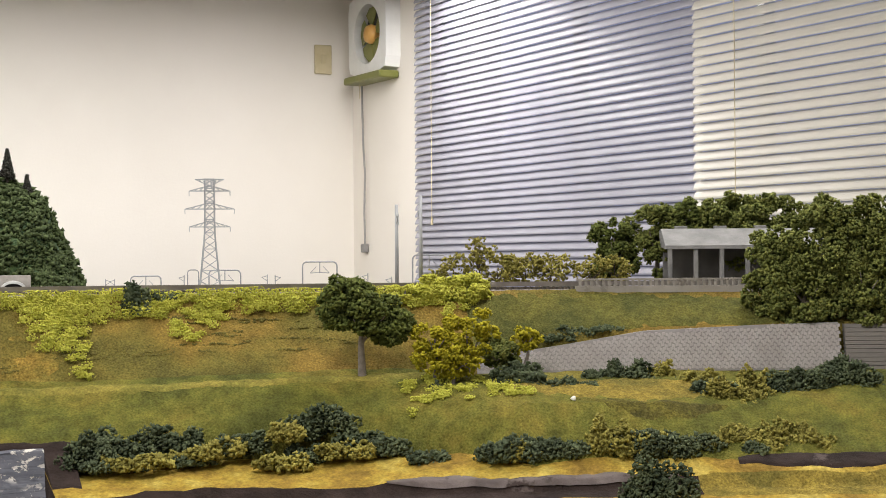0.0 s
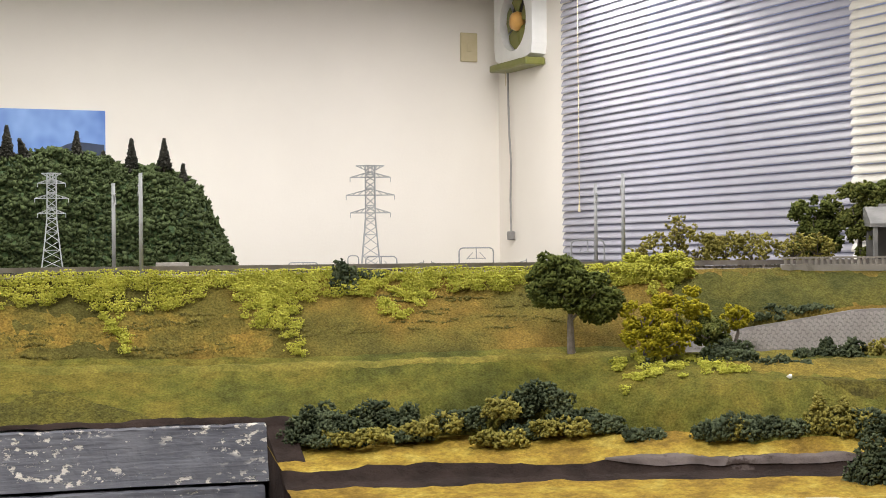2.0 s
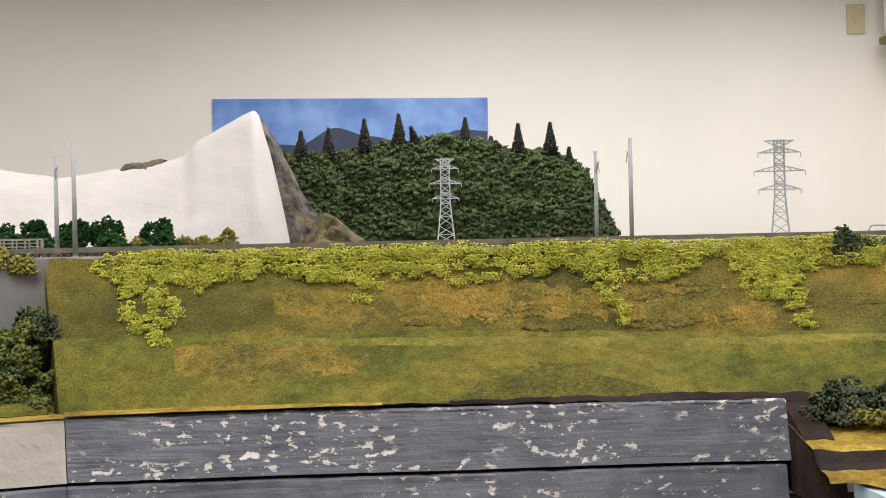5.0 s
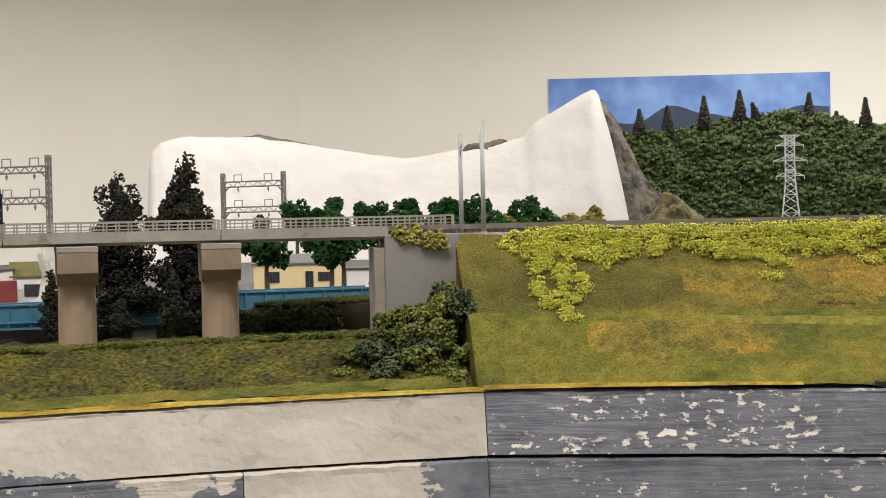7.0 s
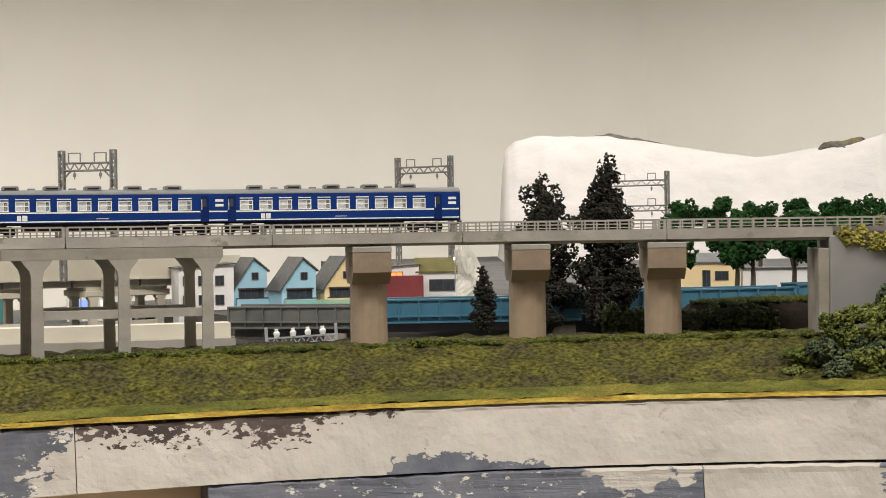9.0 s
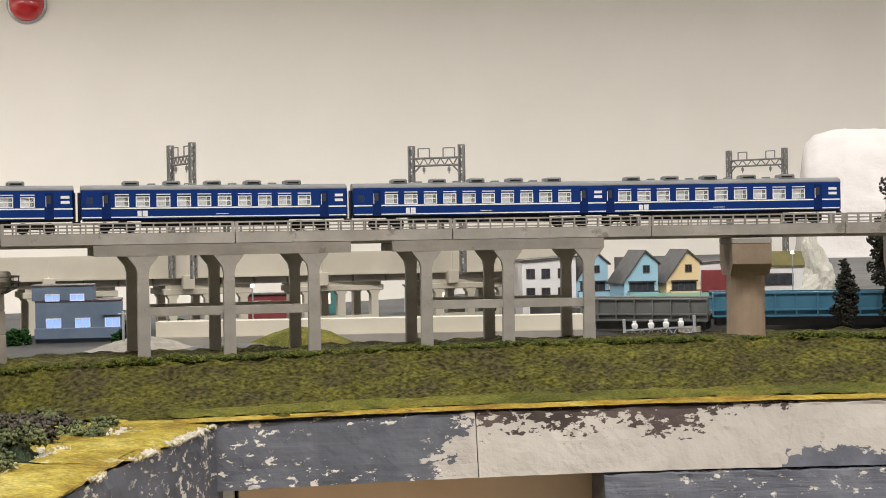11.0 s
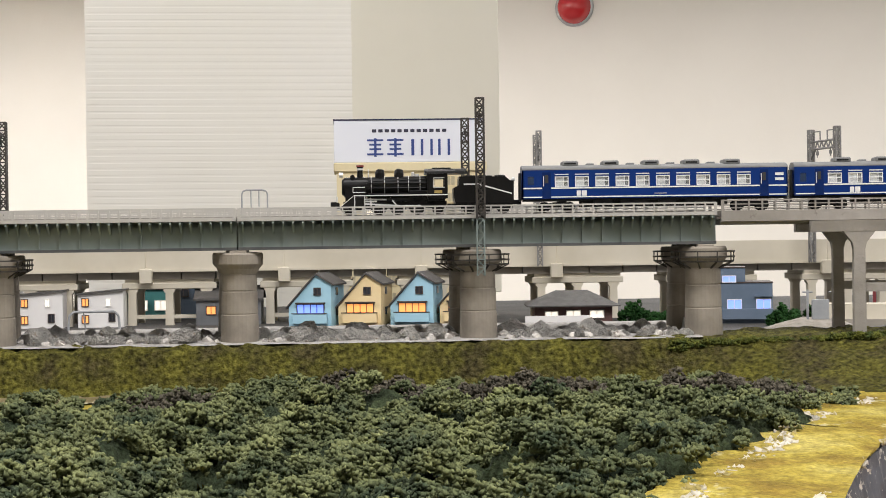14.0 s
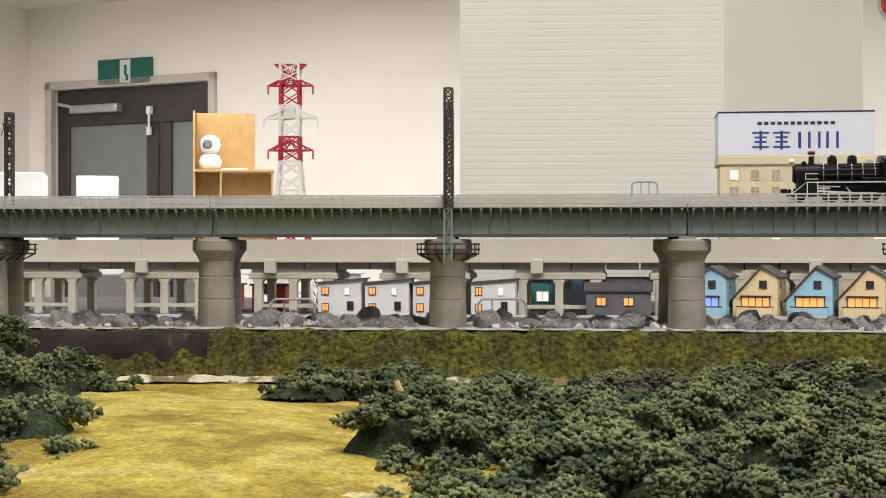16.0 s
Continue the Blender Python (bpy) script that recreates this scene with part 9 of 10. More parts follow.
for x, y in ((1.207, 0.418), (1.235, 0.395), (1.268, 0.368), (1.296, 0.343), (1.326, 0.315), (1.351, 0.290), (1.387, 0.254)):
    tree(put(x, y, 1.052), 0.050, (0.021, 0.019, 0.019), bpy.data.materials["town_tree_foam"], GT, DARKBARK, 0.0021, 0.8, 5, "town trees", 0.002)
for x, y in ((1.347, 0.253), (1.361, 0.238), (1.379, 0.219), (1.395, 0.201), (1.408, 0.186)):
    bush(x, y, 1.075, 0.03, 0.024, 0.040, LEAF_OLIVE, "olive foam bush beyond the town", 0.0017, "olive bushes")
structure("ground_rise", Shape().prism([(1.32, 0.34), (1.34, 0.18), (1.48, 0.10), (1.52, 0.26)], 1.0165, 1.0755, "z"), TURF_DARK, "raised green ground under the olive bushes")
for x, y in ((0.170, 0.352), (0.250, 0.318), (0.30, 0.40), (0.158, 0.42)):
    bush(x + VX, y + VY, 1.016, 0.014, 0.012, 0.017, bpy.data.materials["town_tree_foam"], "bright green shrub in the town", 0.0015, "town shrubs")

# ---- rocks along the river wall ----
ROCKS = [mat("river_rock", (0.42, 0.4, 0.372), (0.64, 0.605, 0.56), 0.8, 0.85, bump=0.015, bsize=0.25, c=(0.5, 0.41, 0.31), spot=0.6, spotsize=1.1, vary=0.3)]
shapes = []
for k in range(9):
    b = bmesh.new()
    bmesh.ops.create_icosphere(b, subdivisions=2, radius=1.0)
    for v in b.verts:
        d = 1 + 0.42 * noise.noise(v.co * 1.3 + Vector((k * 7.1, 0, 0))) + 0.2 * noise.noise(v.co * 3 + Vector((0, k * 3.3, 0)))
        v.co = Vector((v.co.x * 1.25, v.co.y * 0.9, v.co.z * 0.72)) * d
        for ax in (Vector((0.7, 0.5, 0.5)), Vector((-0.6, 0.2, 0.77)), Vector((0.1, -0.8, 0.6)), Vector((0.9, -0.4, 0.1)), Vector((-0.8, -0.6, 0.2)), Vector((0.5, -0.7, -0.3)), Vector((math.sin(k), -0.5, 0.9))):
            e = v.co.dot(ax.normalized()) - (0.62 + 0.12 * math.sin(k * 3 + ax.x * 9))
            if e > 0:
                v.co -= ax.normalized() * e
    me = bpy.data.meshes.new("rock")
    b.to_mesh(me)
    b.free()
    me.materials.append(ROCKS[0])
    shapes.append(me)
piers_s = girder_ends
count = 0
placed = []
for k in range(3000):
    if count >= 298:
        break
    s, n = rng.uniform(-0.62, 0.118), rng.uniform(-0.014, 0.030)
    size = (0.0042 + 0.0062 * rng.uniform() ** 1.5) * (1.0 if n > 0.0 else 0.85)
    if any(abs(s - q) < 0.013 + size and (n < 0.012 or n > 0.02) for q in piers_s):
        continue
    if any((s - q[0]) ** 2 + (n - q[1]) ** 2 < (0.75 * (size + q[2])) ** 2 for q in placed):
        continue
    placed.append((s, n, size))
    o = new("rock", shapes[int(rng.integers(0, 9))])
    o.matrix_world = along(s, n, 1.0295 + size * 0.5, rng.uniform(0, 360)) @ pose(0, 0, 0, rng.uniform(-20, 20), rng.uniform(-20, 20), 0) @ Matrix.Diagonal((size, size, size, 1))
    tagged(o, "grey river stone on the pale gravel", "rock", "river stones")
    count += 1
pebbles = Shape()
for k in range(520):
    q, n, w = rng.uniform(-0.62, 0.118), rng.uniform(-0.017, 0.03), rng.uniform(0.0014, 0.0038)
    if any(abs(q - g) < 0.011 and n < 0.022 for g in piers_s):
        continue
    me = shapes[int(rng.integers(0, 9))]
    M = along(q, n, 1.0298 + w * 0.4, rng.uniform(0, 360)) @ pose(0, 0, 0, rng.uniform(-25, 25), rng.uniform(-25, 25), 0) @ Matrix.Diagonal((w, w, w, 1))
    pebbles.add([M @ v.co for v in me.vertices], [tuple(f.vertices) for f in me.polygons])
solo("small_stones", pebbles, mat("small_stone", (0.36, 0.34, 0.315), (0.6, 0.565, 0.52), 0.008, 0.85, bump=0.0005, bsize=0.003, c=(0.2, 0.17, 0.15), spot=0.56, spotsize=0.009), "small grey stones between the river rocks", "stones", "stuff")
structure("ground_gravel", loft([(-1.5, ((0.12, 1.0305), (-0.024, 1.0298), (-0.0275, 1.0294))), (0.118, ((0.12, 1.0315), (-0.022, 1.0308), (-0.0255, 1.0304)))], rough=0.0004), mat("pale_gravel", (0.24, 0.225, 0.21), (0.42, 0.4, 0.375), 0.004, 0.9, bump=0.001, bsize=0.0015), "pale grey river gravel", True)
structure("ground_mud_bank", loft([(-1.5, ((-0.0285, 1.0292), (-0.0326, 1.0268), (-0.0376, 1.009), (-0.041, 1.004))), (-0.372, ((-0.0285, 1.0292), (-0.0326, 1.0268), (-0.0376, 1.009), (-0.041, 1.004)))], rough=0.0006), MUD, "bare dark brown bank face", True)

# mounds behind the viaduct
def mound(name, c, rx, ry, h, material, label, flat=1.0):
    b = Shape()
    n, m = 28, 9
    for j in range(m):
        f = j / (m - 1)
        for i in range(n):
            a = 2 * math.pi * i / n
            w = 1 + 0.15 * noise.noise(Vector((math.cos(a) * 1.5, math.sin(a) * 1.5, f * 2 + rx * 50)))
            b.v.append((c[0] + math.cos(a) * rx * (1 - f) * w, c[1] + math.sin(a) * ry * (1 - f) * w, c[2] + h * math.sin(min(1, f * flat) * math.pi / 2) + 0.001 * noise.noise(Vector((a * 3, f * 9, rx * 90)))))
    for j in range(m - 1):
        b.f += [(j * n + i, j * n + (i + 1) % n, j * n + n + (i + 1) % n, j * n + n + i) for i in range(n)]
    return solo(name, b, material, label, "mound", smooth=True)


q = at(0.772, 0.075, 1.030)
mound("earth_mound", q, 0.078, 0.034, 0.021, mat("dark_earth", (0.016, 0.012, 0.009), (0.032, 0.024, 0.018), 0.02, 0.95, bump=0.0012, bsize=0.004, spec=0.1), "dark brown earth mound behind the viaduct", 3.0)
P = []
for k in range(900):
    a, f = rng.uniform(0, 2 * math.pi), 1 - 0.72 * math.sqrt(rng.uniform())
    P.append((q[0] + math.cos(a) * 0.078 * (1 - f), q[1] + math.sin(a) * 0.034 * (1 - f), q[2] + 0.0212))
ob = new("mound_grass", crumbs("mound_grass", P, rng.uniform(0.0008, 0.0015, len(P))))
ob.data.materials.append(TURF_DARK)
tagged(ob, "green turf on top of the earth mound", "turf", kind="stuff")
mound("grass_mound", (Vector((0.325, 0.14, 1.016)) + Vector((VX, VY, 0))), 0.05, 0.04, 0.018, TURF_LIGHT, "low grassy mound behind the frame viaduct")
mound("gravel_mound", (Vector((0.27, 0.115, 1.014)) + Vector((VX, VY, 0))), 0.06, 0.035, 0.014, mat("asphalt_grey", (0.09, 0.088, 0.085), (0.13, 0.125, 0.12), 0.01, 0.9), "low grey gravel mound behind the frame viaduct")
mound("pale_rubble", (Vector((0.235, 0.2, 1.014)) + Vector((VX, VY, 0))), 0.05, 0.03, 0.014, mat("rubble", (0.24, 0.215, 0.18), (0.34, 0.31, 0.27), 0.006, 0.9, bump=0.001, bsize=0.004), "pale rubble heap behind the frame viaduct")

# ---- retaining walls on the bend ----
rw = thing("retaining_wall", Matrix.Identity(4), "pale grey block retaining wall on the bend", "retaining wall")
WALLGREY = mat("block_grey", (0.3, 0.275, 0.26), (0.36, 0.335, 0.32), 0.02, 0.8)
body, studs = Shape(), Shape()
def wall_top(s):
    return float(np.interp(s, [1.513, 1.55, 1.588, 1.629, 1.708, 1.76], [1.0475, 1.0530, 1.0585, 1.0648, 1.0680, 1.0695]))


for i in range(60):
    s0, s1 = 1.513 + 0.245 * i / 60, 1.513 + 0.245 * (i + 1) / 60
    body.add([at(s, n, z) for s in (s0, s1) for n, z in ((-0.078, 1.040), (-0.066, 1.040), (-0.0645, wall_top(s)), (-0.0685, wall_top(s)))], [(0, 1, 2, 3), (7, 6, 5, 4), (0, 4, 5, 1), (1, 5, 6, 2), (2, 6, 7, 3), (3, 7, 4, 0)])
part("body", body, mat("joint_grey", (0.22, 0.203, 0.193), (0.26, 0.242, 0.23), 0.02, 0.9), rw)
for i in range(100):
    for j in range(12):
        s = 1.515 + 0.00243 * (i + 0.5 * (j % 2))
        z = 1.0415 + 0.00225 * j
        if z + 0.0018 > wall_top(s):
            continue
        f = (z + 0.0009 - 1.040) / (wall_top(s) - 1.040)
        n = -0.0785 + f * 0.0095
        sl = 0.0006 if i % 2 else -0.0006
        studs.add([at(s, n - 0.0003, z), at(s + 0.0021, n - 0.0003, z + sl), at(s + 0.0021, n + 0.0004, z + 0.0018 + sl), at(s, n + 0.0004, z + 0.0018), at(s, n + 0.003, z), at(s + 0.0021, n + 0.003, z + sl), at(s + 0.0021, n + 0.003, z + 0.0018 + sl), at(s, n + 0.003, z + 0.0018)], [(0, 1, 2, 3), (0, 4, 5, 1), (3, 2, 6, 7), (0, 3, 7, 4), (1, 5, 6, 2)])
tagged(part("block_facing", studs, WALLGREY, rw), kind="stuff")
rw2 = thing("ribbed_wall", Matrix.Identity(4), "dark ribbed retaining wall under the trees", "retaining wall")
for j in range(11):
    part("rib", Shape().sweep([(-0.076 + j * 0.0007, 1.040 + 0.0026 * j), (-0.070 + j * 0.0007, 1.040 + 0.0026 * j), (-0.070 + j * 0.0007, 1.0423 + 0.0026 * j), (-0.0752 + j * 0.0007, 1.0423 + 0.0026 * j)], 1.762, 1.94, 0.02), mat("dark_wall_grey", (0.12, 0.11, 0.1), (0.16, 0.145, 0.13), 0.02, 0.8) if j == 0 else bpy.data.materials["dark_wall_grey"], rw2)
# grey snow shed behind the line and a bridge parapet on the bend
shed = thing("snow_shed", along(1.715, 0.030, 1.088), "grey snow shed roof over the rear track among the trees", "snow shed")
HOODGREY = mat("hood_grey", (0.19, 0.188, 0.185), (0.26, 0.257, 0.25), 0.012, 0.85, bump=0.0006, bsize=0.004)
part("roof", Shape().prism([(-0.006, 0.029), (0.024, 0.031), (0.024, 0.0425), (0.016, 0.0435), (-0.006, 0.0315)], -0.055, 0.06, "x"), HOODGREY, shed)
# unseen back wall, added dark to stand for the shade under the roof
part("back_wall", Shape().box(-0.053, 0.058, 0.020, 0.023, 0, 0.031), mat("shed_shade", (0.1, 0.098, 0.095), (0.14, 0.136, 0.13), 0.02, 0.85), shed, "added back wall, dark for the shade inside")
for k in range(7):
    part("post", Shape().box(-0.053 + k * 0.018, -0.050 + k * 0.018, -0.005, -0.002, 0, 0.0298, 0.0003), HOODGREY, shed)
for k in range(4):
    part("roof_vent", Shape().box(-0.045 + k * 0.028, -0.036 + k * 0.028, 0.017, 0.022, 0.0425, 0.0455, 0.0004), HOODGREY, shed)
bb = thing("bridge_parapet", Matrix.Identity(4), "grey concrete parapet with close slots on the bend", "parapet")
part("sill", Shape().sweep([(-0.0205, 1.0880), (-0.0150, 1.0880), (-0.0150, 1.0925), (-0.0205, 1.0925)], 1.592, 1.80), CONCRETE, bb)
part("top_rail", Shape().sweep([(-0.0200, 1.0962), (-0.0180, 1.0962), (-0.0180, 1.0975), (-0.0200, 1.0975)], 1.592, 1.80), CONCRETE, bb)
for k in range(52):
    s = 1.594 + 0.004 * k
    part("baluster", Shape().sweep([(-0.0196, 1.0925), (-0.0184, 1.0925), (-0.0184, 1.0962), (-0.0196, 1.0962)], s, s + 0.0017, 0.01), CONCRETE, bb)
solo("white_stone", Shape().add([tuple(v.co * 0.0019) for v in shapes[3].vertices], [tuple(p.vertices) for p in shapes[3].polygons]), WHITE, "small white stone on the turf", "stone", m=along(1.562, -0.160, 1.0315))

# bare plaster crumbs along the rim of the sand and a streak beside the shrubs
P, R = [], []
for a, b, za, zb in ((e3, e2, 0.994, 1.002), (e2, e1, 1.002, 1.006), (e1, e0, 1.006, 1.008)):
    u = (b - a).normalized()
    w = Vector((u.y, -u.x))
    for k in range(int((b - a).length * 4200)):
        t = rng.uniform()
        p = a + (b - a) * t
        g = noise.fractal(Vector((p.x * 45, p.y * 45, 2)), 0.8, 2, 4)
        o = rng.normal() * 0.0007 + 0.0008
        if k % 3 == 0:
            o = -0.036 + 0.008 * noise.noise(Vector((p.x * 18, p.y * 18, 7))) + rng.normal() * 0.0022
            g = noise.fractal(Vector((p.x * 30, p.y * 30, 9)), 0.8, 2, 4)
        if g < -0.05:
            continue
        z = za + (zb - za) * t + 0.0008 - 0.0022 * max(0, (o + 0.01) / 0.012) ** 2
        P.append((p.x + w.x * o, p.y + w.y * o, z))
        R.append(rng.uniform(0.0005, 0.0012) * (1.3 if k % 3 == 0 else 1.0))
ob = new("plaster_crumbs", crumbs("plaster_crumbs", P, R))
ob.data.materials.append(LIP)
tagged(ob, "bare white plaster crumbs along the sandy rim", "plaster crumbs", kind="stuff")

# small ragged ledges where the turf has come loose on the slope
P, R = [], []
for k in range(90):
    q0, n0, ln = rng.uniform(1.02, 1.46), rng.uniform(-0.068, -0.034), rng.uniform(0.006, 0.026)
    for j in range(int(ln / 0.0006)):
        q = q0 + ln * rng.uniform()
        n = n0 + 0.0022 * noise.noise(Vector((q * 110, k, 3))) + rng.normal() * 0.0004
        p = at(q, n, 0)
        z = emb_z(q, n)
        P.append((p.x, p.y, z + wob(p.x, p.y, 60.0, 0.0012, z * 3) + 0.0001))
        R.append(rng.uniform(0.0004, 0.0009))
ob = new("loose_turf", crumbs("loose_turf", P, R))
ob.data.materials.append(leaf("loose_turf_foam", (0.1, 0.09, 0.026), (0.185, 0.155, 0.038)))
tagged(ob, "loose ragged turf crumbs on the embankment slope", "turf", kind="stuff")

# far wire portals, posts and a small tunnel over the yard behind the embankment
def wire_portal(x, y, w, h, turn, r=0.0016):
    p = thing("wire_portal", put(x, y, 1.016, turn), "thin grey rounded wire portal over the rear yard", "gantry", "wire portals")
    c = min(0.009, w * 0.3)
    path = [(-w / 2, 0)] + [(-w / 2 + c - c * math.cos(a), h - c + c * math.sin(a)) for a in np.linspace(0, math.pi / 2, 5)] + [(w / 2 - c + c * math.sin(a), h - c + c * math.cos(a)) for a in np.linspace(0, math.pi / 2, 5)] + [(w / 2, 0)]
    sh = Shape()
    for a, b in zip(path, path[1:]):
        sh.tube((a[0], 0, a[1]), (b[0], 0, b[1]), r, n=6)
    part("frame", sh, MASTGREY, p)
    if w > 0.04:
        part("drop_arm", Shape().tube((0, 0, h), (0, 0, h - 0.024), r * 0.7, n=5), MASTGREY, p)
        for k in (-1, 1):
            part("pull_off", Shape().tube((0, 0, h - 0.022), (k * w * 0.28, 0, h - 0.024), r * 0.5, n=5).tube((k * w * 0.1, 0, h - 0.010), (k * w * 0.28, 0, h - 0.024), r * 0.45, n=5), MASTGREY, p)


wire_portal(3.309, 0.066, 0.0734, 0.094, -70.7)
wire_portal(3.421, 0.331, 0.0705, 0.0765, -67.2)
wire_portal(3.530, 0.577, 0.0707, 0.063, -64.4)
wire_portal(2.941, 0.195, 0.0209, 0.080, -66.9, 0.0011)
wire_portal(3.089, -0.236, 0.0640, 0.106, -74.8)
for x, y, h, turn in ((3.3636, 0.2069, 0.067, -69), (3.3698, 0.1907, 0.066, -69), (3.3996, 0.6145, 0.058, -63), (3.4088, 0.5965, 0.058, -63), (3.2941, 0.3727, 0.067, -66), (3.0554, -0.1216, 0.071, -73), (3.0689, -0.1657, 0.064, -73)):
    p = thing("wire_post", put(x, y, 1.016, turn), "thin grey contact wire post with a bracket in the yard", "post", "yard posts")
    k = 1 if y in (0.1907, 0.6145) else -1
    part("post", Shape().tube((0, 0, 0), (0, 0, h), 0.0013, 0.001, n=6), MASTGREY, p)
    part("bracket", Shape().tube((0, 0, h - 0.003), (k * 0.012, 0, h - 0.006), 0.0008, n=5).tube((0, 0, h - 0.014), (k * 0.012, 0, h - 0.006), 0.0007, n=5), MASTGREY, p)
tun = thing("culvert", put(3.98, 1.19, 1.016, -59.6), "grey concrete wall with a pale pipe mouth under the hill", "culvert")
part("wall", Shape().box(-0.045, 0.047, 0.0, 0.03, 0, 0.0625, 0.001), CONCRETE, tun)
arc = [(0.040 * math.cos(a), 0.012 + 0.036 * math.sin(a)) for a in np.linspace(0, math.pi, 15)]
inner = [(0.033 * math.cos(a), 0.012 + 0.029 * math.sin(a)) for a in np.linspace(math.pi, 0, 15)]
part("pipe", Shape().prism([(x, z) for x, z in arc + inner], -0.07, -0.002, "y"), mat("pale_pipe", (0.5, 0.5, 0.49), (0.58, 0.58, 0.56), 0.02, 0.6), tun)
# a black plate in the pipe stands in for the shade of its depth
part("pipe_mouth", Shape().prism([(x, z) for x, z in inner], -0.010, -0.004, "y"), BLACK, tun, "black plate for the shade inside the pipe")

# bent tube frames behind the river stones
for x, y, w, turn in ((-0.234, 0.282, 0.036, 9), (-0.381, 0.264, 0.033, 12)):
    p = thing("tube_frame", put(x, y, 1.016, turn), "low grey bent tube frame on the ground before the houses", "frame", "tube frames")
    pts = [(-w / 2, 0.0), (-w / 2 + 0.0012, 0.0165), (-w / 2 + 0.004, 0.0195), (w / 2 - 0.004, 0.0195), (w / 2 - 0.0012, 0.0165), (w / 2, 0.0)]
    sh = Shape()
    for a, b in zip(pts, pts[1:]):
        sh.tube((a[0], 0, a[1]), (b[0], 0, b[1]), 0.0009, n=7)
    part("frame", sh, MASTGREY, p)
    part("stay", Shape().tube((-w * 0.2, 0, 0.0195), (-w * 0.14, 0.004, 0), 0.0006, n=6), MASTGREY, p)

# ---- boards behind the town ----
RIB = mat("ribbed_sheet", (0.78, 0.76, 0.7), (0.8, 0.78, 0.73), 0.2, 0.55)
board = thing("ribbed_board", put_b(-0.2, 0.80, 1.016, 3), "white horizontally ribbed plastic board standing behind the town", "board")
prof = []
nr = 58
for k in range(nr):
    z = 0.42 * k / nr
    prof += [(-0.00011, z), (-0.00011, z + 0.42 / nr * 0.62), (0.0, z + 0.42 / nr * 0.7), (0.0, z + 0.42 / nr * 0.97)]
part("sheet", Shape().prism(prof + [(0.004, 0.42), (0.004, 0)], -0.136, 0.136), RIB, board)
solo("cream_board", Shape().box(-0.13, 0.13, -0.003, 0.003, 0, 0.5, 0.001), mat("cream_board", (0.76, 0.73, 0.63), (0.78, 0.75, 0.66), 0.2, 0.6), "plain cream board standing behind the town", "board", m=put_b(-0.008, 1.142, 1.016, 2))

# ---- bell, door, sign and desk at the far wall ----
bell = thing("alarm_lamp", on_wall(Q1, C2, 3.4515, 1.972, 0.0), "glossy red round alarm lamp on the wall", "alarm lamp")
b = part("dome", Shape().lathe([(0.066, 0.0), (0.066, 0.012), (0.062, 0.03), (0.052, 0.048), (0.034, 0.06), (0.012, 0.066)], 28), mat("alarm_red", (0.5, 0.008, 0.012), (0.45, 0.008, 0.012), 0.1, 0.12, coat=0.6), bell, smooth=True)
b.matrix_basis = Matrix.Rotation(radians(-90), 4, "X")
c = part("base_ring", Shape().lathe([(0.075, 0.0), (0.075, 0.008), (0.068, 0.012)], 28), STEEL, bell, smooth=True)
c.matrix_basis = Matrix.Rotation(radians(-90), 4, "X")

DW = DOOR_U1 - DOOR_U0
door = thing("door_1", on_wall(Q1, C2, DOOR_U0, FLOOR, 0.0), "dark brown framed glass double door, closed", "door")
door["kind"] = "structure"
DARKWOOD = mat("dark_brown_frame", (0.028, 0.02, 0.018), (0.04, 0.03, 0.026), 0.05, 0.45)
TRIMB = mat("beige_trim", (0.5, 0.45, 0.4), (0.55, 0.5, 0.45), 0.05, 0.6)
DH = 1.845 - FLOOR
part("trim", Shape().box(-0.04, 0, -0.02, 0.02, 0, DH + 0.04, 0.003).box(DW, DW + 0.04, -0.02, 0.02, 0, DH + 0.04, 0.003).box(-0.04, DW + 0.04, -0.02, 0.02, DH, DH + 0.04, 0.003), TRIMB, door)
part("head_frame", Shape().box(0, DW, -0.07, -0.03, DH - 0.18, DH, 0.003), DARKWOOD, door)
GREYGLASS = mat("grey_door_glass", (0.16, 0.165, 0.17), (0.19, 0.195, 0.2), 0.3, 0.3)
for x0, x1 in ((0.0, 0.33), (0.33, DW)):
    l = part("door_leaf", Shape().box(x0 + 0.003, x0 + 0.075, -0.07, -0.03, 0, DH - 0.18, 0.003).box(x1 - 0.075, x1 - 0.003, -0.07, -0.03, 0, DH - 0.18, 0.003).box(x0 + 0.075, x1 - 0.075, -0.07, -0.03, 0, 0.2, 0.003), DARKWOOD, door)
    part("glass", Shape().box(x0 + 0.075, x1 - 0.075, -0.055, -0.045, 0.2, DH - 0.18), GREYGLASS, l)
part("door_closer", Shape().box(DW - 0.42, DW - 0.12, -0.03, 0.02, DH - 0.12, DH - 0.08, 0.004).tube((DW - 0.2, 0.0, DH - 0.1), (DW - 0.05, 0.03, DH - 0.07), 0.008, n=6), STEEL, door)
part("lock", Shape().box(0.36, 0.385, -0.03, 0.0, DH - 0.14, DH - 0.1, 0.004).tube((0.372, -0.01, DH - 0.12), (0.372, -0.01, DH - 0.2), 0.006, n=8).tube((0.372, -0.01, DH - 0.24), (0.372, -0.01, DH - 0.2), 0.014, n=10), WHITE, door)

ex = thing("exit_sign", on_wall(Q1, C2, 7.1165, 1.915, 0.0), "green and white emergency exit sign over the door", "sign")
part("plate", Shape().box(-0.165, 0.165, 0.002, 0.02, -0.062, 0.062, 0.002), mat("exit_green", (0.0, 0.1, 0.075), (0.0, 0.115, 0.085), 0.1, 0.4), ex)
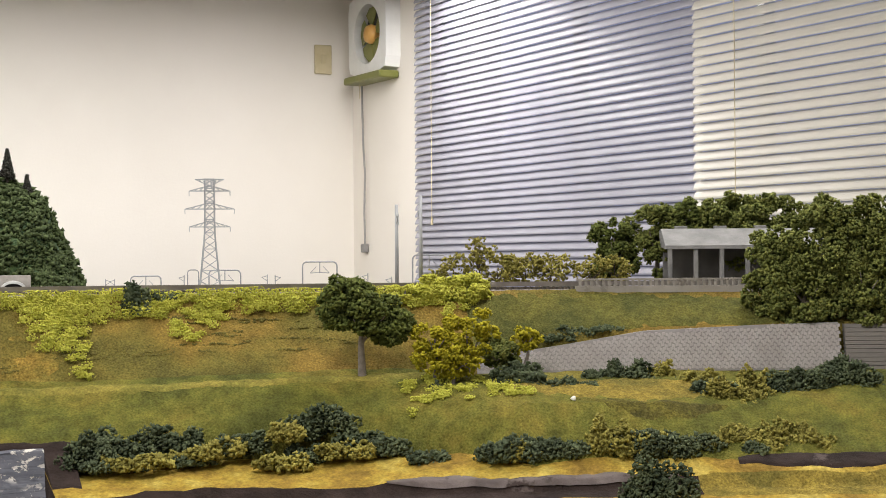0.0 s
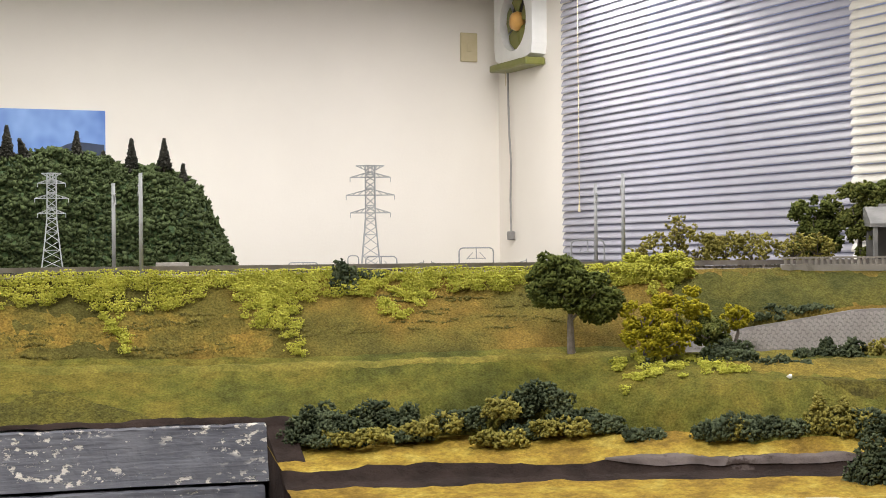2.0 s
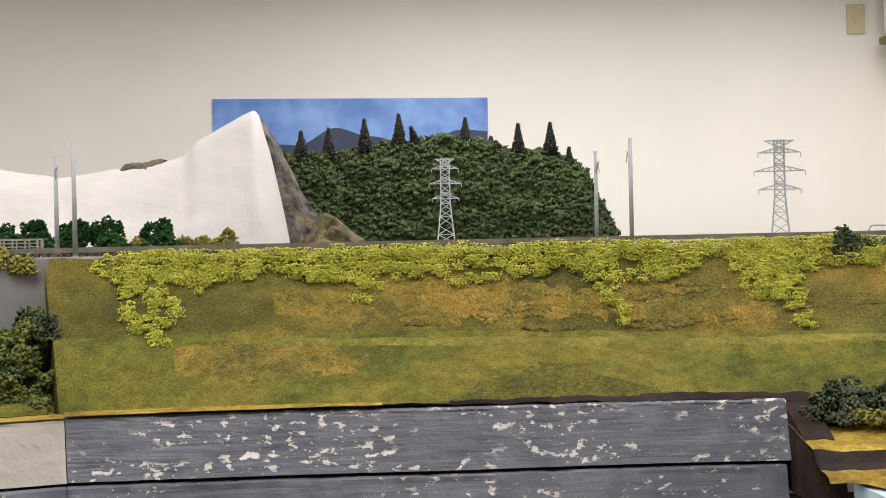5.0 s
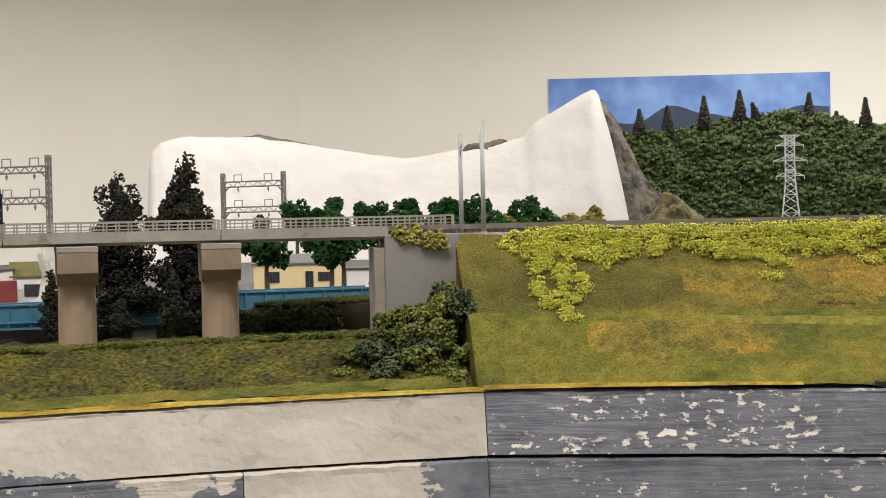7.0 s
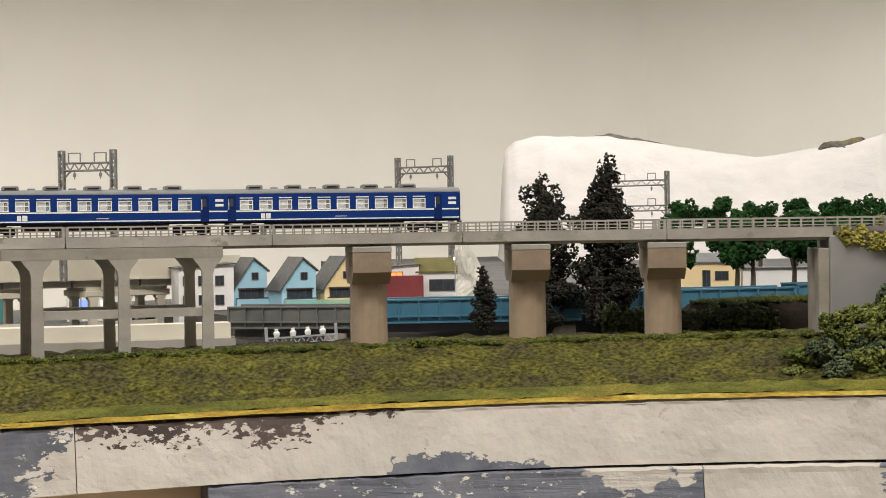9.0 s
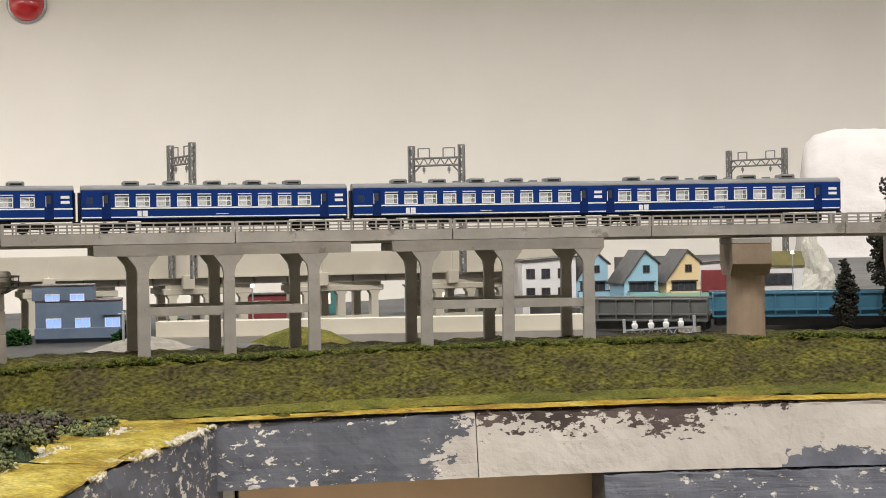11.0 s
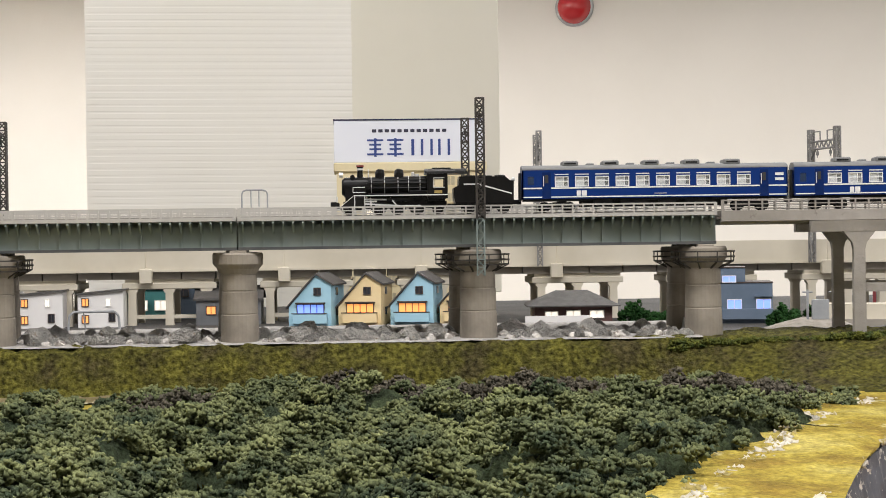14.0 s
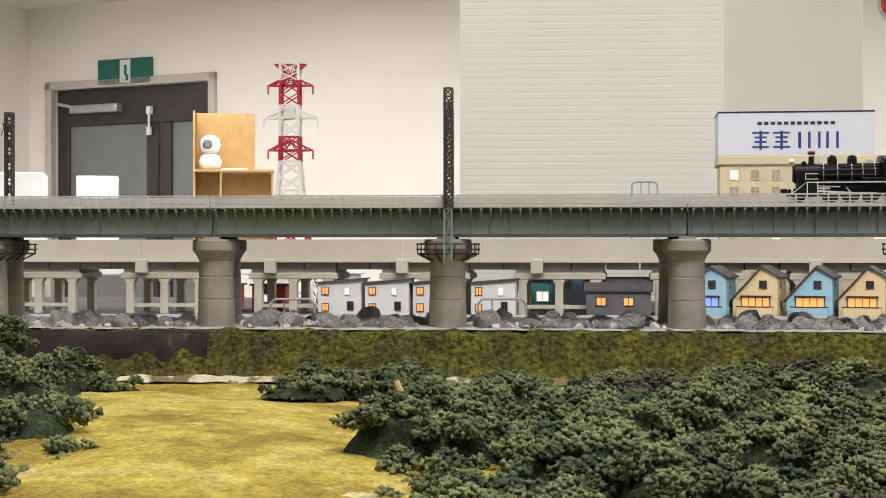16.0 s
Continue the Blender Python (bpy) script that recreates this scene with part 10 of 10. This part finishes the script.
part("white_panel", Shape().box(-0.04, 0.025, 0.02, 0.022, -0.056, 0.056), mat("exit_white", (0.7, 0.75, 0.72), None, 0.05, 0.5), ex)
part("mark", Shape().box(-0.018, -0.002, 0.022, 0.0235, -0.02, 0.03).box(-0.028, -0.012, 0.022, 0.0235, -0.045, -0.015).box(-0.105, -0.05, 0.02, 0.0225, -0.006, 0.004), mat("exit_mark", (0.0, 0.12, 0.09), None, 0.05, 0.5), ex)

desk = thing("desk", put_b(-1.95, 4.75, FLOOR, 18), "white office desk by the far wall", "desk")
DT = 1.0 - FLOOR
part("desktop", Shape().box(-0.9, 0.75, -0.35, 0.35, DT - 0.03, DT, 0.004), WHITE, desk)
for x in (-0.86, 0.71):
    for y in (-0.31, 0.31):
        part("leg", Shape().box(x - 0.025, x + 0.025, y - 0.025, y + 0.025, 0, DT - 0.03, 0.003), STEEL, desk)
CARD = mat("cardboard", (0.42, 0.25, 0.09), (0.48, 0.3, 0.12), 0.05, 0.8, bump=0.0006, bsize=0.01)
box = thing("cardboard_shelf", put_b(-1.70, 4.98, 1.0, 14), "brown cardboard display stand with a ledge", "cardboard stand")
part("back_panel", Shape().box(-0.15, 0.075, 0.04, 0.05, 0, 0.585, 0.002), CARD, box)
part("side_panel", Shape().box(-0.155, -0.147, -0.10, 0.05, 0, 0.585, 0.002), CARD, box)
part("ledge", Shape().box(-0.147, 0.15, -0.13, 0.04, 0.352, 0.36, 0.001), CARD, box)
part("side_panel", Shape().box(-0.055, -0.047, -0.12, 0.04, 0, 0.352, 0.001), CARD, box)
part("side_panel", Shape().box(0.138, 0.146, -0.12, 0.04, 0, 0.352, 0.001), CARD, box)
part("lower_panel", Shape().box(-0.047, 0.138, 0.03, 0.04, 0, 0.352), CARD, box)
camo = thing("round_gadget", put_b(-1.775, 4.90, 1.36, 14), "white round plastic gadget with a dark lens", "gadget")
part("body", Shape().lathe([(0.03, 0.0), (0.042, 0.015), (0.044, 0.035), (0.034, 0.055), (0.022, 0.062)], 24), WHITE, camo, smooth=True)
part("head", Shape().lathe([(0.012, 0.058), (0.034, 0.072), (0.040, 0.095), (0.034, 0.120), (0.014, 0.134)], 24), WHITE, camo, smooth=True)
part("lens", Shape().tube((-0.008, -0.030, 0.098), (-0.009, -0.046, 0.100), 0.020, 0.015, 20), mat("lens_navy", (0.01, 0.012, 0.03), None, 0.02, 0.15), camo)
solo("paper_slip", Shape().box(-0.05, 0.05, -0.03, 0.03, 0, 0.006), WHITE, "white paper slip on the cardboard ledge", "paper", m=put_b(-1.68, 4.90, 1.36, 14))
solo("white_carton", Shape().box(-0.16, 0.16, -0.12, 0.12, 0, 0.335, 0.004), WHITE, "plain white carton on the desk", "carton", m=put_b(-2.46, 4.55, 1.0, 18))
solo("white_carton", Shape().box(-0.075, 0.075, -0.09, 0.09, 0, 0.33, 0.003), WHITE, "small white carton on the desk", "carton", m=put_b(-2.16, 4.74, 1.0, 18))
